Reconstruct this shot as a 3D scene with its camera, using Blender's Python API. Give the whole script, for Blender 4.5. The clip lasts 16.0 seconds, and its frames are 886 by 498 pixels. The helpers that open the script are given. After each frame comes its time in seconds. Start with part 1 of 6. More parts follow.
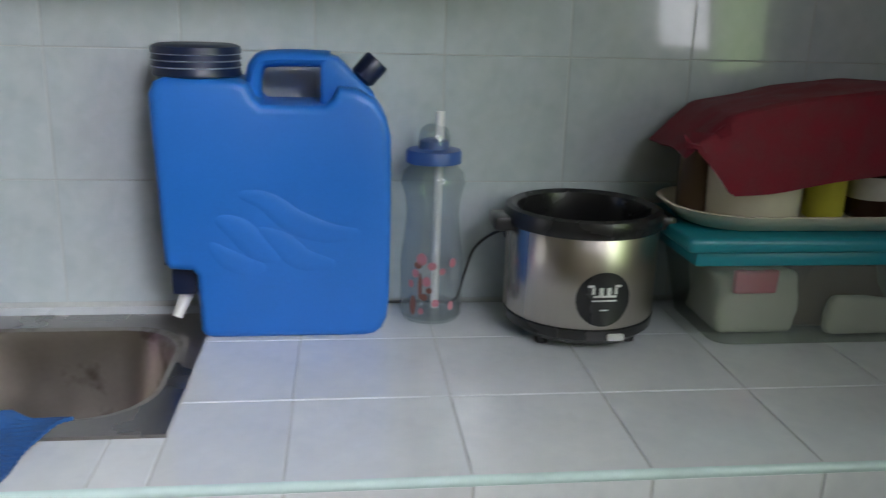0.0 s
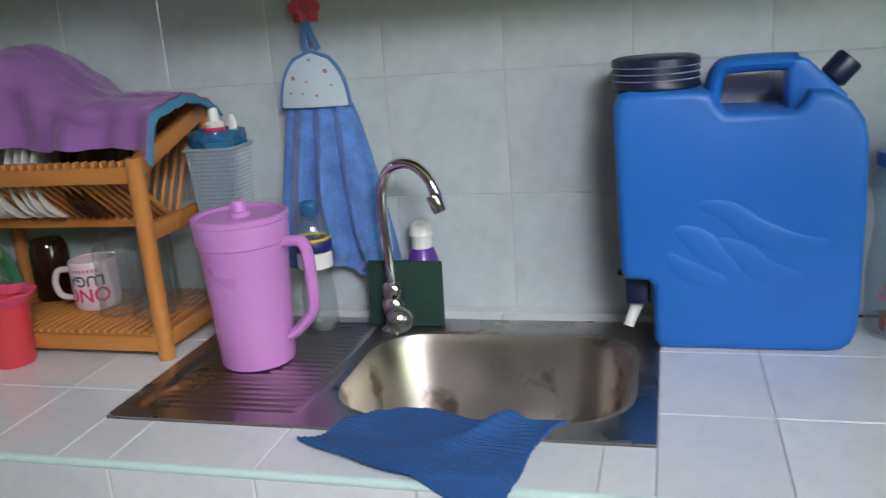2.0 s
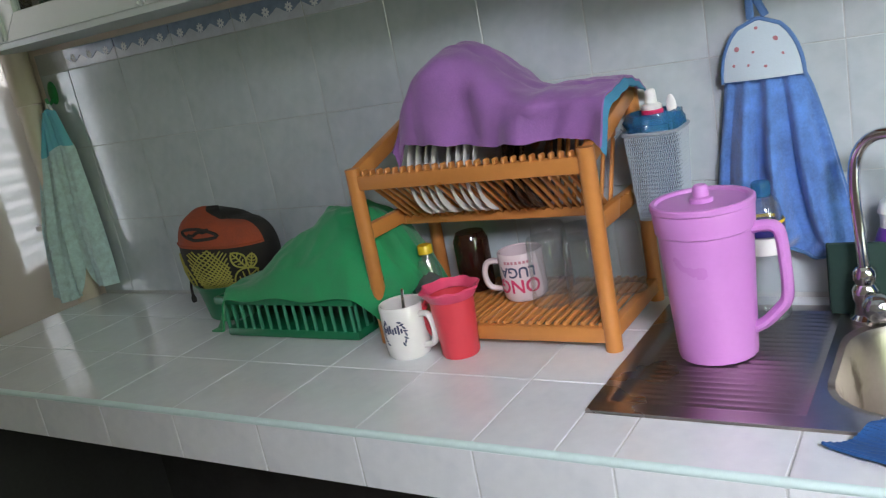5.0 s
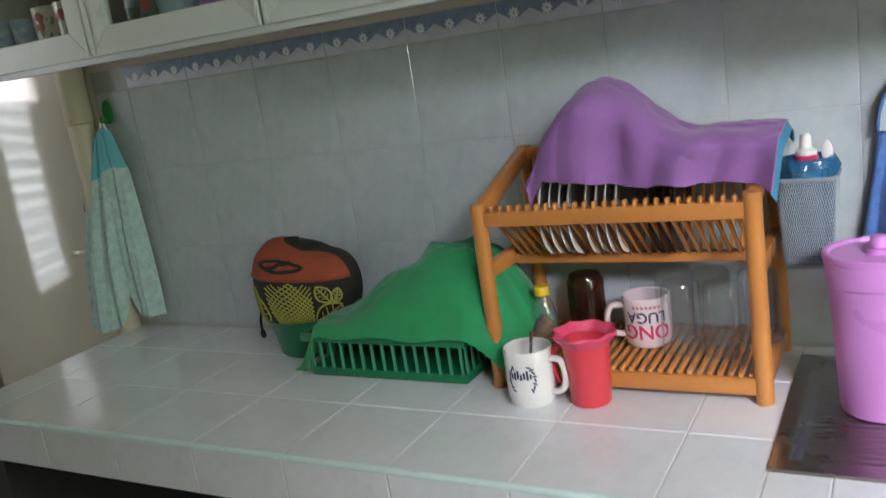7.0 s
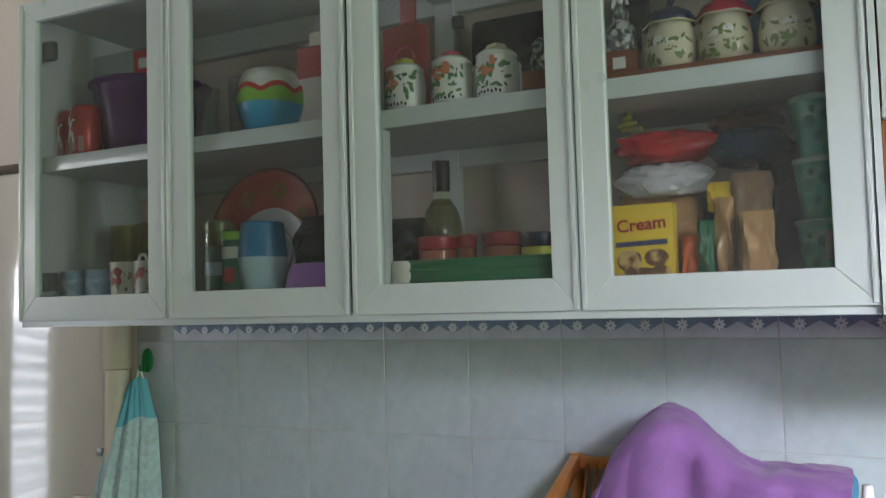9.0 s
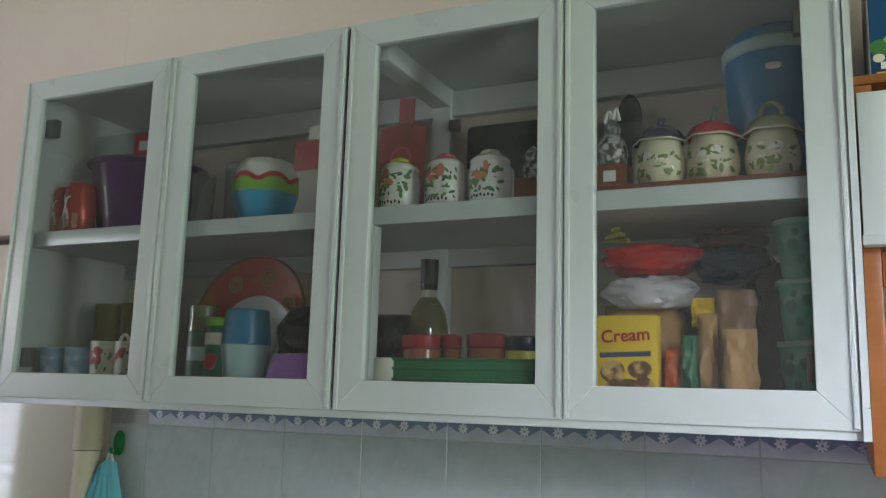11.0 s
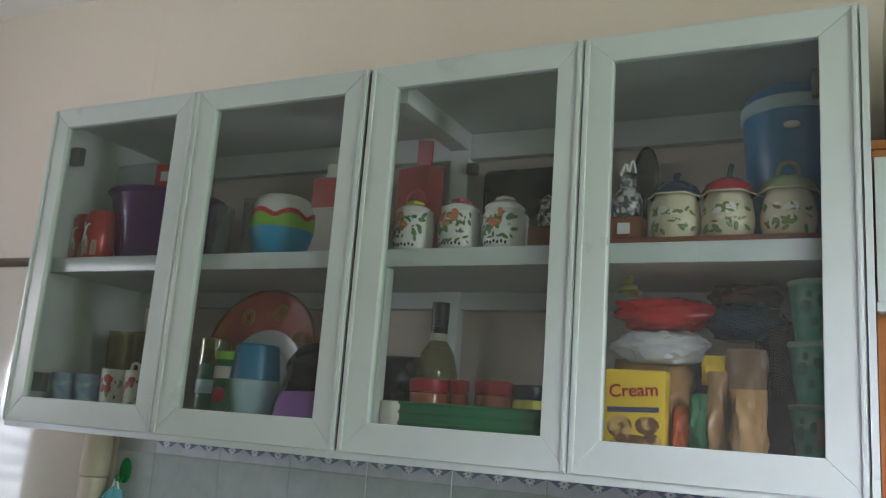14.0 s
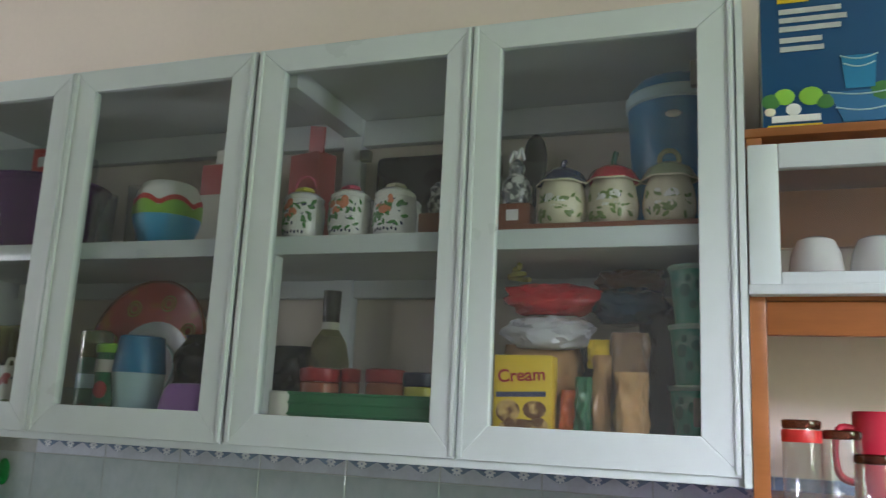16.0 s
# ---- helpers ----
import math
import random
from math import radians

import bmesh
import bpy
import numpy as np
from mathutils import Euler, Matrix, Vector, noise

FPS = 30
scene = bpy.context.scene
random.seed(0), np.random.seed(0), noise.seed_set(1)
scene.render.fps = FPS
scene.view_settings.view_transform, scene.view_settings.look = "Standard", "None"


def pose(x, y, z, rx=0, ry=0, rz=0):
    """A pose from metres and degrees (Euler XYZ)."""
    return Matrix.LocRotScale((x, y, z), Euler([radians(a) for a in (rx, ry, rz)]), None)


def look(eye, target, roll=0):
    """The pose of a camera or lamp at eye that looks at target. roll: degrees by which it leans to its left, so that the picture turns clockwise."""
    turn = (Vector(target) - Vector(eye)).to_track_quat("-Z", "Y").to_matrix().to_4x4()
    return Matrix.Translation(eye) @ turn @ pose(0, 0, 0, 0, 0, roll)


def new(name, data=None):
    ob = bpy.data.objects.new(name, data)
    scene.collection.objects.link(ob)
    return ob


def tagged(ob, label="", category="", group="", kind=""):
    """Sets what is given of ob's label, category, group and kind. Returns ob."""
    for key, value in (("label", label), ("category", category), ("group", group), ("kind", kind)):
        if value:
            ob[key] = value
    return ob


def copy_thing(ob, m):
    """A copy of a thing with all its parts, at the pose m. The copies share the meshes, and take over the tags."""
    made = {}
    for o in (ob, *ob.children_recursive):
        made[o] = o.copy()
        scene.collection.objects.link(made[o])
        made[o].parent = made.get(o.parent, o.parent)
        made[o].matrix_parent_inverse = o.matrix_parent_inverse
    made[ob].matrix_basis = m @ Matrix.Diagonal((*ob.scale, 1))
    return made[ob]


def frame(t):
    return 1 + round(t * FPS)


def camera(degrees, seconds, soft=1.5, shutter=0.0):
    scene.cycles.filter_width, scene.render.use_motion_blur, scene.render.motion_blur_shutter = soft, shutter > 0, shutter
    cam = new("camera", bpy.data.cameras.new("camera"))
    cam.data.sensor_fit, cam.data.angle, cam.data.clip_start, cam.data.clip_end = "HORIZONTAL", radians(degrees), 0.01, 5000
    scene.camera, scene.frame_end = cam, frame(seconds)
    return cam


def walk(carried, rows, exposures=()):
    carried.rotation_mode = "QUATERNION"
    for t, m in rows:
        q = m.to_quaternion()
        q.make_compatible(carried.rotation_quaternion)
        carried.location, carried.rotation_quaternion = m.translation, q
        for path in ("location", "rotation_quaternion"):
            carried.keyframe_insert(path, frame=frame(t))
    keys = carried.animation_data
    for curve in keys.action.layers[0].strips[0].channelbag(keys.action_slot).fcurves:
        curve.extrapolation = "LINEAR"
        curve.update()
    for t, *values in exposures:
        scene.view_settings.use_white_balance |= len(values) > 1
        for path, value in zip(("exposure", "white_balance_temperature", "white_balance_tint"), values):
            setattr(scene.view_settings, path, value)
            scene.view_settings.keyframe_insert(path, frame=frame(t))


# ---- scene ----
cam = camera(55.0, 16.0, soft=1.2, shutter=0.3)
PATH = [
    (0, (1.62, 0.168, 1.374), (1.85, 2.077, 0.823), 1.6),
    (0.5, (1.555, 0.162, 1.382), (1.555, 2.079, 0.813), 0.3),
    (1, (1.514, 0.16, 1.384), (1.307, 2.066, 0.812), -1.6),
    (1.5, (1.48, 0.158, 1.388), (1.087, 2.039, 0.834), -3.5),
    (2, (1.437, 0.159, 1.393), (0.919, 2.016, 0.861), -4.5),
    (2.5, (1.392, 0.161, 1.399), (0.673, 1.954, 0.882), -6.4),
    (3, (1.344, 0.159, 1.406), (0.436, 1.868, 0.902), -8.4),
    (3.5, (1.3, 0.152, 1.418), (0.281, 1.803, 0.935), -9.7),
    (4, (1.26, 0.134, 1.425), (0.154, 1.735, 0.962), -11.1),
    (4.2, (1.249, 0.136, 1.429), (0.138, 1.727, 0.947), -11.0),
    (6.5, (0.919, 0.032, 1.434), (-0.057, 1.699, 0.915), -10.9),
    (7, (0.868, 0.026, 1.474), (-0.108, 1.714, 1.026), -8.6),
    (7.5, (0.784, -0.014, 1.529), (-0.132, 1.737, 1.219), -8.3),
    (8, (0.74, -0.048, 1.552), (-0.136, 1.741, 1.373), -5.7),
    (8.5, (0.727, -0.073, 1.568), (-0.16, 1.72, 1.55), -3.7),
    (9, (0.724, -0.086, 1.581), (-0.147, 1.71, 1.698), -1.6),
    (9.5, (0.727, -0.087, 1.571), (-0.143, 1.701, 1.785), -0.3),
    (10, (0.723, -0.095, 1.599), (-0.131, 1.698, 1.836), -0.0),
    (10.2, (0.72, -0.099, 1.59), (-0.12, 1.695, 1.861), 0.5),
    (12.5, (0.753, -0.075, 1.599), (-0.103, 1.699, 1.95), 2.8),
    (13, (0.751, -0.083, 1.603), (-0.095, 1.693, 1.965), 2.9),
    (13.5, (0.743, -0.088, 1.612), (-0.088, 1.685, 2.021), 3.8),
    (14, (0.744, -0.09, 1.615), (-0.134, 1.661, 2.017), 4.3),
    (14.5, (0.736, -0.091, 1.6), (-0.11, 1.675, 2.007), 4.2),
    (15, (0.754, -0.08, 1.601), (-0.085, 1.689, 2.009), 4.1),
    (15.5, (0.776, -0.053, 1.582), (-0.049, 1.716, 2.018), 4.0),
    (16, (0.768, -0.067, 1.613), (0.086, 1.772, 2.007), 2.8),
]
walk(cam, [(t, look(eye, target, roll)) for t, eye, target, roll in PATH],
     [(0, -0.74, 6300, 13), (1, -0.74, 6300, 13), (2, -0.64, 6300, 13), (4, -0.34, 6200, 16), (6.5, -0.03, 6350, 15), (8, 0.12, 6200, 14), (9.5, 0.33, 5950, 18), (16, 0.40, 5900, 19)])

# ---- light ----
world = bpy.data.worlds.new("sky")
scene.world = world
world.use_nodes = True
wn = world.node_tree
sky = wn.nodes.new("ShaderNodeTexSky")
sky.sky_type = "NISHITA"
sky.sun_disc = False
sky.sun_elevation, sky.sun_rotation = radians(60), radians(59)
wn.links.new(sky.outputs[0], wn.nodes["Background"].inputs[0])
wn.nodes["Background"].inputs[1].default_value = 0.12


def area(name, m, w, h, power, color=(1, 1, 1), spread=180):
    """A lamp in a wall opening: the sky's light in the east, added fill elsewhere."""
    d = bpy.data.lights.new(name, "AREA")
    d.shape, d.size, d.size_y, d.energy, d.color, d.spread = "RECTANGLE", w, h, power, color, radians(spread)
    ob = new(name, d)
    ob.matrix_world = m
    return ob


sun = bpy.data.lights.new("sun", "SUN")
sun.energy, sun.angle, sun.color = 2.0, radians(0.6), (1, 0.95, 0.88)
new("sun", sun).matrix_world = look((5, 3, 10), (0, 0, 0))
area("window_light_east", look((2.67, 0.03, 1.76), (0.67, -0.05, 1.50)), 0.46, 1.0, 13.5, (0.96, 0.95, 1.0))
# Added narrow lamp from the south, aimed to brighten the sink and counter.
area("added_fill_south", look((2.22, -0.89, 2.34), (1.00, 1.25, 0.93)), 0.7, 0.4, 7.0, (0.96, 0.95, 1.0), 46)
# Added fill aimed up from the louvre window, brightening the upper left wall.
area("window_fill_west", look((-2.88, 0.1, 1.88), (-0.50, 1.45, 2.55)), 0.6, 0.3, 2.1, (1.0, 0.95, 0.88), 60)


# ---- materials ----
def mat(name, color, rough=0.5, metal=0.0, var=0.08, scale=8.0, grain=120.0, bump=0.05, random_value=0.0, coat=0.0, alpha_tint=None,
        second=None, mask_scale=6.0, mask_at=0.55, stretch=(1, 1, 1), sheen=0.0, subsurface=0.0):
    m = bpy.data.materials.new(name)
    m.use_nodes = True
    n, l = m.node_tree.nodes, m.node_tree.links
    p = n["Principled BSDF"]
    co = n.new("ShaderNodeTexCoord")
    mp = n.new("ShaderNodeMapping")
    mp.inputs["Scale"].default_value = stretch
    l.new(co.outputs["Object"], mp.inputs[0])
    big = n.new("ShaderNodeTexNoise")
    big.inputs["Scale"].default_value, big.inputs["Detail"].default_value = scale, 4
    fine = n.new("ShaderNodeTexNoise")
    fine.inputs["Scale"].default_value, fine.inputs["Detail"].default_value = grain, 3
    l.new(mp.outputs[0], big.inputs["Vector"])
    l.new(mp.outputs[0], fine.inputs["Vector"])
    add = n.new("ShaderNodeMath")
    add.operation = "MULTIPLY_ADD"
    l.new(fine.outputs["Fac"], add.inputs[0])
    add.inputs[1].default_value = 0.4
    l.new(big.outputs["Fac"], add.inputs[2])
    r = n.new("ShaderNodeMapRange")
    r.inputs["From Min"].default_value, r.inputs["From Max"].default_value = 0.35, 1.05
    r.inputs["To Min"].default_value, r.inputs["To Max"].default_value = 1 - var, 1 + var
    l.new(add.outputs[0], r.inputs["Value"])
    value = r.outputs[0]
    if random_value:
        info = n.new("ShaderNodeObjectInfo")
        rr = n.new("ShaderNodeMapRange")
        rr.inputs["To Min"].default_value, rr.inputs["To Max"].default_value = 1 - random_value, 1 + random_value
        l.new(info.outputs["Random"], rr.inputs["Value"])
        mul = n.new("ShaderNodeMath")
        mul.operation = "MULTIPLY"
        l.new(value, mul.inputs[0])
        l.new(rr.outputs[0], mul.inputs[1])
        value = mul.outputs[0]
    tint = n.new("ShaderNodeMix")
    tint.data_type, tint.blend_type = "RGBA", "MULTIPLY"
    tint.inputs["Factor"].default_value = 1.0
    if second:
        mk = n.new("ShaderNodeTexNoise")
        mk.inputs["Scale"].default_value, mk.inputs["Detail"].default_value = mask_scale, 5
        l.new(mp.outputs[0], mk.inputs["Vector"])
        ramp = n.new("ShaderNodeMapRange")
        ramp.inputs["From Min"].default_value, ramp.inputs["From Max"].default_value = mask_at - 0.06, mask_at + 0.06
        l.new(mk.outputs["Fac"], ramp.inputs["Value"])
        two = n.new("ShaderNodeMix")
        two.data_type = "RGBA"
        l.new(ramp.outputs[0], two.inputs["Factor"])
        two.inputs["A"].default_value, two.inputs["B"].default_value = (*color, 1), (*second, 1)
        l.new(two.outputs["Result"], tint.inputs["A"])
    else:
        tint.inputs["A"].default_value = (*color, 1)
    comb = n.new("ShaderNodeCombineColor")
    for i in range(3):
        l.new(value, comb.inputs[i])
    l.new(comb.outputs[0], tint.inputs["B"])
    l.new(tint.outputs["Result"], p.inputs["Base Color"])
    rv = n.new("ShaderNodeMapRange")
    rv.inputs["From Min"].default_value, rv.inputs["From Max"].default_value = 0.3, 0.7
    rv.inputs["To Min"].default_value, rv.inputs["To Max"].default_value = max(0.02, rough * 0.8), min(1, rough * 1.25)
    l.new(big.outputs["Fac"], rv.inputs["Value"])
    l.new(rv.outputs[0], p.inputs["Roughness"])
    p.inputs["Metallic"].default_value = metal
    p.inputs["Coat Weight"].default_value = coat
    p.inputs["Sheen Weight"].default_value = sheen
    if subsurface:
        p.inputs["Subsurface Weight"].default_value = subsurface
        p.inputs["Subsurface Radius"].default_value = (0.01, 0.01, 0.01)
    if bump:
        b = n.new("ShaderNodeBump")
        b.inputs["Strength"].default_value, b.inputs["Distance"].default_value = bump, 0.002
        l.new(add.outputs[0], b.inputs["Height"])
        l.new(b.outputs[0], p.inputs["Normal"])
    return m


def thin_glass(name, tint=(0.93, 0.96, 0.95), ior=1.45, rough=0.03, body=0.0, body_color=(0.7, 0.75, 0.75)):
    """Clear sheet or vessel wall: lets light through, mirrors at its Fresnel share, with a little haze of its own."""
    m = bpy.data.materials.new(name)
    m.use_nodes = True
    n, l = m.node_tree.nodes, m.node_tree.links
    n.remove(n["Principled BSDF"])
    tr, gl, df = n.new("ShaderNodeBsdfTransparent"), n.new("ShaderNodeBsdfGlossy"), n.new("ShaderNodeBsdfDiffuse")
    tr.inputs[0].default_value, df.inputs[0].default_value = (*tint, 1), (*body_color, 1)
    gl.inputs["Roughness"].default_value = rough
    lw = n.new("ShaderNodeLayerWeight")
    pw = n.new("ShaderNodeMath")
    pw.operation = "POWER"
    pw.inputs[1].default_value = 3.5
    l.new(lw.outputs["Facing"], pw.inputs[0])
    fr = n.new("ShaderNodeMath")
    fr.operation = "MULTIPLY_ADD"
    fr.inputs[1].default_value, fr.inputs[2].default_value = 0.55, ((ior - 1) / (ior + 1)) ** 2 * 1.6
    l.new(pw.outputs[0], fr.inputs[0])
    haze, mix = n.new("ShaderNodeMixShader"), n.new("ShaderNodeMixShader")
    haze.inputs[0].default_value = body
    l.new(tr.outputs[0], haze.inputs[1])
    l.new(df.outputs[0], haze.inputs[2])
    l.new(fr.outputs[0], mix.inputs[0])
    l.new(haze.outputs[0], mix.inputs[1])
    l.new(gl.outputs[0], mix.inputs[2])
    l.new(mix.outputs[0], n["Material Output"].inputs["Surface"])
    return m


def glow(name, color, strength):
    m = bpy.data.materials.new(name)
    m.use_nodes = True
    n, l = m.node_tree.nodes, m.node_tree.links
    n.remove(n["Principled BSDF"])
    e = n.new("ShaderNodeEmission")
    co, tx, ramp = n.new("ShaderNodeTexCoord"), n.new("ShaderNodeTexNoise"), n.new("ShaderNodeMix")
    tx.inputs["Scale"].default_value, tx.inputs["Detail"].default_value = 3.0, 6
    l.new(co.outputs["Object"], tx.inputs["Vector"])
    ramp.data_type = "RGBA"
    ramp.inputs["A"].default_value, ramp.inputs["B"].default_value = (*[c * 0.5 for c in color], 1), (*[min(1, c * 1.3) for c in color], 1)
    l.new(tx.outputs["Fac"], ramp.inputs["Factor"])
    l.new(ramp.outputs["Result"], e.inputs[0])
    e.inputs[1].default_value = strength
    l.new(e.outputs[0], n["Material Output"].inputs["Surface"])
    return m


WALL_TILE = mat("wall_tile_glaze", (0.49, 0.55, 0.565), 0.11, var=0.09, scale=14, grain=60, bump=0.03, random_value=0.02, second=(0.465, 0.53, 0.55), mask_scale=22, mask_at=0.52, coat=0.45)
TOP_TILE = mat("counter_tile_glaze", (0.76, 0.79, 0.82), 0.085, var=0.07, scale=10, grain=70, bump=0.03, random_value=0.04, second=(0.73, 0.765, 0.80), mask_scale=26, mask_at=0.55, coat=0.35)
GROUT = mat("grey_grout", (0.46, 0.48, 0.47), 0.9, var=0.2, scale=9, bump=0.3)
WHITE_GROUT = mat("white_grout", (0.55, 0.57, 0.57), 0.85, var=0.25, scale=5, bump=0.3)
PEACH = mat("peach_wall_paint", (0.72, 0.63, 0.55), 0.75, var=0.05, scale=3, grain=90, bump=0.08)
# Brown of the unseen closing walls, chosen for how much light they bounce.
CLOSING_WALL = mat("brown_closing_wall", (0.42, 0.36, 0.31), 0.6, var=0.2, scale=4, grain=50)
CEILING = mat("white_ceiling_paint", (0.84, 0.82, 0.79), 0.85, var=0.05, scale=3)
FLOOR = mat("brown_floor_tile", (0.22, 0.16, 0.12), 0.3, var=0.2, scale=5)
AQUA = mat("aqua_edge_trim", (0.60, 0.76, 0.75), 0.35, var=0.1, scale=20)
BORDER_PALE = mat("border_pale_lilac", (0.60, 0.63, 0.70), 0.2, var=0.12, scale=30)
BORDER_BLUE = mat("border_slate_blue", (0.24, 0.31, 0.44), 0.2, var=0.2, scale=40)
BORDER_FLOWER = mat("border_flower_white", (0.80, 0.82, 0.85), 0.25, var=0.1)
STEEL = mat("brushed_sink_steel", (0.40, 0.37, 0.355), 0.30, 1.0, var=0.10, scale=6, grain=160, bump=0.02)
BOWL_STEEL = mat("stained_bowl_steel", (0.44, 0.40, 0.36), 0.35, 1.0, var=0.12, scale=9, grain=120, bump=0.05, second=(0.17, 0.14, 0.115), mask_scale=13, mask_at=0.60)
CHROME = mat("chrome", (0.75, 0.75, 0.76), 0.09, 1.0, var=0.06, scale=20, bump=0.0)
CRYSTAL = mat("clear_knob_plastic", (0.30, 0.31, 0.32), 0.07, 0.8, var=0.35, scale=70, bump=0.3, coat=1.0)
# Near-black: shade of the open space below the counter, put into the colour.
UNDER_SHADE = mat("undercounter_shade", (0.035, 0.035, 0.035), 0.8, var=0.3)
BLUE_CAN = mat("blue_polythene", (0.018, 0.155, 0.56), 0.38, var=0.10, scale=7, grain=220, bump=0.06, subsurface=0.05)
NAVY = mat("navy_plastic", (0.008, 0.016, 0.05), 0.35, var=0.1)
NAVY_RIM = mat("pale_thread_highlight", (0.42, 0.48, 0.58), 0.4)
WHITE_PL = mat("white_plastic", (0.78, 0.78, 0.76), 0.35, var=0.05)
CREAM_PL = mat("cream_plastic", (0.75, 0.70, 0.56), 0.4, var=0.06)
CLEAR = thin_glass("clear_plastic_wall", (0.90, 0.93, 0.94), 1.6, 0.06, 0.055)
TUMBLER = thin_glass("tumbler_glass", (0.90, 0.92, 0.92), 1.5, 0.03, 0.05)
PANE = thin_glass("cabinet_pane", (0.87, 0.89, 0.88), 1.30, 0.03, 0.032, (0.62, 0.60, 0.59))
BLUE_LID = mat("blue_bottle_lid", (0.04, 0.10, 0.30), 0.35)
PINK_PRINT = mat("pink_print", (0.50, 0.20, 0.24), 0.5, var=0.2, scale=40)
BROWN_PRINT = mat("brown_print", (0.20, 0.08, 0.06), 0.5)
BRUSHED = mat("brushed_cooker_steel", (0.52, 0.48, 0.43), 0.28, 1.0, var=0.08, scale=6, grain=300, bump=0.04, stretch=(1, 1, 0.05))
BLACK_PL = mat("black_plastic", (0.016, 0.016, 0.017), 0.28, var=0.2)
TEAL = mat("teal_lid_plastic", (0.015, 0.26, 0.33), 0.35, var=0.1)
BOXCLEAR = thin_glass("cloudy_box_plastic", (0.84, 0.88, 0.84), 1.35, 0.12, 0.18, (0.55, 0.60, 0.54))
MAROON = mat("maroon_cloth", (0.17, 0.010, 0.022), 0.85, var=0.3, scale=30, grain=400, bump=0.6, sheen=0.05)
PINK_BAG = mat("pink_packet", (0.62, 0.10, 0.16), 0.4)
PAPER = mat("pale_packet", (0.62, 0.60, 0.52), 0.6, var=0.12, scale=20)
YELLOWGREEN = mat("yellow_green_tub", (0.62, 0.58, 0.06), 0.4)
TOWEL_BLUE = mat("blue_terry", (0.085, 0.20, 0.50), 0.95, var=0.45, scale=40, grain=260, bump=1.0, sheen=0.4)
TOWEL_EDGE = mat("blue_binding", (0.09, 0.19, 0.40), 0.9, var=0.15, grain=400, bump=0.4)
TOWEL_PRINT = mat("white_printed_cotton", (0.50, 0.60, 0.66), 0.9, var=0.08, grain=400, bump=0.3)
RED_DOT = mat("red_dot_print", (0.42, 0.17, 0.20), 0.9)
PURPLE_CLOTH = mat("purple_microfibre", (0.255, 0.110, 0.33), 0.95, var=0.22, scale=22, grain=420, bump=0.9, sheen=0.2)
TEAL_CLOTH = mat("teal_cloth_back", (0.05, 0.22, 0.36), 0.95, var=0.15, grain=500, bump=0.4)
GREEN_CLOTH = mat("green_cotton", (0.012, 0.26, 0.09), 0.85, var=0.22, scale=24, grain=420, bump=0.7, sheen=0.2)
GREEN_PL = mat("green_basket_plastic", (0.006, 0.15, 0.06), 0.35, var=0.12)
GREEN_RIB = mat("pale_green_rib", (0.05, 0.26, 0.15), 0.3, var=0.1)
DARK_GREEN = mat("dark_green_pad", (0.012, 0.04, 0.03), 0.8, var=0.2, bump=0.4)
BLUE_RAG = mat("blue_ribbed_cloth", (0.014, 0.078, 0.25), 0.95, var=0.3, scale=45, grain=260, bump=0.8, sheen=0.03)
AQUA_TOWEL = mat("pale_aqua_towel", (0.50, 0.66, 0.67), 0.95, var=0.25, scale=60, grain=180, bump=1.0, sheen=0.2)
AQUA_TOP = mat("aqua_towel_top", (0.16, 0.50, 0.62), 0.9, var=0.15, grain=400, bump=0.4)
WOOD = mat("orange_varnished_wood", (0.52, 0.21, 0.052), 0.32, var=0.16, scale=5, grain=70, bump=0.06, random_value=0.08, stretch=(1, 1, 1), coat=0.2)
WOOD_DARK = mat("brown_varnished_board", (0.30, 0.105, 0.028), 0.35, var=0.2, scale=6, grain=60, bump=0.06, stretch=(0.4, 3, 3), coat=0.2)
LILAC = mat("lilac_plastic", (0.58, 0.24, 0.61), 0.33, var=0.06, scale=9, subsurface=0.08)
RED_PL = mat("coral_red_plastic", (0.66, 0.05, 0.07), 0.38, var=0.06, subsurface=0.05)
PINK_PL = mat("hot_pink_plastic", (0.70, 0.07, 0.16), 0.35, var=0.05)
CERAMIC = mat("white_ceramic", (0.74, 0.73, 0.71), 0.14, var=0.05, coat=0.3)
MUG_PINK = mat("pale_pink_ceramic", (0.70, 0.58, 0.60), 0.16, var=0.05, coat=0.3)
COFFEE = mat("brown_inside", (0.10, 0.055, 0.025), 0.4)
INK = mat("dark_ink", (0.05, 0.06, 0.12), 0.5)
RED_INK = mat("red_ink", (0.60, 0.03, 0.12), 0.5)
YELLOW_CAP = mat("yellow_cap", (0.72, 0.50, 0.02), 0.4)
BROWN_GLASS = thin_glass("brown_jar_glass", (0.35, 0.18, 0.12), 1.5, 0.04, 0.2, (0.08, 0.03, 0.02))
MESH_GREY = mat("grey_mesh_plastic", (0.28, 0.33, 0.37), 0.4, var=0.1)
BLUE_BAG = thin_glass("blue_bag_film", (0.30, 0.55, 0.75), 1.4, 0.15, 0.45, (0.05, 0.22, 0.42))
PURPLE_LIQ = mat("purple_soap", (0.10, 0.03, 0.24), 0.3)
RUST = mat("rust_woven", (0.30, 0.06, 0.025), 0.9, var=0.3, scale=30, grain=300, bump=0.6)
BLACK_WOVEN = mat("black_woven", (0.02, 0.018, 0.015), 0.9, var=0.3, grain=300, bump=0.6)
YELLOW_WOVEN = mat("yellow_woven", (0.36, 0.34, 0.07), 0.9, var=0.25, grain=300, bump=0.5)
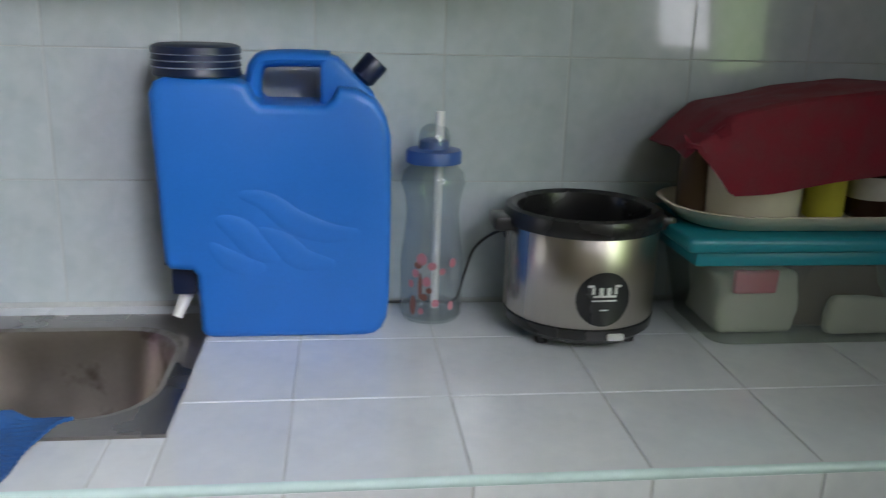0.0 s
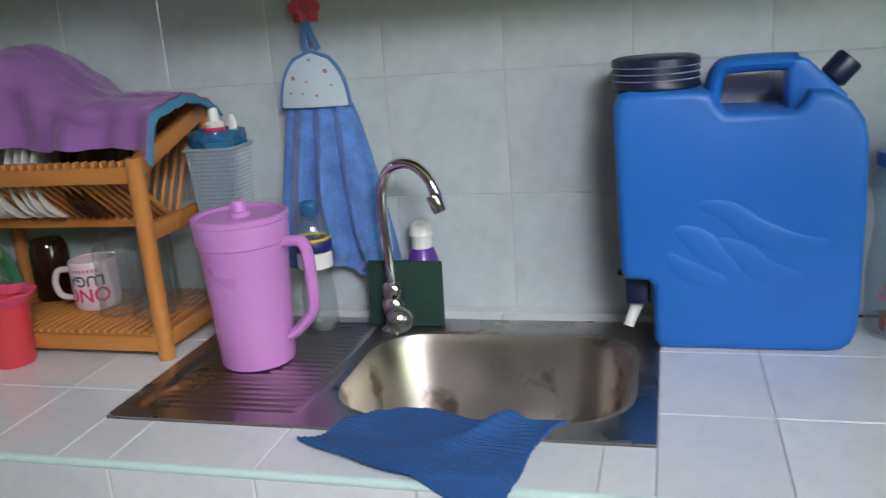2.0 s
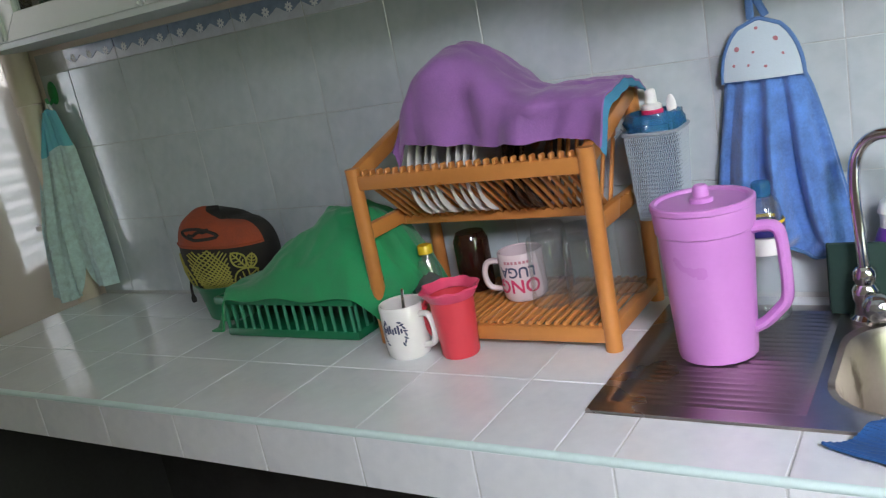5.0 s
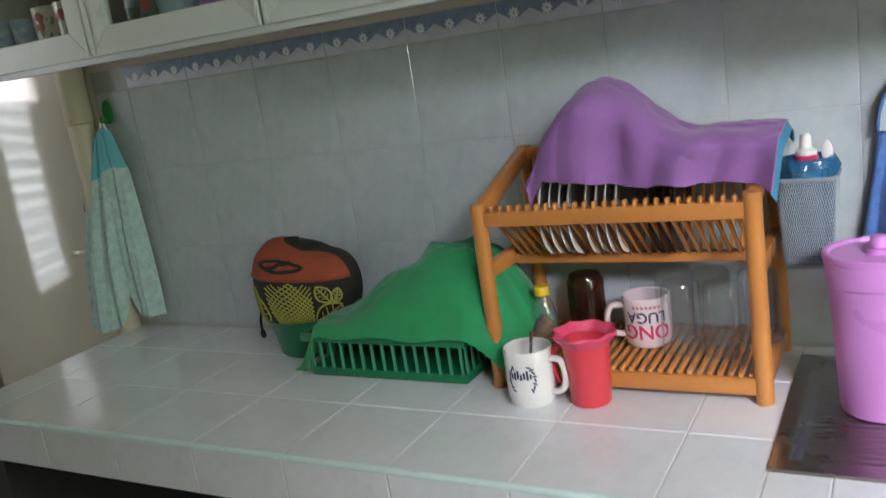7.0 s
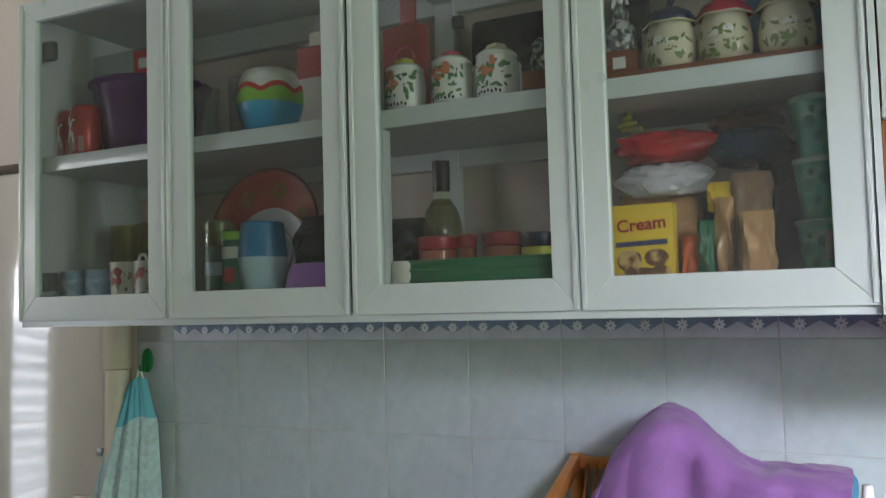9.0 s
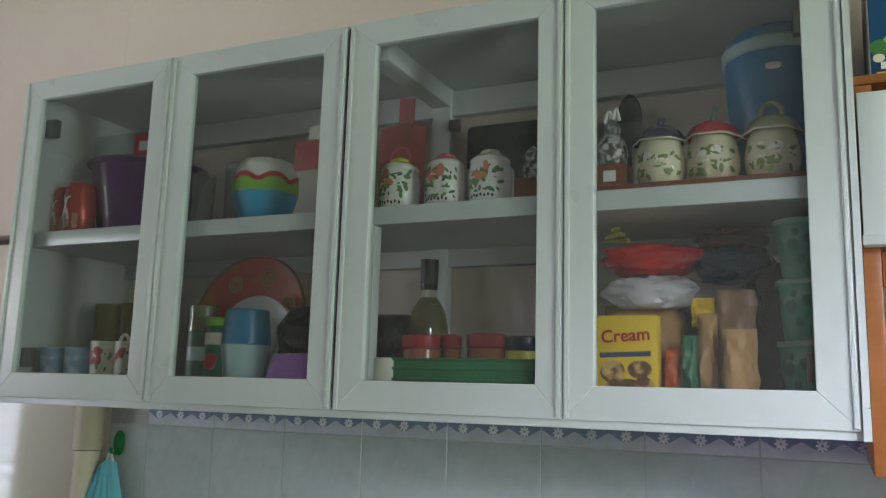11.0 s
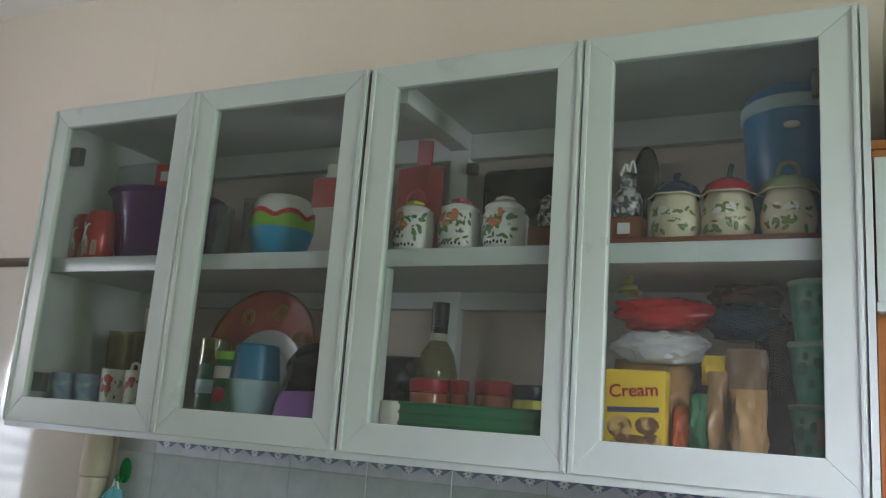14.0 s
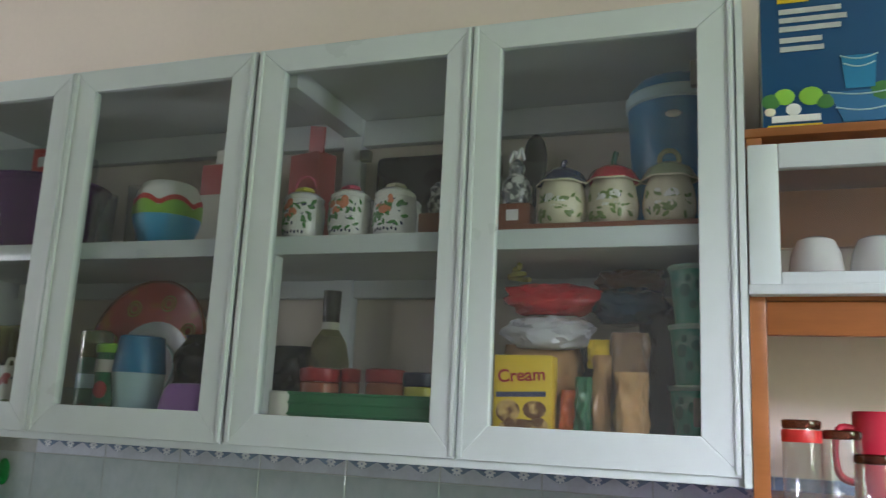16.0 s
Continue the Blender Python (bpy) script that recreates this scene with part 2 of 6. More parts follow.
ALU = mat("white_powder_coat", (0.58, 0.63, 0.63), 0.32, var=0.05, scale=6, grain=40, bump=0.02)
ALU_IN = mat("white_cabinet_board", (0.60, 0.63, 0.63), 0.5, var=0.06, scale=6)
SEAM = mat("dark_seam", (0.06, 0.06, 0.06), 0.8)
HINGE = mat("hinge_steel", (0.22, 0.22, 0.21), 0.4, 0.8)
FRIDGE = mat("white_fridge_enamel", (0.80, 0.75, 0.66), 0.12, var=0.03, scale=4, bump=0.01, coat=0.8)
PIPE = mat("cream_pipe", (0.66, 0.58, 0.46), 0.4, var=0.06)
GREEN_HOOK = mat("green_hook", (0.01, 0.22, 0.05), 0.35)
RED_HOOK = mat("pink_red_hook", (0.62, 0.09, 0.13), 0.35)
LEAF = glow("garden_green", (0.40, 0.56, 0.24), 7.0)
DAY = glow("bright_daylight", (0.85, 0.90, 0.95), 7.0)
LOUVRE = thin_glass("louvre_glass", (0.85, 0.9, 0.9), 1.45, 0.1, 0.16, (0.5, 0.5, 0.5))


# ---- building helpers ----
def box(bm, x0, x1, y0, y1, z0, z1, bev=0.0, seg=2):
    m = Matrix.Translation(((x0 + x1) / 2, (y0 + y1) / 2, (z0 + z1) / 2)) @ Matrix.Diagonal((abs(x1 - x0), abs(y1 - y0), abs(z1 - z0), 1))
    vs = bmesh.ops.create_cube(bm, size=1, matrix=m)["verts"]
    if bev:
        es = {e for v in vs for e in v.link_edges}
        bmesh.ops.bevel(bm, geom=list(es), offset=bev, segments=seg, profile=0.5, affect="EDGES")
    return bm


def new_box(*a, **k):
    return box(bmesh.new(), *a, **k)


def lathe(bm, prof, seg=32, cx=0.0, cy=0.0, wave=None):
    """Turns a profile of (radius, height) round an upright axis; wave(angle, i) scales a ring's radius."""
    rings = []
    for i, (r, z) in enumerate(prof):
        if r < 1e-5:
            rings.append([bm.verts.new((cx, cy, z))])
        else:
            rings.append([bm.verts.new((cx + r * (wave(a, i) if wave else 1) * math.cos(a), cy + r * (wave(a, i) if wave else 1) * math.sin(a), z))
                          for a in (2 * math.pi * k / seg for k in range(seg))])
    for a, b in zip(rings, rings[1:]):
        for k in range(seg):
            j = (k + 1) % seg
            if len(a) == 1 and len(b) == 1:
                continue
            if len(a) == 1:
                bm.faces.new((a[0], b[j], b[k]))
            elif len(b) == 1:
                bm.faces.new((a[k], a[j], b[0]))
            else:
                bm.faces.new((a[k], a[j], b[j], b[k]))
    return bm


def turned(prof, **k):
    return lathe(bmesh.new(), prof, **k)


def tube(bm, pts, r, seg=8, closed=False, flat=1.0):
    pts = [Vector(p) for p in pts]
    n = len(pts)
    radii = r if isinstance(r, (list, tuple)) else [r] * n
    up, rings = None, []
    for i, p in enumerate(pts):
        a = pts[(i - 1) % n] if closed or i else p
        b = pts[(i + 1) % n] if closed or i < n - 1 else p
        d = (b - a).normalized()
        if up is None:
            up = Vector((0, 0, 1)) if abs(d.z) < 0.9 else Vector((1, 0, 0))
        up = (up - d * up.dot(d)).normalized()
        s = d.cross(up)
        rings.append([bm.verts.new(p + radii[i] * (math.cos(2 * math.pi * k / seg) * up + flat * math.sin(2 * math.pi * k / seg) * s)) for k in range(seg)])
    for i in range(n if closed else n - 1):
        a, b = rings[i], rings[(i + 1) % n]
        for k in range(seg):
            bm.faces.new((a[k], a[(k + 1) % seg], b[(k + 1) % seg], b[k]))
    if not closed:
        bm.faces.new(rings[0][::-1])
        bm.faces.new(rings[-1])
    return bm


def new_tube(*a, **k):
    return tube(bmesh.new(), *a, **k)


def curve_points(keys, n):
    """Points on a smooth curve through the keys."""
    keys = [Vector(k) for k in keys]
    out = []
    m = len(keys) - 1
    for i in range(n + 1):
        s = i / n * m
        k = min(int(s), m - 1)
        f = s - k
        p0, p1, p2, p3 = keys[max(k - 1, 0)], keys[k], keys[k + 1], keys[min(k + 2, m)]
        out.append(0.5 * (2 * p1 + (p2 - p0) * f + (2 * p0 - 5 * p1 + 4 * p2 - p3) * f * f + (3 * p1 - p0 - 3 * p2 + p3) * f ** 3))
    return out


def sheet(f, nu, nv, thick=0.003):
    """A cloth or film: f(u, v) over the unit square, with a thickness."""
    bm = bmesh.new()
    g = [[bm.verts.new(f(i / nu, j / nv)) for j in range(nv + 1)] for i in range(nu + 1)]
    for i in range(nu):
        for j in range(nv):
            bm.faces.new((g[i][j], g[i + 1][j], g[i + 1][j + 1], g[i][j + 1]))
    bm.normal_update()
    if thick:
        bmesh.ops.solidify(bm, geom=bm.faces[:], thickness=thick)
    return bm


def prism(outline, y0, y1, bev=0.0, seg=3):
    """An outline in x and z, drawn out from y0 to y1 with rounded edges."""
    bm = bmesh.new()
    a = [bm.verts.new((x, y0, z)) for x, z in outline]
    b = [bm.verts.new((x, y1, z)) for x, z in outline]
    n = len(a)
    bm.faces.new(a)
    bm.faces.new(b[::-1])
    for i in range(n):
        bm.faces.new((a[(i + 1) % n], a[i], b[i], b[(i + 1) % n]))
    bmesh.ops.recalc_face_normals(bm, faces=bm.faces[:])
    if bev:
        es = [e for e in bm.edges if abs(e.verts[0].co.y - e.verts[1].co.y) < 1e-6]
        bmesh.ops.bevel(bm, geom=es, offset=bev, segments=seg, profile=0.5, affect="EDGES")
    return bm


def moved(bm, m):
    bmesh.ops.transform(bm, matrix=m, verts=bm.verts[:])
    return bm


def finish(name, bm, material, smooth=True, angle=38):
    me = bpy.data.meshes.new(name)
    bmesh.ops.recalc_face_normals(bm, faces=bm.faces[:])
    bm.to_mesh(me)
    bm.free()
    me.materials.append(material)
    if smooth:
        me.polygons.foreach_set("use_smooth", [True] * len(me.polygons))
        me.set_sharp_from_angle(angle=radians(angle))
    return me


def part(name, bm, material, parent, label="", smooth=True):
    ob = new(name, finish(name, bm, material, smooth))
    ob.parent = parent
    if label:
        ob["label"] = label
    return ob


def piece(name, me, parent, x, y, z, rx=0, ry=0, rz=0):
    """One of many alike pieces, on a shared mesh."""
    ob = new(name, me)
    ob.parent = parent
    ob.matrix_local = pose(x, y, z, rx, ry, rz)
    return ob


def thing(name, x, y, z, label, category, rz=0, group="", kind=""):
    ob = new(name)
    ob.empty_display_size = 0.02
    ob.matrix_world = pose(x, y, z, 0, 0, rz)
    return tagged(ob, label, category, group, kind)


def solid(name, bm, material, label, category="", kind="structure"):
    return tagged(new(name, finish(name, bm, material)), label, category, "", kind)


def lettering(name, text, size, material, parent, m, label=""):
    """Letters in the built-in font, as a thin mesh."""
    cu = bpy.data.curves.new(name, "FONT")
    cu.body, cu.size, cu.extrude, cu.align_x = text, size, 0.0004, "CENTER"
    cu.offset = size * 0.018
    tmp = bpy.data.objects.new(name, cu)
    scene.collection.objects.link(tmp)
    dg = bpy.context.evaluated_depsgraph_get()
    dg.update()
    me = bpy.data.meshes.new_from_object(tmp.evaluated_get(dg))
    bpy.data.objects.remove(tmp)
    me.materials.clear()
    me.materials.append(material)
    ob = new(name, me)
    ob.parent = parent
    ob.matrix_local = m
    if label:
        ob["label"] = label
    return ob


def wrap(me, r):
    """Bends a flat mesh drawn in x and z round an upright cylinder of radius r, facing -y."""
    for v in me.vertices:
        a = v.co.x / r
        d = r - v.co.y
        v.co.x, v.co.y = d * math.sin(a), -d * math.cos(a)
    me.update()


tile_meshes = {}


def tile_mesh(w, h, t, material):
    """A tile with chamfered edges, w by h, from z 0 to t."""
    key = (round(w, 4), round(h, 4), t, material.name)
    if key not in tile_meshes:
        c = 0.0009
        bm = bmesh.new()
        lo = [bm.verts.new((x, y, 0)) for x, y in ((-w / 2, -h / 2), (w / 2, -h / 2), (w / 2, h / 2), (-w / 2, h / 2))]
        mid = [bm.verts.new((v.co.x, v.co.y, t - c)) for v in lo]
        hi = [bm.verts.new((math.copysign(abs(v.co.x) - c, v.co.x), math.copysign(abs(v.co.y) - c, v.co.y), t)) for v in lo]
        bm.faces.new(hi)
        for i in range(4):
            j = (i + 1) % 4
            bm.faces.new((lo[i], lo[j], mid[j], mid[i]))
            bm.faces.new((mid[i], mid[j], hi[j], hi[i]))
        tile_meshes[key] = finish("tile", bm, material, False)
    return tile_meshes[key]

# ---- the room ----
C, W = 0.90, 1.492          # counter top, face of the wall tiles
X0, X1, YS, YN = -2.9, 2.68, -0.9, 2.25
floor = solid("floor", new_box(X0 - 0.1, X1 + 0.1, YS - 0.1, YN + 0.1, -0.1, 0), FLOOR, "brown tiled kitchen floor, mostly out of sight")
solid("ceiling", new_box(X0 - 0.1, X1 + 0.1, YS - 0.1, YN + 0.1, 2.75, 2.85), CEILING, "plain white painted ceiling")
wall_north = solid("wall_north", new_box(-0.965, X1, 1.4962, 1.62, 0, 2.75), PEACH, "peach painted wall, tiled above the counter")
solid("wall_recess_side", new_box(-0.965, -0.91, 1.62, YN, 0, 2.75), PEACH, "peach painted return of the wall")
solid("wall_recess_back", new_box(X0, -0.91, YN, YN + 0.1, 0, 2.75), PEACH, "peach painted wall behind the refrigerator")
solid("wall_over_fridge", new_box(X0, -0.9655, 1.4962, 1.62, 1.985, 2.75), PEACH, "peach painted wall above the refrigerator")


def wall_with_hole(name, along, at, thick, lo, hi, h0, h1, z0, z1):
    """A wall along x or y with openings that go through it, each (from, to)."""
    bm = bmesh.new()
    spans = []
    a = lo
    for p, q, s0, s1 in zip(h0, h1, z0, z1):
        spans += [(a, p, 0, 2.75), (p, q, 0, s0), (p, q, s1, 2.75)]
        a = q
    spans.append((a, hi, 0, 2.75))
    for p, q, b, t in spans:
        if along == "x":
            box(bm, p, q, at - thick, at, b, t)
        else:
            box(bm, at - thick, at, p, q, b, t)
    return solid(name, bm, CLOSING_WALL, "unseen closing wall with window opening, plain brown")


# South wall and its high opening are unseen, placed to light the sink.
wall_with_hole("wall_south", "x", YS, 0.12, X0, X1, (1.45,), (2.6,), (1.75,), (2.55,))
wall_with_hole("wall_east", "y", X1 + 0.12, 0.12, YS, 1.62, (-0.58,), (0.70,), (1.10,), (2.30,))
wall_with_hole("wall_west", "y", X0, 0.12, YS, YN, (-0.2,), (0.45,), (0.6,), (2.05,))

# windows: a frame with a mullion, greenery outside; the south one added for fill
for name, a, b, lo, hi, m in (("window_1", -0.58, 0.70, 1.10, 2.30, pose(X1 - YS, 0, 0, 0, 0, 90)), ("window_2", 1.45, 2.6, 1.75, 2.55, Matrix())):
    w = thing(name, 0, 0, 0, "white framed window out of view, garden to the east", "window", kind="structure")
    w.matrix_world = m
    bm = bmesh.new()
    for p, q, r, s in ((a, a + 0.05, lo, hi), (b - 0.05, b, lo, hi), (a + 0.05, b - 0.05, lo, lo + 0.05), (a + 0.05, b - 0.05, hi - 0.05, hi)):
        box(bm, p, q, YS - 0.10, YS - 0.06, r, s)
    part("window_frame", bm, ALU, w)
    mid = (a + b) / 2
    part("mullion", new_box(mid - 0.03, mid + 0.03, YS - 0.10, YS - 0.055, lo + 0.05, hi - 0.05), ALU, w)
w3 = thing("window_3", 0, 0, 0, "glass louvre window with bright daylight behind", "window", kind="structure")
for k in range(14):
    z = 0.66 + k * 0.1
    part("slat", moved(new_box(-0.04, 0.04, -0.2, 0.45, -0.003, 0.003), pose(X0 - 0.06, 0, z, 0, 50, 0)), LOUVRE, w3)
solid("backdrop_garden", new_box(4.4, 4.45, -3.5, 4.0, -0.5, 2.7), LEAF, "sunlit green garden beyond the windows", "garden")
solid("backdrop_daylight", new_box(-4.0, -3.95, -1.5, 2.0, 0.0, 3.0), DAY, "bright daylight beyond the louvre window", "daylight")

# ---- counter ----
TX, TW = 1.556, 0.196       # a joint's place and the tile's pitch
SX0, SX1, SY0, SY1 = 0.695, 1.420, 1.056, 1.445    # sink plate
EDGE, LEFT = 0.947, -0.905
counter = thing("counter", 0, 0, 0, "built-in counter slab covered in pale blue-white tiles", "counter", kind="structure")
bm = bmesh.new()
for a in ((LEFT, 0.96, EDGE + 0.008, W), (1.41, X1, EDGE + 0.008, W), (0.96, 1.41, EDGE + 0.008, 1.085), (0.96, 1.41, 1.395, W)):
    box(bm, *a, 0.82, C - 0.0016)
part("slab", bm, WHITE_GROUT, counter)
part("apron_bed", new_box(LEFT, X1, EDGE + 0.0012, EDGE + 0.0078, 0.808, C - 0.012), WHITE_GROUT, counter)
part("edge_trim", moved(new_tube([(LEFT, 0, 0), (X1, 0, 0)], 0.0065, seg=10), pose(0, EDGE + 0.0045, C - 0.006)), AQUA, counter, "pale aqua edge trim")
# Panels below the slab, coloured near-black to give the shade there.
part("support_panel", new_box(1.9, 2.0, 1.02, W, 0, 0.82), UNDER_SHADE, counter)
part("support_wall", new_box(LEFT, LEFT + 0.06, 1.0, W, 0, 0.82), UNDER_SHADE, counter)
part("back_panel", new_box(LEFT, X1, W - 0.02, W - 0.004, 0, 0.82), UNDER_SHADE, counter)


def counter_tiles():
    ys = [EDGE + 0.004, 1.141, 1.337, W]
    x = TX - TW * 13
    while x < X1 - 0.02:
        for y0, y1 in zip(ys, ys[1:]):
            a, b = max(x, LEFT), min(x + TW, X1)
            if b - a < 0.02:
                continue
            cells = [(a, b, y0, y1)]
            if a < SX1 and b > SX0 and y0 < SY1 and y1 > SY0:
                u0, u1 = max(a, SX0), min(b, SX1)
                cells = [(a, SX0, y0, y1), (SX1, b, y0, y1), (u0, u1, y0, SY0), (u0, u1, SY1, y1)]
            for p, q, r, s in cells:
                if q - p > 0.012 and s - r > 0.012:
                    piece("tile", tile_mesh(q - p - 0.0022, s - r - 0.0022, 0.01, TOP_TILE), counter, (p + q) / 2, (r + s) / 2, C - 0.01)
        a, b = max(x, LEFT), min(x + TW, X1)
        if b - a > 0.02:
            piece("tile", tile_mesh(b - a - 0.003, 0.083, 0.008, TOP_TILE), counter, (a + b) / 2, EDGE + 0.0075, 0.849, 90)
        x += TW


# ---- sink ----
sink = thing("kitchen_sink", 0, 0, C, "stainless steel sink with drainboard, water-stained, set in the counter", "sink")


def rounded(x0, x1, y0, y1, r, n=6):
    out = []
    for cx, cy, a0 in ((x1 - r, y1 - r, 0), (x0 + r, y1 - r, 90), (x0 + r, y0 + r, 180), (x1 - r, y0 + r, 270)):
        out += [(cx + r * math.cos(radians(a0 + 90 * k / n)), cy + r * math.sin(radians(a0 + 90 * k / n))) for k in range(n + 1)]
    return out


bm = bmesh.new()
BX = (0.985, 1.388, 1.10, 1.385)
loops = []
for r, inset, z in ((0.085, -0.006, 0.0035), (0.085, 0.002, 0.001), (0.085, 0.008, -0.012), (0.080, 0.022, -0.11), (0.075, 0.035, -0.135), (0.06, 0.07, -0.148)):
    loops.append([bm.verts.new((x, y, z)) for x, y in rounded(BX[0] + inset, BX[1] - inset, BX[2] + inset, BX[3] - inset, r)])
for a, b in zip(loops, loops[1:]):
    for k in range(len(a)):
        j = (k + 1) % len(a)
        bm.faces.new((a[k], a[j], b[j], b[k]))
bm.faces.new(loops[-1])
part("bowl", bm, BOWL_STEEL, sink, "stained steel bowl")
part("drain", turned([(0, -0.1465), (0.022, -0.146), (0.036, -0.144), (0.04, -0.1475)], seg=24, cx=1.19, cy=1.245), CHROME, sink)
# the plate: rim strips, and the sunk drainboard with ribs along x
bm = bmesh.new()
ring = [(x, y) for x, y in rounded(BX[0] - 0.006, BX[1] + 0.006, BX[2] - 0.006, BX[3] + 0.006, 0.085)]
DX = (0.720, 0.965, 1.085, 1.42)
hole = [bm.verts.new((x, y, 0.0035)) for x, y in ring]
outer = []
for x, y in ring:
    cx, cy = (BX[0] + BX[1]) / 2, (BX[2] + BX[3]) / 2
    sx = (SX1 - cx) / abs(x - cx) if x > cx else (cx - 0.968) / max(abs(x - cx), 1e-6)
    sy = (SY1 - cy) / abs(y - cy) if y > cy else (cy - SY0) / max(abs(y - cy), 1e-6)
    s = min(sx, sy)
    outer.append(bm.verts.new((cx + (x - cx) * s, cy + (y - cy) * s, 0.0035)))
for k in range(len(hole)):
    j = (k + 1) % len(hole)
    bm.faces.new((hole[k], hole[j], outer[j], outer[k]))
for x, y in ((SX1, SY1), (0.968, SY1), (0.968, SY0), (SX1, SY0)):
    near = sorted(outer, key=lambda v: (v.co.x - x) ** 2 + (v.co.y - y) ** 2)[:2]
    if (near[0].co.x - x) ** 2 + (near[0].co.y - y) ** 2 > 1e-8:
        bm.faces.new((near[0], near[1], bm.verts.new((x, y, 0.0035))))
part("rim", bm, STEEL, sink)
part("rim_edge", new_box(SX0, SX1, SY0, SY0 + 0.004, -0.002, 0.0033), STEEL, sink)


def drain(u, v):
    x, y = SX0 + u * (0.968 - SX0), SY0 + v * (SY1 - SY0)
    inside = min((x - DX[0]) / 0.008, (DX[1] - x) / 0.008, (y - DX[2]) / 0.008, (DX[3] - y) / 0.008)
    k = max(0.0, min(1.0, inside))
    rib = 0.5 + 0.5 * math.cos(2 * math.pi * (y - DX[2]) / 0.0155)
    ends = max(0.0, min(1.0, min((x - DX[0] - 0.02) / 0.015, (DX[1] - 0.008 - x) / 0.015)))
    return (x, y, 0.0035 - 0.0045 * k + 0.0024 * k * rib ** 2 * ends)


part("drainboard", sheet(drain, 40, 190, 0), STEEL, sink, "ribbed steel drainboard")

# ---- tiled wall with border ----
def wall_tiles():
    part("grout_bed", new_box(-0.895, X1, 1.4932, 1.4955, 0.86, 1.548), GROUT, wall_north)
    rows = [0.907, 1.104, 1.301, 1.497]
    x = 1.970 - 0.196 * 15
    bt = tile_mesh(0.194, 0.049, 0.008, BORDER_PALE)
    sc = bmesh.new()
    pts = [(-0.0965, 0.0), (-0.0965, -0.018)]
    for k in range(36 + 1):
        u = -0.0965 + 0.193 * k / 36
        pts.append((u, -0.0200 - 0.0140 * abs(math.cos(math.pi * u / 0.0643)) ** 1.4))
    pts += [(0.0965, -0.018), (0.0965, 0.0)]
    top = [sc.verts.new((px, pz + 0.024, 0.0090)) for px, pz in pts]
    bot = [sc.verts.new((px, pz + 0.024, 0.0075)) for px, pz in pts]
    sc.faces.new(top)
    for k in range(len(top)):
        j = (k + 1) % len(top)
        sc.faces.new((top[k], top[j], bot[j], bot[k]))
    scallop = finish("scallop", sc, BORDER_BLUE, False)
    fl = bmesh.new()
    for k in range(8):
        a = k * math.pi / 4
        moved_verts = bmesh.ops.create_uvsphere(fl, u_segments=6, v_segments=4, radius=1)["verts"]
        bmesh.ops.transform(fl, verts=moved_verts, matrix=pose(0.0062 * math.cos(a), 0.0062 * math.sin(a), 0, 0, 0, math.degrees(a)) @ Matrix.Diagonal((0.0050, 0.0026, 0.0008, 1)))
    flower = finish("flower", fl, BORDER_FLOWER)
    while x < X1 - 0.02:
        a, b = max(x, -0.893), min(x + 0.196, X1)
        if b - a > 0.02:
            for z0, z1 in zip(rows, rows[1:]):
                piece("tile", tile_mesh(b - a - 0.0018, z1 - z0 - 0.0013, 0.008, WALL_TILE), wall_north, (a + b) / 2, W + 0.008, (z0 + z1) / 2, 90)
            if b - a > 0.19:
                t = piece("border_tile", bt, wall_north, (a + b) / 2, W + 0.008, 1.5225, 90)
                piece("scallop", scallop, t, 0, 0, 0)
                for k in (-1, 0, 1):
                    piece("flower", flower, t, k * 0.0643, -0.0005, 0.0094)
        x += 0.196


# ---- refrigerator and pipe beside the counter ----
fridge = thing("refrigerator", -1.292, 1.505, 0, "cream white enamel refrigerator with a glossy door beside the counter", "refrigerator")
part("body", new_box(-0.32, 0.312, 0.055, 0.62, 0.03, 1.965, 0.012), FRIDGE, fridge)
part("door", new_box(-0.33, 0.285, 0, 0.05, 0.06, 1.965, 0.014, 3), FRIDGE, fridge)
part("gasket", new_box(-0.31, 0.280, 0.048, 0.057, 0.07, 1.92), SEAM, fridge)
part("base", new_box(-0.3, 0.3, 0.08, 0.6, 0, 0.035), SEAM, fridge)
part("lock_plate", new_box(0.245, 0.270, -0.003, 0.001, 1.205, 1.225, 0.001), HINGE, fridge)
part("handle", new_box(0.165, 0.225, -0.014, 0.004, 1.085, 1.103, 0.005), FRIDGE, fridge)
pipe = thing("drain_pipe", -0.928, 1.460, 0, "cream plastic drain pipe standing in the wall corner", "pipe")
part("lower_pipe", turned([(0, 0), (0.031, 0), (0.031, 1.43), (0, 1.43)], seg=24), PIPE, pipe)
part("upper_pipe", turned([(0, 1.432), (0.032, 1.432), (0.0345, 1.436), (0.0345, 1.62), (0, 1.62)], seg=24), PIPE, pipe)

# ---- things on the counter, from the window side ----
# blue jerry can
can = thing("water_container", 1.411, 1.345, C, "blue plastic water jerry can with a tap and black screw cap", "water container")
outline = [(0.02, 0.0), (0.236, 0.0), (0.252, 0.003), (0.264, 0.012), (0.271, 0.028), (0.274, 0.060), (0.276, 0.20), (0.274, 0.295), (0.268, 0.322), (0.252, 0.346), (0.228, 0.360),
           (0.202, 0.362), (0.194, 0.346), (0.184, 0.337), (0.098, 0.337), (0.088, 0.346), (0.080, 0.364), (0.060, 0.370), (-0.030, 0.372), (-0.044, 0.366), (-0.051, 0.350), (-0.050, 0.30), (-0.044, 0.115),
           (-0.037, 0.104), (-0.006, 0.102), (0.0, 0.094), (0.002, 0.012), (0.008, 0.003)]
part("body", prism(outline, 0.0, 0.128, 0.012, 4), BLUE_CAN, can)
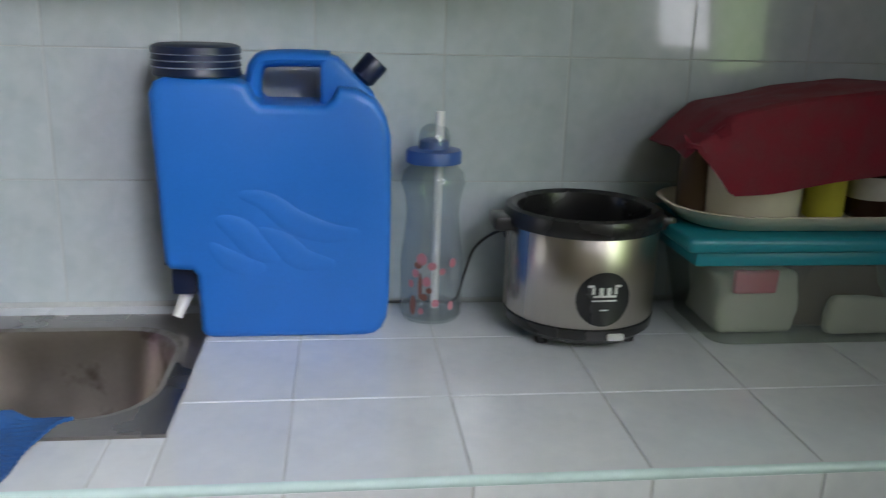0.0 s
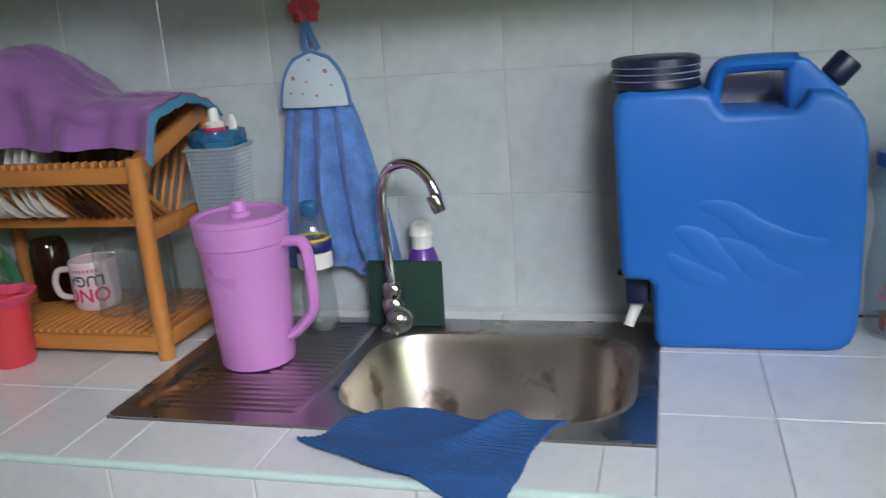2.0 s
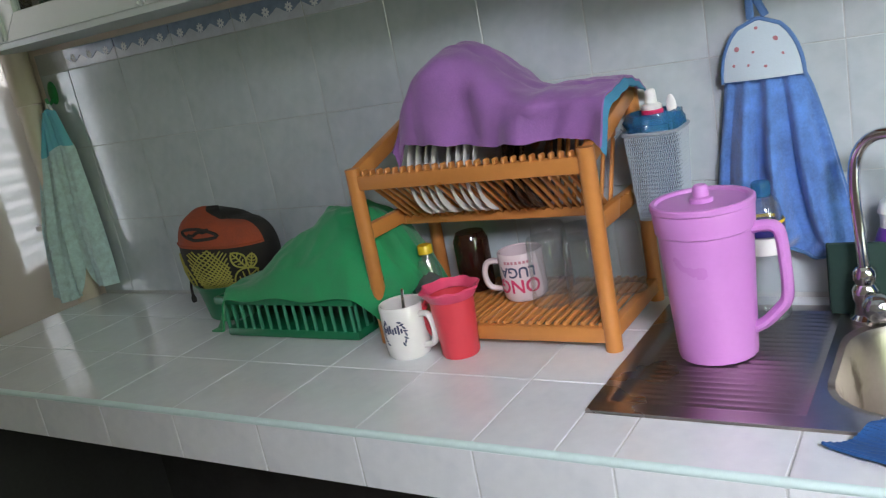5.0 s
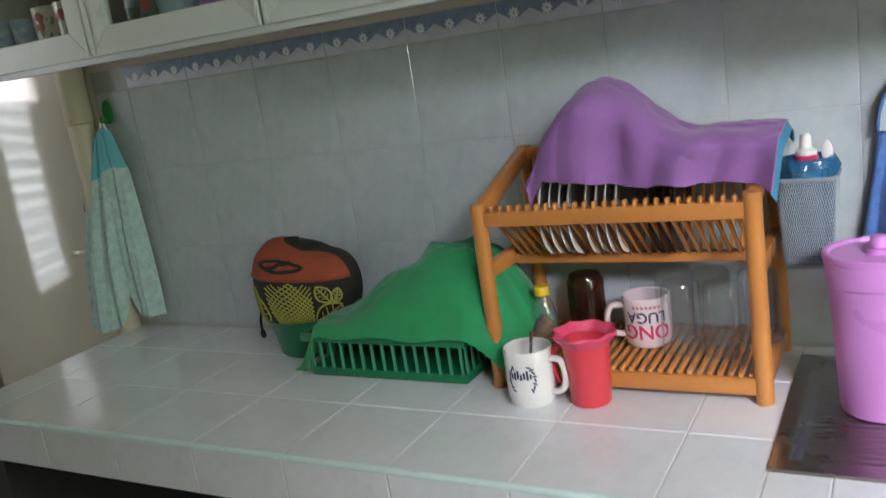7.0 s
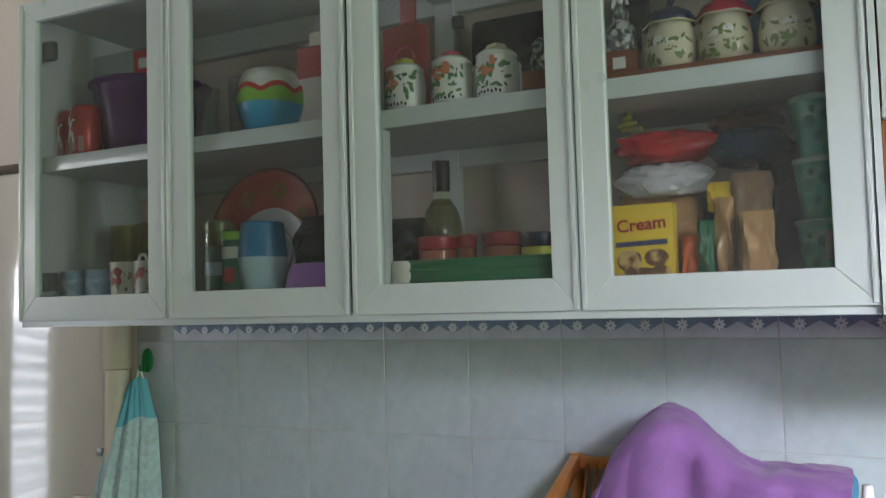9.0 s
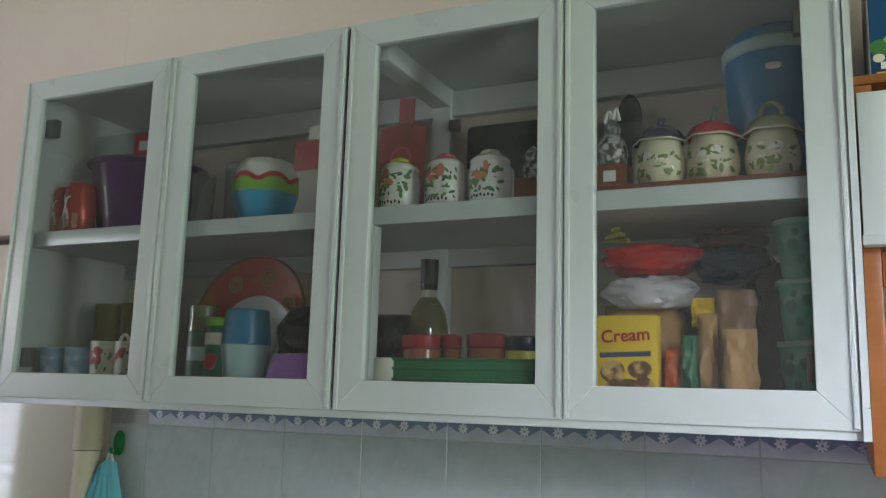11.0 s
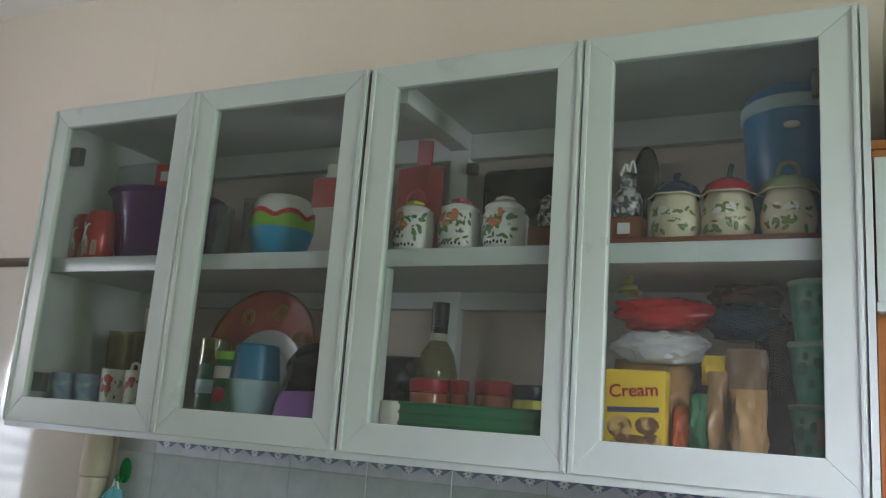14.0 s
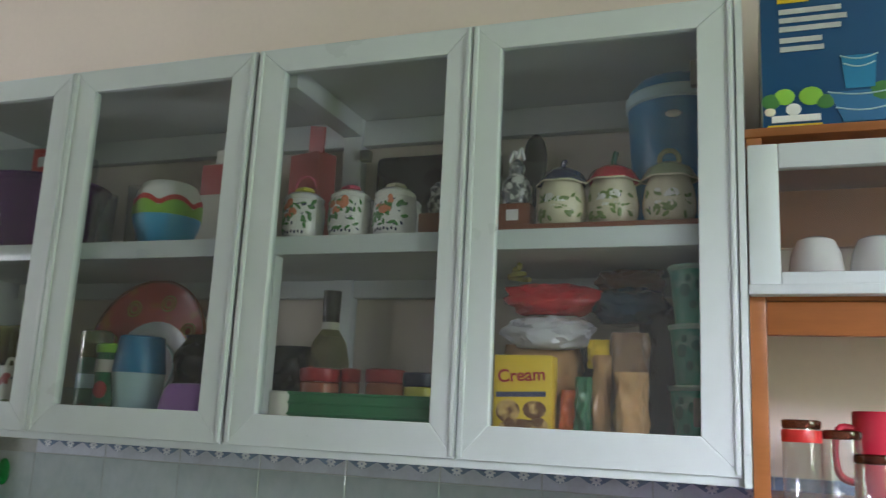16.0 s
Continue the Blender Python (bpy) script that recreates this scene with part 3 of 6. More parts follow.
part("handle", new_tube(curve_points([(0.082, 0.064, 0.335), (0.084, 0.064, 0.372), (0.094, 0.064, 0.392), (0.115, 0.064, 0.396), (0.150, 0.064, 0.397), (0.190, 0.064, 0.396)], 24), 0.0120, seg=12, flat=2.4), BLUE_CAN, can)
part("handle_web", prism([(0.176, 0.325), (0.177, 0.392), (0.186, 0.403), (0.202, 0.399), (0.252, 0.350), (0.246, 0.325)], 0.034, 0.094, 0.008, 3), BLUE_CAN, can)
for keys, r in ((((0.06, 0, 0.215), (0.10, 0, 0.205), (0.14, 0, 0.175), (0.19, 0, 0.158), (0.235, 0, 0.16)), 0.011),
                (((0.03, 0, 0.18), (0.06, 0, 0.165), (0.09, 0, 0.135), (0.12, 0, 0.12)), 0.012),
                (((0.085, 0, 0.165), (0.12, 0, 0.145), (0.15, 0, 0.12), (0.20, 0, 0.112)), 0.011),
                (((0.02, 0, 0.145), (0.04, 0, 0.125), (0.07, 0, 0.11), (0.10, 0, 0.108)), 0.009)):
    pts = curve_points([(x, 0.004, z) for x, y, z in keys], 14)
    radii = [0.003 + 1.5 * r * math.sin(math.pi * i / 14) ** 0.8 for i in range(15)]
    part("embossed_wave", moved(new_tube(pts, radii, seg=10), Matrix.Diagonal((1, 0.11, 1, 1))), BLUE_CAN, can)
capm = pose(0.006, 0.064, 0.368)
cap = part("screw_cap", moved(turned([(0, 0.046), (0.052, 0.046), (0.060, 0.043), (0.061, 0.034), (0.058, 0.033), (0.061, 0.026), (0.058, 0.024), (0.061, 0.017), (0.058, 0.015), (0.061, 0.008), (0.061, 0.004), (0.054, 0), (0, 0)], seg=40), capm), NAVY, can, "black ribbed screw cap")
# Pale rings put the thin highlights of the cap's threads into colour.
for z in (0.0335, 0.0245, 0.0155):
    part("thread", moved(turned([(0.0585, z - 0.0012), (0.0612, z), (0.0585, z + 0.0012)], seg=40), capm), NAVY_RIM, cap)
part("vent_cap", moved(turned([(0, 0.038), (0.017, 0.038), (0.019, 0.034), (0.019, 0.006), (0.013, 0.0), (0.013, -0.02), (0, -0.02)], seg=20), pose(0.232, 0.064, 0.368, 0, 42, 0)), NAVY, can, "small dark vent cap")
tap = part("tap", new_box(-0.040, -0.004, 0.030, 0.085, 0.058, 0.100, 0.004), NAVY, can)
part("spout", new_tube(curve_points([(-0.020, 0.058, 0.062), (-0.026, 0.050, 0.046), (-0.033, 0.040, 0.030), (-0.036, 0.036, 0.022)], 8), [0.010, 0.010, 0.010, 0.009, 0.0085, 0.008, 0.008, 0.008, 0.008], seg=10), WHITE_PL, tap, "white tap spout")
part("lever", new_box(-0.052, -0.012, 0.045, 0.065, 0.098, 0.104, 0.002), NAVY, tap)

# clear bottle with straw
bottle = thing("water_bottle", 1.755, 1.435, C, "clear plastic drinking bottle with blue lid and straw, printed flowers", "bottle")
part("body", turned([(0, 0.004), (0.044, 0.0), (0.048, 0.006), (0.0485, 0.095), (0.043, 0.135), (0.040, 0.165), (0.042, 0.190), (0.0490, 0.216), (0.046, 0.230), (0.036, 0.24), (0.036, 0.25)], seg=36), CLEAR, bottle)
part("water", turned([(0, 0.006), (0.0455, 0.006), (0.0460, 0.018), (0, 0.018)], seg=24), CLEAR, bottle)
lid = part("lid", turned([(0.040, 0.246), (0.042, 0.246), (0.042, 0.262), (0.040, 0.265), (0.024, 0.267), (0.022, 0.278), (0.014, 0.281), (0, 0.281)], seg=36), BLUE_LID, bottle, "blue screw lid")
part("dome", turned([(0.024, 0.266), (0.024, 0.284), (0.020, 0.296), (0.012, 0.302), (0.009, 0.303)], seg=28), CLEAR, lid, "clear spout cover")
part("straw", new_tube([(0.006, 0.0, 0.012), (0.007, 0, 0.15), (0.008, -0.004, 0.322)], 0.0062, seg=10), WHITE_PL, bottle, "pale drinking straw")
for x, z, w, h, m_ in ((-0.02, 0.105, 0.016, 0.018, PINK_PRINT), (-0.03, 0.082, 0.011, 0.013, PINK_PRINT), (-0.012, 0.07, 0.012, 0.015, PINK_PRINT), (0.03, 0.098, 0.012, 0.014, PINK_PRINT), (-0.034, 0.03, 0.010, 0.030, BROWN_PRINT), (-0.016, 0.045, 0.012, 0.010, BROWN_PRINT), (0.028, 0.03, 0.010, 0.014, PINK_PRINT), (-0.02, 0.022, 0.008, 0.01, PINK_PRINT), (-0.026, 0.095, 0.012, 0.010, BROWN_PRINT), (-0.004, 0.095, 0.013, 0.012, PINK_PRINT), (-0.022, 0.062, 0.006, 0.04, BROWN_PRINT), (0.012, 0.086, 0.010, 0.010, PINK_PRINT), (-0.038, 0.064, 0.009, 0.012, PINK_PRINT), (0.002, 0.036, 0.011, 0.012, PINK_PRINT), (-0.008, 0.056, 0.009, 0.009, BROWN_PRINT)):
    bm = bmesh.new()
    bmesh.ops.create_circle(bm, cap_ends=True, segments=9, radius=1, matrix=Matrix.Translation((x, -0.0004, z)) @ pose(0, 0, 0, 90) @ Matrix.Diagonal((w * 0.55, h * 0.55, 1, 1)))
    ob = part("flower_print", bm, m_, bottle)
    wrap(ob.data, 0.0490)

# rice cooker without its lid
cooker = thing("rice_cooker", 1.974, 1.372, C, "brushed steel rice cooker with black rim, lid removed", "rice cooker")
part("base", turned([(0, 0.012), (0.100, 0.012), (0.112, 0.022), (0.1135, 0.036), (0.109, 0.040)], seg=48), BLACK_PL, cooker)
part("body", turned([(0.110, 0.036), (0.1125, 0.040), (0.1130, 0.168), (0.110, 0.172)], seg=64), BRUSHED, cooker, "brushed steel drum")
part("rim", turned([(0.111, 0.168), (0.116, 0.170), (0.118, 0.182), (0.115, 0.193), (0.108, 0.196), (0.099, 0.191), (0.096, 0.178), (0.094, 0.06), (0, 0.055)], seg=64), BLACK_PL, cooker, "black plastic rim and inside")
part("heating_plate", turned([(0, 0.072), (0.07, 0.070), (0.08, 0.062), (0.08, 0.056)], seg=32), STEEL, cooker)
for s in (-1, 1):
    part("handle", new_box(s * 0.108, s * 0.138, -0.028, 0.028, 0.160, 0.182, 0.006), BLACK_PL, cooker)
for a in (40, 140, 220, 320):
    part("foot", turned([(0, 0), (0.010, 0), (0.012, 0.014), (0, 0.014)], seg=12, cx=0.085 * math.cos(radians(a)), cy=0.085 * math.sin(radians(a))), BLACK_PL, cooker)
bm = bmesh.new()
lathe(bm, [(0, 0)] + [(0.005 * k, 0) for k in range(1, 9)], seg=40)
moved(bm, pose(0.006, -0.0012, 0.084, 90))
badge = part("badge", bm, BLACK_PL, cooker, "round black badge")
wrap(badge.data, 0.1132)
bm = bmesh.new()
for x0, x1, z0, z1 in ((0.004, 0.052, 0.096, 0.0995), (0.010, 0.014, 0.086, 0.096), (0.020, 0.026, 0.083, 0.096), (0.031, 0.037, 0.083, 0.096), (0.042, 0.046, 0.086, 0.096), (0.012, 0.045, 0.0815, 0.0845), (0.010, 0.046, 0.0755, 0.0775), (0.022, 0.034, 0.062, 0.064)):
    box(bm, x0 - 0.022, x1 - 0.022, -0.0028, -0.0022, z0 + 0.006, z1 + 0.006)
mark = part("badge_mark", bm, WHITE_PL, badge, "plain white mark")
wrap(mark.data, 0.1132)
part("switch", new_box(0.015, 0.040, -0.117, -0.108, 0.022, 0.032, 0.003), WHITE_PL, cooker)
cord = thing("power_cord", 1.80, 1.45, C, "black power cord with plug behind the rice cooker", "cord")
part("cable", new_tube(curve_points([(0.075, -0.04, 0.147), (0.050, -0.020, 0.135), (0.026, 0.014, 0.100), (0.014, 0.034, 0.050), (0.0, 0.036, 0.006), (-0.04, 0.036, 0.004), (-0.12, 0.036, 0.004)], 30), 0.0024, seg=8), BLACK_PL, cord)
part("plug", new_box(0.062, 0.092, -0.055, -0.030, 0.134, 0.158, 0.005), BLACK_PL, cord)

# storage box with a tray on it
sbox = thing("storage_box", 2.15, 1.277, C, "clear plastic storage box with a teal lid, filled with packets", "storage box")
bm = bmesh.new()
lo = rounded(0.012, 0.448, 0.008, 0.192, 0.03)
hi = rounded(-0.02, 0.48, -0.008, 0.205, 0.035)
a = [bm.verts.new((x, y, 0.002)) for x, y in lo]
b = [bm.verts.new((x, y, 0.150)) for x, y in hi]
for k in range(len(a)):
    j = (k + 1) % len(a)
    bm.faces.new((a[k], a[j], b[j], b[k]))
bm.faces.new(a)
part("tub", bm, BOXCLEAR, sbox)
part("lid", new_box(-0.055, 0.50, -0.022, 0.212, 0.150, 0.172, 0.008, 3), TEAL, sbox, "teal plastic lid")
part("lid_lip", new_box(-0.040, 0.485, -0.012, 0.205, 0.128, 0.150, 0.006, 2), TEAL, sbox)


def packet(name, x, y, z, sx, sy, sz, material, label, category="packet", rz=0, lean=0, seed=1, group="", waist=0.0):
    """A filled bag or sachet: a pillow with pinched top and bottom and dents."""
    t = thing(name, x, y, z, label, category, rz, group)

    def f(u, v):
        a = 2 * math.pi * u
        h = v
        pinch = max(0.06, math.sin(math.pi * min(1, max(0, 0.06 + 0.92 * h))) ** 0.45)
        wx = sx / 2 * (0.88 + 0.12 * pinch)
        wy = sy / 2 * pinch
        wx *= 1 - waist * max(0.0, math.sin(math.pi * min(1.0, max(0.0, (h - 0.35) / 0.62)))) ** 1.5
        n = noise.noise(Vector((math.cos(a) * 2 + seed, math.sin(a) * 2, h * 4))) * 0.28 + 0.10 * (0.4 - abs(noise.noise(Vector((math.cos(a) * 5, math.sin(a) * 5 + seed, h * 9)))))
        return ((wx * (1 + n)) * math.copysign(abs(math.cos(a)) ** 0.7, math.cos(a)) + lean * h * sz, wy * (1 + 1.6 * n) * math.sin(a), sz * h)

    bm = sheet(f, 40, 24, 0)
    bmesh.ops.remove_doubles(bm, verts=bm.verts[:], dist=0.0004)
    bmesh.ops.holes_fill(bm, edges=bm.edges[:], sides=40)
    part("pouch", bm, material, t)
    return t




def soft_pack(name, x, y, z, sx, sy, sz, material, label, category="packet", rz=0, seed=1, dent=0.006, round_=0.012):
    """A soft block: a box with rounded edges, pressed out of true by its contents."""
    t = thing(name, x, y, z, label, category, rz)
    bm = new_box(-sx / 2, sx / 2, -sy / 2, sy / 2, 0, sz, round_, 3)
    bmesh.ops.triangulate(bm, faces=bm.faces[:])
    bmesh.ops.subdivide_edges(bm, edges=[e for e in bm.edges if e.calc_length() > 0.03], cuts=5, use_grid_fill=True)
    for v in bm.verts:
        h = v.co.z / sz
        n = noise.noise(v.co * 22 + Vector((seed, 0, 0))) + 0.5 * (0.4 - abs(noise.noise(v.co * 50 + Vector((0, seed, 0)))))
        v.co += Vector((n * dent, -abs(n) * dent, 0)) * min(1, 3 * h)
        v.co.z += dent * n * h
    part("pack", bm, material, t)
    return t


soft_pack("food_packet", 2.238, 1.378, C + 0.006, 0.125, 0.13, 0.098, PAPER, "pale paper packet inside the storage box", seed=3)
soft_pack("snack_pouch", 2.378, 1.385, C + 0.006, 0.135, 0.10, 0.100, COFFEE, "dark brown packet inside the storage box", seed=5, dent=0.012)
soft_pack("food_packet", 2.420, 1.312, C + 0.006, 0.150, 0.025, 0.060, PAPER, "pale folded packet leaning in the storage box", seed=9)
soft_pack("pink_packet", 2.222, 1.303, C + 0.076, 0.066, 0.012, 0.036, PINK_BAG, "pink packet pressed against the box side", seed=8, dent=0.003, round_=0.004)
tray = thing("serving_tray", 2.10, 1.262, C + 0.172, "oval cream plastic serving tray on the storage box", "tray")
bm = bmesh.new()
loops = []
for inset, z in ((0.0, 0.030), (0.006, 0.028), (0.03, 0.006), (0.04, 0.003), (0.04, 0.0), (0.026, 0.003), (-0.004, 0.029)):
    loops.append([bm.verts.new((x, y, z)) for x, y in rounded(inset, 0.50 - inset, inset, 0.222 - inset, 0.10 - inset)])
for a, b in zip(loops, loops[1:] + loops[:1]):
    for k in range(len(a)):
        j = (k + 1) % len(a)
        bm.faces.new((a[k], a[j], b[j], b[k]))
bm.faces.new([v for v in loops[3]])
part("dish", bm, CREAM_PL, tray)
tub = thing("food_tub", 2.235, 1.375, C + 0.177, "beige plastic tub standing on the tray", "tub")
part("body", turned([(0, 0), (0.066, 0), (0.070, 0.005), (0.073, 0.10), (0.071, 0.12), (0, 0.12)], seg=32), CREAM_PL, tub)
tub = thing("spread_jar", 2.352, 1.372, C + 0.177, "yellow green jar standing on the tray", "jar")
part("body", turned([(0, 0), (0.028, 0), (0.030, 0.004), (0.030, 0.07), (0, 0.07)], seg=24), YELLOWGREEN, tub)
tub = thing("coffee_jar", 2.425, 1.372, C + 0.177, "dark glass coffee jar with label on the tray", "jar")
part("body", turned([(0, 0), (0.030, 0), (0.033, 0.004), (0.033, 0.07), (0.026, 0.08), (0, 0.08)], seg=24), BROWN_GLASS, tub)
part("coffee", turned([(0, 0.003), (0.029, 0.003), (0.029, 0.055), (0, 0.055)], seg=20), COFFEE, tub)
part("label", turned([(0.0335, 0.03), (0.0335, 0.065)], seg=24), PAPER, tub)
tub = thing("dark_tin", 2.155, 1.40, C + 0.177, "dark brown tin behind the tub", "tin")
part("body", turned([(0, 0), (0.026, 0), (0.026, 0.12), (0, 0.12)], seg=24), COFFEE, tub)


def maroon(u, v):
    x = 2.10 + 0.44 * u
    top = 1.232 + 0.055 * math.sin(min(1, u * 1.35) * math.pi / 2) - 0.10 * max(0, 0.14 - u) * 3
    hem = 1.135 + 0.06 * max(0, u - 0.18) - 0.03 * max(0, 0.12 - u) * 4 + (0.10 * max(0, 0.16 - u) / 0.16)
    y = 1.462 - 0.165 * min(1, v / 0.55)
    z = top - 0.012 * abs(v - 0.28)
    if v > 0.55:
        k = (v - 0.55) / 0.45
        y = 1.297 - 0.008 * math.sin(k * 2) + 0.006 * math.sin(9 * u + 2)
        z = top + (hem - top) * k
    z += 0.004 * noise.noise(Vector((u * 5, v * 4, 0)))
    return (x - 0.012 * v * (1 - u), y, z - 0.009)


cloth = thing("maroon_cloth", 0, 0, 0, "maroon cloth draped over the things on the tray", "cloth")
part("fabric", sheet(maroon, 46, 40, 0.003), MAROON, cloth)

# faucet
faucet = thing("faucet", 1.006, 1.388, C + 0.0035, "chrome gooseneck tap with a clear knob on the sink", "faucet")
part("base", turned([(0, 0), (0.024, 0), (0.024, 0.006), (0.017, 0.012), (0.016, 0.030), (0.019, 0.036), (0.019, 0.050), (0.014, 0.058), (0.017, 0.066), (0.016, 0.078), (0.011, 0.084), (0, 0.084)], seg=28), CHROME, faucet)
sp = curve_points([(0, 0, 0.08), (-0.003, 0.001, 0.14), (-0.006, 0.002, 0.20), (0.000, 0.0, 0.245), (0.022, -0.008, 0.272), (0.055, -0.019, 0.275), (0.082, -0.028, 0.254), (0.096, -0.033, 0.222)], 40)
part("spout", new_tube(sp, 0.0085, seg=14), CHROME, faucet)
tip = sp[-1]
part("nozzle", moved(turned([(0, -0.004), (0.011, -0.004), (0.0115, 0.006), (0.0115, 0.020), (0.0095, 0.024), (0, 0.024)], seg=20), pose(tip.x, tip.y, tip.z - 0.012, 8, -20, 0)), CHROME, faucet)
km = pose(0.012, -0.020, 0.026, 65, 0, 25)
knob = part("knob", moved(turned([(0, 0.002), (0.010, 0.002), (0.018, 0.007), (0.0225, 0.015), (0.0225, 0.022), (0.018, 0.031), (0.010, 0.036), (0, 0.037)], seg=9), km), CRYSTAL, faucet, "faceted clear knob")
part("knob_cap", moved(turned([(0, 0.0385), (0.005, 0.0380), (0.006, 0.0360), (0.006, 0.034)], seg=14), km), CHROME, knob)
part("knob_stem", moved(turned([(0.010, -0.016), (0.012, -0.010), (0.009, 0.0), (0.009, 0.004)], seg=16), km), CHROME, faucet)

# sponge caddy with a soap bottle
caddy = thing("sponge_caddy", 1.018, 1.418, C + 0.004, "dark green scouring pads standing behind the tap", "scouring pad")
part("pad_front", moved(new_box(-0.063, 0.063, -0.004, 0.004, 0, 0.108, 0.002), pose(0, -0.006, 0, -4, 0, 0)), DARK_GREEN, caddy)
part("pad_back", moved(new_box(-0.068, 0.050, -0.004, 0.004, 0, 0.104, 0.002), pose(0, 0.012, 0, -3, 0, 0)), DARK_GREEN, caddy)
soap = thing("soap_bottle", 1.040, 1.455, C + 0.004, "purple dish soap bottle with white cap", "bottle")
part("body", turned([(0, 0), (0.026, 0), (0.028, 0.01), (0.028, 0.09), (0.020, 0.118), (0.015, 0.124), (0, 0.124)], seg=24), PURPLE_LIQ, soap)
part("cap", turned([(0.017, 0.120), (0.017, 0.140), (0.020, 0.144), (0.016, 0.160), (0.008, 0.166), (0, 0.166)], seg=20), WHITE_PL, soap, "white cap")
part("label", moved(new_box(-0.010, 0.010, -0.0295, -0.0275, 0.085, 0.105), pose(0, 0, 0, 0, 0, 10)), WHITE_PL, soap)

# hanging blue hand towel
towel = thing("hand_towel", 0.874, W, 0, "blue terry hand towel with printed top hanging on a hook", "towel")


def skirt(u, v):
    half_l = -0.053 - 0.045 * v
    half_r = 0.060 + 0.062 * v ** 0.8 - 0.03 * max(0, v - 0.93) / 0.07
    x = half_l + (half_r - half_l) * u
    z = 1.262 - 0.278 * v + 0.012 * (1 - u) * v + 0.01 * math.sin(u * 3.1) * (1 - v) - 0.02 * v * math.sin(u * 9.0) * 0.4 * v
    fold = 0.5 + 0.5 * math.cos(2 * math.pi * (3.6 * u + 0.15 * math.sin(3 * v)))
    edge = math.sin(math.pi * u) ** 0.4 * (1 - 0.55 * max(0.0, (v - 0.78) / 0.22) ** 1.5)
    y = -0.012 - (0.008 + 0.020 * v) * edge - 0.032 * fold * (0.25 + 0.75 * min(1, v * 2)) * edge + 0.006 * math.cos(2 * math.pi * (8.3 * u + 0.3 * math.sin(4 * v))) * v * edge
    return (x, y, z)


def crown(u, v):
    w = 0.055 * math.sqrt(max(0.0, 1 - (1 - v) ** 2)) + 0.004
    return ((2 * u - 1) * w + 0.003, -0.024 - 0.012 * math.sin(math.pi * u) * v, 1.350 - 0.088 * v)


part("terry", sheet(skirt, 90, 50, 0.0025), TOWEL_BLUE, towel)
crown_ob = part("printed_top", sheet(crown, 24, 20, 0.004), TOWEL_PRINT, towel, "white cotton top printed with red dots")
for x, z, r in ((0.0, 1.336, 0.005), (0.026, 1.318, 0.006), (-0.030, 1.310, 0.0055), (-0.006, 1.302, 0.004), (0.034, 1.295, 0.005), (-0.014, 1.284, 0.0035), (0.010, 1.279, 0.0055), (-0.036, 1.286, 0.0035), (0.010, 1.318, 0.003), (0.040, 1.276, 0.0035)):
    bm = bmesh.new()
    bmesh.ops.create_uvsphere(bm, u_segments=10, v_segments=6, radius=r * 0.72)
    v = (1.350 - z) / 0.088
    part("dot", moved(bm, pose(x, -0.0275 - 0.012 * math.sin(math.pi * (0.5 + x / 0.118)) * v, z) @ Matrix.Diagonal((1, 0.2, 1, 1))), RED_DOT, crown_ob)
pts = [Vector(skirt(0, 1 - k / 14)) for k in range(15)] + [Vector(crown(0, 1 - k / 8)) for k in range(9)] + [Vector(crown(1, k / 8)) for k in range(9)] + [Vector(skirt(1, k / 14)) for k in range(15)] + [Vector(skirt(1 - k / 40, 1)) for k in range(1, 40)]
part("binding", new_tube([p + Vector((0, -0.003, 0)) for p in pts], 0.0034, seg=6, closed=True), TOWEL_EDGE, towel, "darker blue bound edge")
part("loop", new_tube(curve_points([(0.012, -0.014, 1.352), (0.002, -0.014, 1.375), (-0.006, -0.014, 1.398), (-0.010, -0.014, 1.375), (-0.010, -0.014, 1.350)], 16), 0.006, seg=8, flat=0.5), TOWEL_EDGE, towel)
hook = thing("wall_hook", 0.866, W, 1.40, "pink red adhesive hook on the tiles", "hook")
part("plate", new_box(-0.022, 0.022, -0.006, 0.0, -0.004, 0.045, 0.003), RED_HOOK, hook)
part("prong", new_tube(curve_points([(0, -0.005, 0.008), (0, -0.018, 0.0), (0, -0.024, 0.006), (0, -0.024, 0.014)], 8), 0.0035, seg=8), RED_HOOK, hook)
for s in (-1, 1):
    part("ear", moved(turned([(0, 0), (0.010, 0.001), (0.010, 0.007), (0, 0.008)], seg=14), pose(s * 0.018, -0.002, 0.02, 90)), RED_HOOK, hook)

# lilac pitcher
pit = thing("pitcher", 0.822, 1.264, C + 0.0035, "lilac plastic pitcher with push lid and handle on the drainboard", "pitcher")
part("jug", turned([(0, 0.004), (0.050, 0.004), (0.055, 0.0), (0.0560, 0.004), (0.061, 0.10), (0.066, 0.190), (0.067, 0.200), (0.064, 0.200), (0.055, 0.01), (0, 0.01)], seg=48, wave=lambda a, i: 1 + (0.012 * math.cos(20 * a) if i in (2,) else 0)), LILAC, pit)
part("collar", turned([(0.066, 0.186), (0.0685, 0.188), (0.0700, 0.217), (0.0685, 0.222), (0.065, 0.222)], seg=48), LILAC, pit)
lid = part("lid", turned([(0.069, 0.219), (0.0715, 0.221), (0.0715, 0.228), (0.069, 0.230), (0.064, 0.229), (0.062, 0.225), (0, 0.225)], seg=48), LILAC, pit)
part("lid_button", turned([(0.016, 0.225), (0.016, 0.231), (0.011, 0.233), (0.011, 0.245), (0.008, 0.249), (0, 0.249)], seg=20), LILAC, lid)
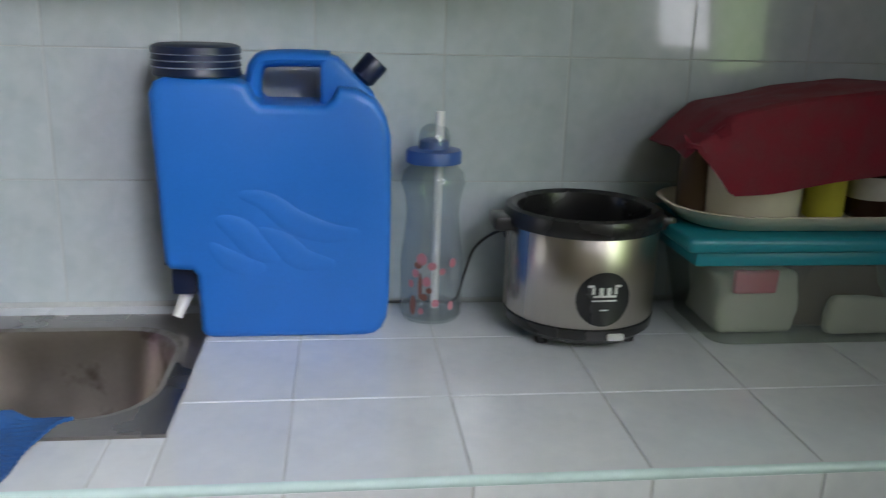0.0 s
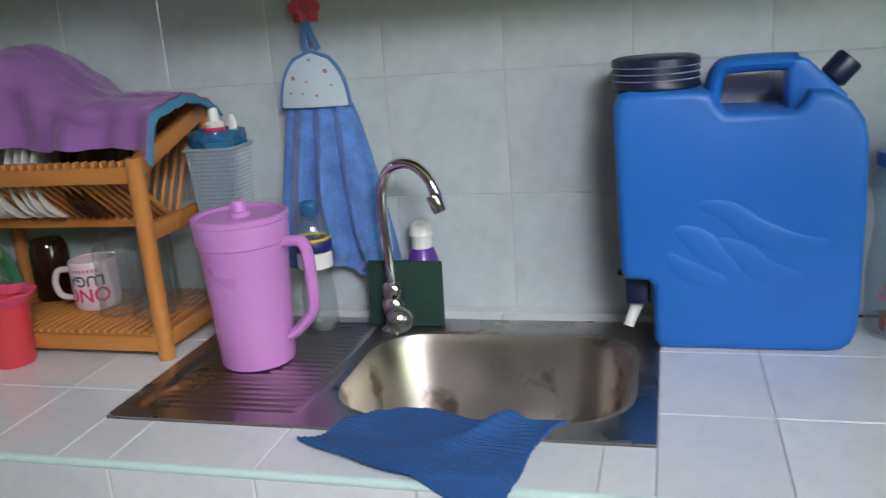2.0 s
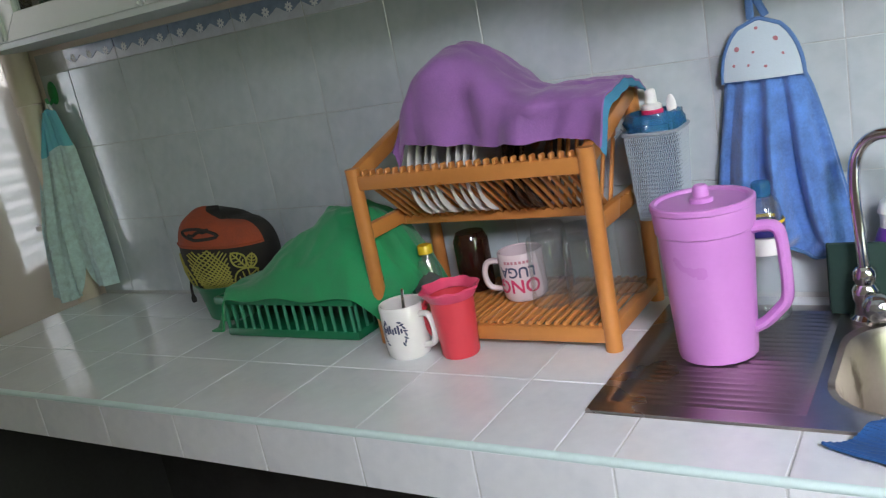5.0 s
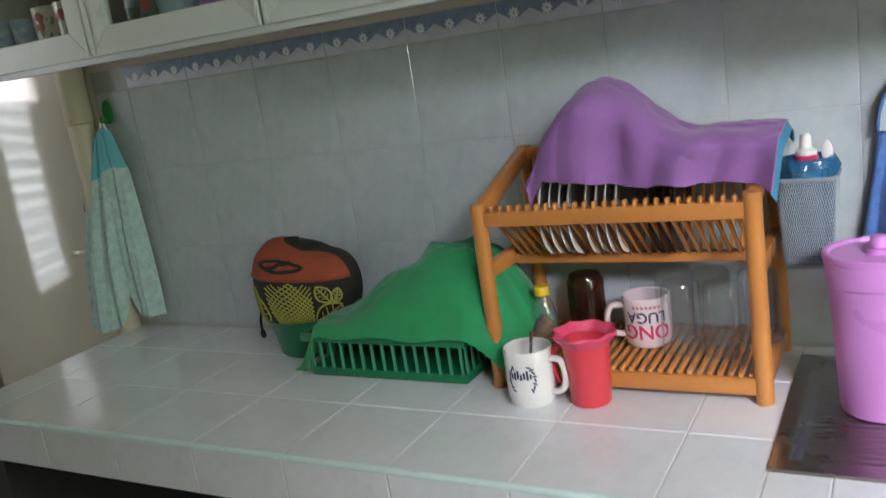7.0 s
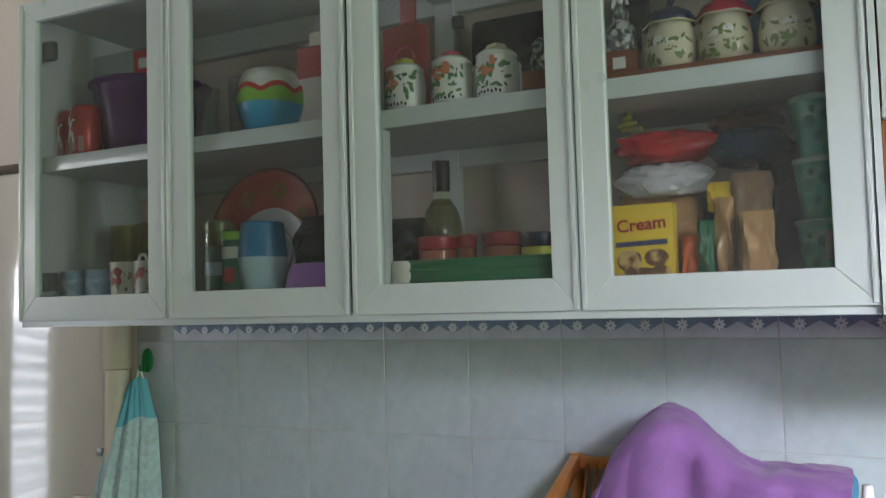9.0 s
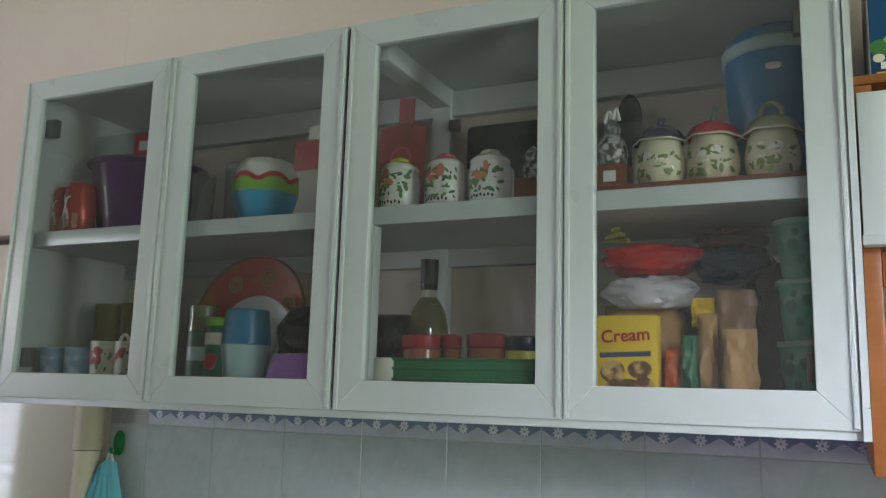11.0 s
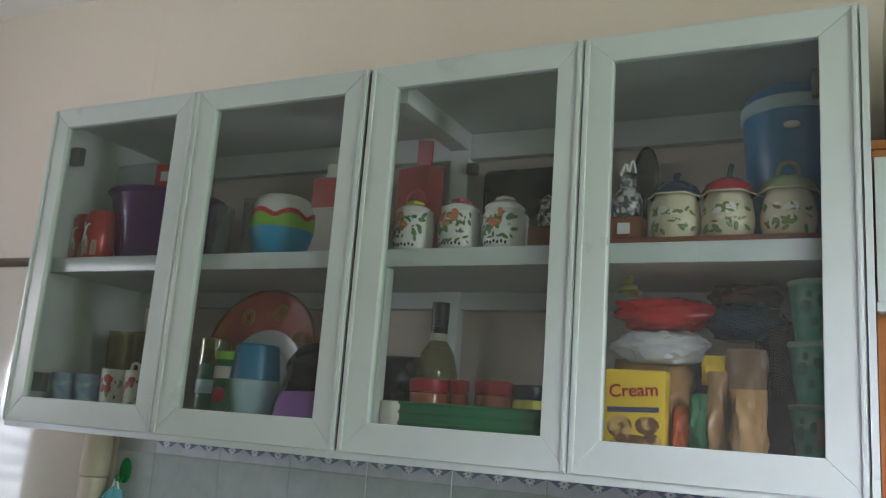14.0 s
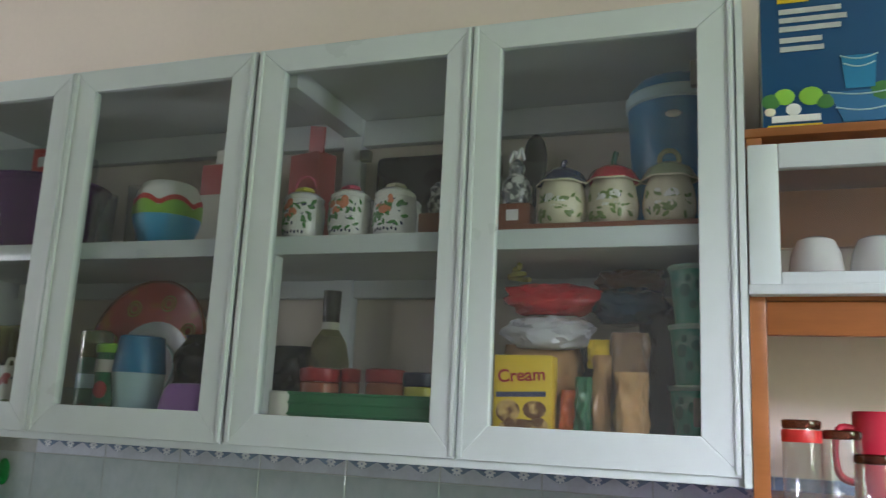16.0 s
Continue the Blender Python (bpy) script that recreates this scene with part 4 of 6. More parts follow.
part("handle", new_tube(curve_points([(0.060, 0, 0.184), (0.084, 0, 0.187), (0.097, 0, 0.181), (0.101, 0, 0.16), (0.103, 0, 0.11), (0.101, 0, 0.082), (0.090, 0, 0.066), (0.070, 0, 0.046), (0.054, 0, 0.038)], 26), 0.0085, seg=10, flat=1.35), LILAC, pit)

# clear bottle behind the pitcher
cb = thing("clear_bottle", 0.872, 1.40, C + 0.0035, "clear plastic bottle with navy and yellow band behind the pitcher", "bottle")
part("body", turned([(0, 0.002), (0.026, 0.0), (0.029, 0.006), (0.028, 0.06), (0.024, 0.09), (0.027, 0.12), (0.029, 0.135), (0.029, 0.160), (0.023, 0.185), (0.012, 0.196), (0, 0.198)], seg=28), CLEAR, cb)
part("band", turned([(0.0295, 0.135), (0.0305, 0.137), (0.0305, 0.150), (0.0295, 0.152)], seg=28), mat("navy_band", (0.02, 0.02, 0.14), 0.4), cb)
part("yellow_ring", turned([(0.0292, 0.152), (0.0302, 0.153), (0.0302, 0.156), (0.0292, 0.157)], seg=28), YELLOW_CAP, cb)
part("label", turned([(0.0285, 0.106), (0.0288, 0.132)], seg=28), WHITE_PL, cb)
part("cap", turned([(0.0125, 0.192), (0.0140, 0.194), (0.0140, 0.212), (0.012, 0.215), (0, 0.216)], seg=20), BLUE_BAG, cb, "translucent blue cap")

# blue cloth hanging over the counter's edge
def rag(u, v):
    a, b, c_, d = Vector((0.994, 1.016)), Vector((1.09, 1.112)), Vector((1.312, 1.062)), Vector((1.252, 0.905))
    p = (a * (1 - u) + d * u) * (1 - v) + (b * (1 - u) + c_ * u) * v
    z = C + 0.010 + 0.010 * noise.noise(Vector((u * 3.1, v * 3.3, 2))) + 0.014 * math.exp(-((u - 0.45 - 0.25 * v) / 0.07) ** 2) * v + 0.012 * math.exp(-((v - 0.9) / 0.12) ** 2) * u
    y = p.y
    over = EDGE + 0.012 - y
    if over > 0:
        y = EDGE + 0.012 - 0.026 * (1 - math.exp(-over / 0.026))
        z -= max(0, over - 0.014)
    if p.y > SY0 + 0.04:
        z -= 0.004
    z += 0.0008 * math.sin(2 * math.pi * (v * 22 + 0.4 * math.sin(5 * u)))
    return (p.x + 0.008 * math.sin(7 * v), y + (0.012 * math.sin(u * 8) * v), z)


rag_ob = thing("dish_cloth", 0, 0, 0, "blue ribbed dish cloth lying over the counter edge by the sink", "cloth")
part("fabric", sheet(rag, 60, 70, 0.004), BLUE_RAG, rag_ob)

# ---- dish rack and what stands round it ----
rack = thing("dish_rack", 0.449, 1.257, C, "orange varnished wooden two-tier dish rack on the counter", "dish rack")
RW, RD = 0.216, 0.218      # half width, depth


def bar(name, p, q, w, h, parent, material=WOOD, bev=0.003):
    """A straight wooden bar from p to q, w across and h high."""
    p, q = Vector(p), Vector(q)
    d = (q - p)
    m = Matrix.Translation((p + q) / 2) @ d.to_track_quat("Y", "Z").to_matrix().to_4x4()
    return part(name, moved(new_box(-w / 2, w / 2, -d.length / 2, d.length / 2, -h / 2, h / 2, bev), m), material, parent)


for s in (-1, 1):
    part("front_leg", new_tube([(s * RW, 0, 0), (s * RW, 0.0, 0.16), (s * RW, 0.0, 0.322)], 0.0135, seg=14), WOOD, rack)
    part("back_leg", new_tube([(s * RW, RD, 0), (s * RW, RD, 0.385)], 0.0125, seg=14), WOOD, rack)
    bar("side_rail", (s * RW, 0, 0.030), (s * RW, RD, 0.030), 0.016, 0.026, rack)
    bar("side_rail", (s * RW, 0.012, 0.205), (s * RW, RD, 0.205), 0.016, 0.028, rack)
    bar("side_rail", (s * RW, 0.0, 0.305), (s * RW, RD, 0.372), 0.018, 0.028, rack)
bar("front_rail", (-RW, 0.0, 0.026), (RW, 0.0, 0.026), 0.016, 0.026, rack)
bar("back_rail", (-RW, RD, 0.026), (RW, RD, 0.026), 0.016, 0.026, rack)
bar("top_rail", (-RW, 0.002, 0.296), (RW, 0.002, 0.296), 0.018, 0.026, rack)
bar("trough_rail", (-RW, 0.120, 0.196), (RW, 0.120, 0.196), 0.018, 0.018, rack)
bar("back_top_rail", (-RW, RD, 0.370), (RW, RD, 0.370), 0.016, 0.022, rack)
slat_front = finish("slat", new_box(-0.0028, 0.0028, -0.079, 0.079, -0.004, 0.004, 0.0015, 1), WOOD)
slat_back = finish("slat", new_box(-0.0028, 0.0028, -0.098, 0.098, -0.004, 0.004, 0.0015, 1), WOOD)
slat_low = finish("slat", new_box(-0.0038, 0.0038, -RD / 2, RD / 2, -0.004, 0.004, 0.0015, 1), WOOD)
tooth = finish("peg", new_box(-0.0030, 0.0030, -0.008, 0.008, 0, 0.012, 0.002, 1), WOOD)
for k in range(25):
    x = -RW + 0.024 + k * (2 * RW - 0.048) / 24
    piece("slat", slat_front, rack, x, 0.063, 0.246, -40)
    piece("slat", slat_back, rack, x, 0.168, 0.282, 62)
    piece("peg", tooth, rack, x, 0.002, 0.306)
for k in range(27):
    piece("slat", slat_low, rack, -RW + 0.018 + k * (2 * RW - 0.036) / 26, RD / 2, 0.041)

plate_mesh = finish("plate", turned([(0, -0.006), (0.05, -0.006), (0.058, -0.004), (0.088, 0.006), (0.090, 0.008), (0.087, 0.009), (0.058, -0.001), (0.05, -0.003), (0, -0.003)], seg=40), CERAMIC)
GLASS_PLATE = thin_glass("smoked_plate", (0.5, 0.42, 0.36), 1.5, 0.05, 0.25, (0.16, 0.10, 0.07))
dark_plate = plate_mesh.copy()
dark_plate.materials[0] = GLASS_PLATE
for k in range(11):
    white = k < 8
    ob = new("plate", plate_mesh if white else dark_plate)
    tagged(ob, "white ceramic plate standing on edge in the rack" if white else "brown glass plate standing on edge in the rack", "plate", "plates in the rack")
    ob.matrix_world = pose(0.322 + k * 0.0165 + (0.012 if k > 3 else 0) + (0.035 if k > 7 else 0), 1.370 + 0.002 * (k % 3), C + 0.298, 0, 95, 0)

# purple cloth over the plates
def purple(u, v):
    x = 0.318 + 0.374 * u
    top = 1.290 + 0.100 * math.exp(-((u - 0.30) / (0.20 if u < 0.30 else 0.26)) ** 2) + 0.008 * math.sin(u * 9) * u + 0.008 * u
    hem = 1.252 - 0.030 * u ** 1.5 + 0.005 * math.sin(u * 9 + 1)
    if v < 0.5:
        k = v / 0.5
        y = 1.474 - 0.150 * k
        z = top - 0.035 * (1 - k) ** 2 + 0.004 * math.sin(9 * u)
    else:
        k = (v - 0.5) / 0.5
        a = k * math.pi / 2
        y = 1.324 - 0.066 * math.sin(min(1, k * 2.0) * math.pi / 2)
        z = top + (hem - top) * (0.25 * k ** 2 + 0.75 * k ** 1.5)
        fold = math.sin(2 * math.pi * (2.4 * u + 0.12 + 0.1 * k)) * 0.022 + 0.010 * math.sin(2 * math.pi * 5.2 * u + 2 * k)
        y += fold * k * (1 - 0.35 * k) - 0.012 * math.exp(-((u - 0.30) / 0.2) ** 2) * math.sin(math.pi * k)
    if u < 0.10:
        d = (0.10 - u) / 0.10
        z -= 0.048 * d ** 1.3
    z += 0.007 * noise.noise(Vector((u * 5, v * 5, 1))) + 0.004 * noise.noise(Vector((u * 14, v * 11, 4)))
    y += 0.008 * noise.noise(Vector((u * 7, v * 4, 9))) + 0.005 * (0.5 - abs(noise.noise(Vector((u * 9, v * 3 + u * 4, 2)))))
    return (x + 0.012 * math.sin(3 * v) * u, y, z)


pc = thing("purple_cloth", 0, 0, 0, "purple microfibre cloth draped over the plates on the rack", "cloth")
part("fabric", sheet(purple, 90, 80, 0.003), PURPLE_CLOTH, pc)
part("lining", sheet(lambda u, v: (purple(0.985 + 0.02 * u, v)[0] + 0.002, purple(1, v)[1] + 0.004, purple(1, v)[2] - 0.003 - 0.012 * u), 4, 40, 0.003), TEAL_CLOTH, pc, "teal edge of the cloth's back")

# cutlery holder on the rack's side
holder = thing("cutlery_holder", 0.722, 1.410, C + 0.172, "grey mesh cutlery holder with blue bag hung on rack", "cutlery holder")
bm = bmesh.new()
prof = lambda z: 0.036 + 0.008 * z / 0.14
square = lambda a: 1 / (math.cos(a) ** 6 + math.sin(a) ** 6) ** (1 / 6)
for s in (1, -1):
    for k in range(96):
        pts = [(prof(z) * square(a) * math.cos(a), prof(z) * square(a) * math.sin(a), z) for z, a in ((0.14 * i / 10, 2 * math.pi * k / 96 + s * 0.07 * i) for i in range(11))]
        tube(bm, pts, 0.00045, seg=3)
part("mesh", bm, MESH_GREY, holder)
part("wall", turned([(0.0350, 0.004), (0.0430, 0.139)], seg=48, wave=lambda a, i: square(a)), thin_glass("grey_mesh_film", (0.72, 0.78, 0.84), 1.3, 0.2, 0.38, (0.34, 0.42, 0.52)), holder)
part("rim", moved(new_tube([(0.0445 * square(a) * math.cos(a), 0.0445 * square(a) * math.sin(a), 0.14) for a in (2 * math.pi * k / 32 for k in range(32))], 0.003, seg=6, closed=True), Matrix()), MESH_GREY, holder)
part("bottom", turned([(0, 0), (0.0355, 0), (0.0365, 0.006), (0, 0.006)], seg=48, wave=lambda a, i: square(a)), MESH_GREY, holder)
part("hanger", new_tube([(-0.045, 0, 0.13), (-0.057, 0, 0.142), (-0.068, 0, 0.132)], 0.003, seg=6), MESH_GREY, holder)
part("bag", turned([(0, 0.010), (0.032, 0.012), (0.038, 0.12), (0.044, 0.145), (0.046, 0.155), (0.042, 0.166), (0.036, 0.168), (0.038, 0.15)], seg=60, wave=lambda a, i: 1 + 0.05 * math.sin(7 * a + i * 2) + 0.035 * math.sin(17 * a + i)), BLUE_BAG, holder, "crumpled blue plastic bag")
sb = thing("small_bottle", 0.722, 1.405, C + 0.180, "small white nozzle bottle with red collar in the holder", "bottle")
part("body", turned([(0, 0), (0.020, 0), (0.020, 0.14), (0.014, 0.155), (0, 0.155)], seg=20), WHITE_PL, sb)
part("collar", turned([(0.016, 0.150), (0.017, 0.152), (0.017, 0.162), (0.015, 0.164)], seg=20), RED_INK, sb)
part("nozzle", turned([(0.015, 0.163), (0.016, 0.170), (0.009, 0.174), (0.008, 0.192), (0.0055, 0.195), (0, 0.195)], seg=18), WHITE_PL, sb)
sp_ = thing("plastic_spoon", 0.748, 1.41, C + 0.180, "white plastic spoon standing in the holder", "spoon")
part("stem", new_tube([(-0.01, 0, 0), (0.0, 0, 0.15)], 0.002, seg=6), WHITE_PL, sp_)
bm = bmesh.new()
bmesh.ops.create_uvsphere(bm, u_segments=12, v_segments=8, radius=1, matrix=pose(0.003, 0, 0.165) @ Matrix.Diagonal((0.008, 0.003, 0.018, 1)))
part("bowl", bm, WHITE_PL, sp_)


def mug(name, x, y, z, r, h, rz, material, label, inside=None, flip=False, hr=0.026):
    t = thing(name, x, y, z, label, "mug", rz)
    part("cup", turned([(0, 0.004), (r * 0.80, 0.003), (r * 0.86, 0.0), (r * 0.97, 0.006), (r, 0.02), (r, h - 0.002), (r - 0.0015, h), (r - 0.004, h - 0.002), (r - 0.004, 0.012), (0, 0.010)], seg=44), material, t)
    part("handle", new_tube(curve_points([(r - 0.003, 0, h * 0.80), (r + hr * 0.7, 0, h * 0.80), (r + hr, 0, h * 0.55), (r + hr * 0.75, 0, h * 0.28), (r - 0.003, 0, h * 0.20)], 18), 0.0055, seg=10, flat=1.3), material, t)
    if inside:
        part("drink", turned([(0, h * 0.72), (r - 0.004, h * 0.72)], seg=32), inside, t)
    return t


m1 = mug("coffee_mug", 0.310, 1.213, C, 0.040, 0.094, -8, CERAMIC, "white ceramic mug with dark printed wreath and spoon", COFFEE)
bm = bmesh.new()
for k in range(16):
    a = radians((128 + k * 14) if k < 8 else (316 + (k - 8) * 14))
    bmesh.ops.create_uvsphere(bm, u_segments=6, v_segments=4, radius=1, matrix=pose(0.008 + 0.022 * math.cos(a), -0.0006, 0.050 + 0.026 * math.sin(a), 0, math.degrees(-a) + 20 + 50 * (k % 2), 0) @ Matrix.Diagonal((0.0052, 0.0005, 0.0017, 1)))
for k in range(7):
    box(bm, -0.010 + 0.0052 * k, -0.0065 + 0.0052 * k, -0.0009, -0.0004, 0.052 - 0.002 * (k % 2), 0.060 + 0.003 * (k % 3))
pr = part("wreath_print", bm, INK, m1)
wrap(pr.data, 0.0404)
spn = thing("tea_spoon", 0.318, 1.205, C + 0.012, "steel teaspoon standing in the mug", "spoon")
part("stem", new_tube([(-0.01, 0.0, 0.0), (0.006, 0.0, 0.108)], 0.003, seg=8, flat=0.5), CHROME, spn)

cup = thing("red_cup", 0.407, 1.222, C, "coral red plastic cup with wavy pink rim and handle", "cup")
part("beaker", turned([(0, 0.003), (0.030, 0.0), (0.032, 0.004), (0.038, 0.105), (0.036, 0.105), (0.030, 0.008), (0, 0.008)], seg=40), RED_PL, cup)
part("wavy_rim", turned([(0.0385, 0.100), (0.042, 0.104), (0.050, 0.117), (0.048, 0.120), (0.037, 0.106)], seg=48, wave=lambda a, i: 1 + 0.07 * math.cos(8 * a) * (i in (2, 3))), PINK_PL, cup, "scalloped hot pink rim")
part("handle", new_tube(curve_points([(-0.036, 0, 0.092), (-0.052, -0.002, 0.090), (-0.057, -0.003, 0.062), (-0.050, -0.002, 0.034), (-0.034, 0, 0.030)], 14), 0.0045, seg=8, flat=1.3), RED_PL, cup)

SH = C + 0.0455             # the rack's lower shelf
m2 = mug("souvenir_mug", 0.465, 1.375, SH, 0.040, 0.086, 200, MUG_PINK, "pale pink lettered mug standing on the rack's lower shelf", hr=0.028)
for txt, size, z, mm in (("ONG", 0.034, 0.018, RED_INK), ("LUGA", 0.026, 0.046, INK)):
    ob = lettering("print", txt, size, mm, m2, Matrix())
    for v in ob.data.vertices:
        x, y_, zz = v.co
        v.co = Vector((-x, -0.0004 - 0.3 * zz, z + size * 0.68 - y_))
    wrap(ob.data, 0.0402)
    ob.matrix_local = pose(0, 0, 0, 0, 0, -200 + 12)
bm = bmesh.new()
box(bm, -0.030, 0.030, -0.0009, -0.0004, 0.0425, 0.0440)
for k in range(7):
    box(bm, -0.022 + k * 0.007, -0.0175 + k * 0.007, -0.0009, -0.0004, 0.070, 0.075)
bar_ob = part("print_bars", bm, PINK_PRINT, m2)
wrap(bar_ob.data, 0.0402)
bar_ob.matrix_local = pose(0, 0, 0, 0, 0, -200 + 12)
tumbler = thing("drinking_glass", 0.530, 1.345, SH, "clear glass tumbler upside down on the rack's lower shelf", "glass", group="glasses on the rack")
part("wall", turned([(0.034, 0), (0.0345, 0.002), (0.031, 0.110), (0.028, 0.116), (0, 0.116)], seg=28), TUMBLER, tumbler)
part("rim", turned([(0.0335, 0), (0.0352, 0.001), (0.0352, 0.004), (0.0335, 0.005)], seg=28), TUMBLER, tumbler)
for x, y in ((0.598, 1.34), (0.640, 1.405), (0.565, 1.412), (0.500, 1.425)):
    copy_thing(tumbler, pose(x, y, SH))
yb = thing("sauce_bottle", 0.292, 1.34, SH, "clear plastic bottle with yellow cap on the rack shelf", "bottle")
part("body", turned([(0, 0), (0.021, 0), (0.023, 0.004), (0.023, 0.055), (0.018, 0.078), (0.011, 0.090), (0.011, 0.096)], seg=28), CLEAR, yb)
part("cap", turned([(0.0135, 0.094), (0.0135, 0.108), (0.012, 0.110), (0, 0.110)], seg=24), YELLOW_CAP, yb, "yellow screw cap")
bj = thing("brown_jar", 0.345, 1.415, SH, "brown glass jar on the rack's lower shelf", "jar")
part("body", turned([(0, 0), (0.030, 0), (0.033, 0.005), (0.033, 0.095), (0.026, 0.110), (0, 0.112)], seg=28), BROWN_GLASS, bj)

# ---- green basket with a cloth ----
basket = thing("plastic_basket", 0.000, 1.352, C, "green slatted plastic basket on the counter", "basket")
BW, BD, BH = 0.172, 0.105, 0.088
part("base", new_box(-BW, BW, -BD, BD, 0, 0.020, 0.006), GREEN_PL, basket)
bm = bmesh.new()
for a in ((-BW - 0.008, BW + 0.008, -BD - 0.008, -BD + 0.003), (-BW - 0.008, BW + 0.008, BD - 0.003, BD + 0.008), (-BW - 0.008, -BW + 0.003, -BD, BD), (BW - 0.003, BW + 0.008, -BD, BD)):
    box(bm, *a, BH - 0.016, BH, 0.003)
part("rim", bm, GREEN_PL, basket)
rib_mesh = finish("rib", new_box(-0.0024, 0.0024, -0.002, 0.002, 0.018, BH - 0.012), GREEN_RIB)
for k in range(15):
    x = -BW + 0.008 + k * (2 * BW - 0.016) / 14
    piece("rib", rib_mesh, basket, x, -BD + 0.002, 0)
    piece("rib", rib_mesh, basket, x, BD - 0.002, 0)
for k in range(9):
    y = -BD + 0.01 + k * (2 * BD - 0.02) / 8
    piece("rib", rib_mesh, basket, -BW + 0.002, y, 0, 0, 0, 90)
    piece("rib", rib_mesh, basket, BW - 0.002, y, 0, 0, 0, 90)


def green(u, v):
    x = -0.195 + 0.475 * u
    y = 1.232 + 0.225 * v
    hump = math.exp(-abs((u - 0.70) / 0.40) ** 2.4) * math.sin(math.pi * min(1, v * 0.93)) ** 0.6
    crease = 0.5 - abs(noise.noise(Vector((u * 5 + v * 2, v * 3.2, 5)))) - 0.5 * abs(noise.noise(Vector((u * 11 - v * 4, v * 8, 2))))
    z = C + BH + 0.008 + 0.136 * hump + 0.024 * crease * (0.22 + hump) * min(1, v * 4) + 0.004 * math.sin(u * 19 + 3 * v)
    if v < 0.10:
        hang = 0.08 + 0.75 * math.exp(-((u - 0.04) / 0.05) ** 2)
        z -= (0.10 - v) * hang
        y -= 0.004
    if u < 0.10:
        z -= (0.10 - u) * 0.75
    if u > 0.80:
        k = (u - 0.80) / 0.2
        z -= 0.085 * k ** 1.5
        y = 1.30 + (y - 1.30) * (1 - 0.2 * k)
    return (x, y, max(z, C + 0.02))


gc = thing("green_cloth", 0, 0, 0, "green cotton cloth heaped over the basket", "cloth")
part("fabric", sheet(green, 110, 64, 0.003), GREEN_CLOTH, gc)
gb = thing("green_bowl", -0.268, 1.395, C, "dark green plastic bowl beside the basket", "bowl")
part("bowl", turned([(0, 0.003), (0.070, 0), (0.075, 0.004), (0.088, 0.078), (0.091, 0.081), (0.086, 0.081), (0.071, 0.008), (0, 0.008)], seg=40), GREEN_PL, gb)
pouch = thing("woven_pouch", -0.262, 1.392, C + 0.055, "rust and black woven pouch with yellow pattern in the bowl", "pouch")
pouch.matrix_world = pouch.matrix_world @ Matrix.Diagonal((1.0, 1.0, 0.92, 1))


def pouch_f(u, v, grow=1.0):
    a = 2 * math.pi * u
    t = math.pi * (v - 0.5)
    c_ = math.cos(t) ** 0.42 if abs(t) < math.pi / 2 - 1e-6 else 0
    n = 1 + 0.08 * noise.noise(Vector((math.cos(a) * 1.4, math.sin(a) * 1.4, v * 2.4 + 7)))
    slump = 0.018 * math.cos(a) * max(0, math.sin(t))
    return (grow * n * 0.128 * c_ * math.copysign(abs(math.cos(a)) ** 0.8, math.cos(a)), grow * n * 0.078 * c_ * math.sin(a), 0.094 - slump + grow * 0.094 * math.sin(t) * n)


bm = sheet(pouch_f, 56, 30, 0)
bmesh.ops.remove_doubles(bm, verts=bm.verts[:], dist=0.0005)
part("bag", bm, BLACK_WOVEN, pouch)


def patch(u0, u1, v0, v1, g, material, name, n=16):
    return part(name, sheet(lambda u, v: pouch_f(u0 + (u1 - u0) * u, v0 + (v1 - v0) * v, g), n, n, 0.0), material, pouch)


def stroke(name, pts, r=0.0022, closed=False, material=YELLOW_WOVEN):
    part(name, new_tube([Vector(pouch_f(u, v, 1.016)) for u, v in pts], r, seg=5, closed=closed), material, pouch)


patch(0.50, 0.965, 0.60, 0.985, 1.010, RUST, "rust_panel", 28)
stroke("dark_swirl", [(0.74 + 0.05 * math.cos(a) + 0.01 * math.cos(3 * a), 0.73 + 0.055 * math.sin(a)) for a in (2 * math.pi * k / 24 for k in range(24))], 0.004, True, BLACK_WOVEN)
stroke("dark_swirl", [(0.71 + 0.007 * k, 0.69 + 0.012 * k + 0.012 * math.sin(k * 1.7)) for k in range(9)], 0.004, False, BLACK_WOVEN)
stroke("seam_line", [(0.52 + 0.44 * k / 20, 0.615) for k in range(21)], 0.0025, False, RUST)
for k in range(-6, 12):                   # diamond lattice block
    for lean in (-1, 1):
        pts = [(0.705 + 0.112 * f, 0.16 + 0.43 * g) for f, g in ((i / 12, (k / 11 + lean * (i / 12 - 0.5) * 0.75)) for i in range(13)) if 0 <= g <= 1]
        if len(pts) > 2:
            stroke("yellow_stripe", pts, 0.0017)


def leaf_mark(cu, cv, length, width, turn):
    """A leaf outline with its midrib and veins, laid on the pouch."""
    def at(f, g):
        x, y = length * (f - 0.5), width * g
        return (cu + 0.42 * (x * math.cos(turn) - y * math.sin(turn)), cv + x * math.sin(turn) + y * math.cos(turn))
    stroke("yellow_leaf", [at(f, math.sin(math.pi * f) ** 0.8) for f in (i / 12 for i in range(13))] + [at(1 - f, -math.sin(math.pi * f) ** 0.8) for f in (i / 12 for i in range(1, 12))], 0.0021, True)
    stroke("yellow_leaf", [at(i / 6, 0) for i in range(7)], 0.0018)
    for f in (0.25, 0.45, 0.65):
        for side in (-1, 1):
            stroke("yellow_leaf", [at(f + 0.12 * q, side * 0.75 * q * math.sin(math.pi * f)) for q in (0, 0.5, 1)], 0.0015)


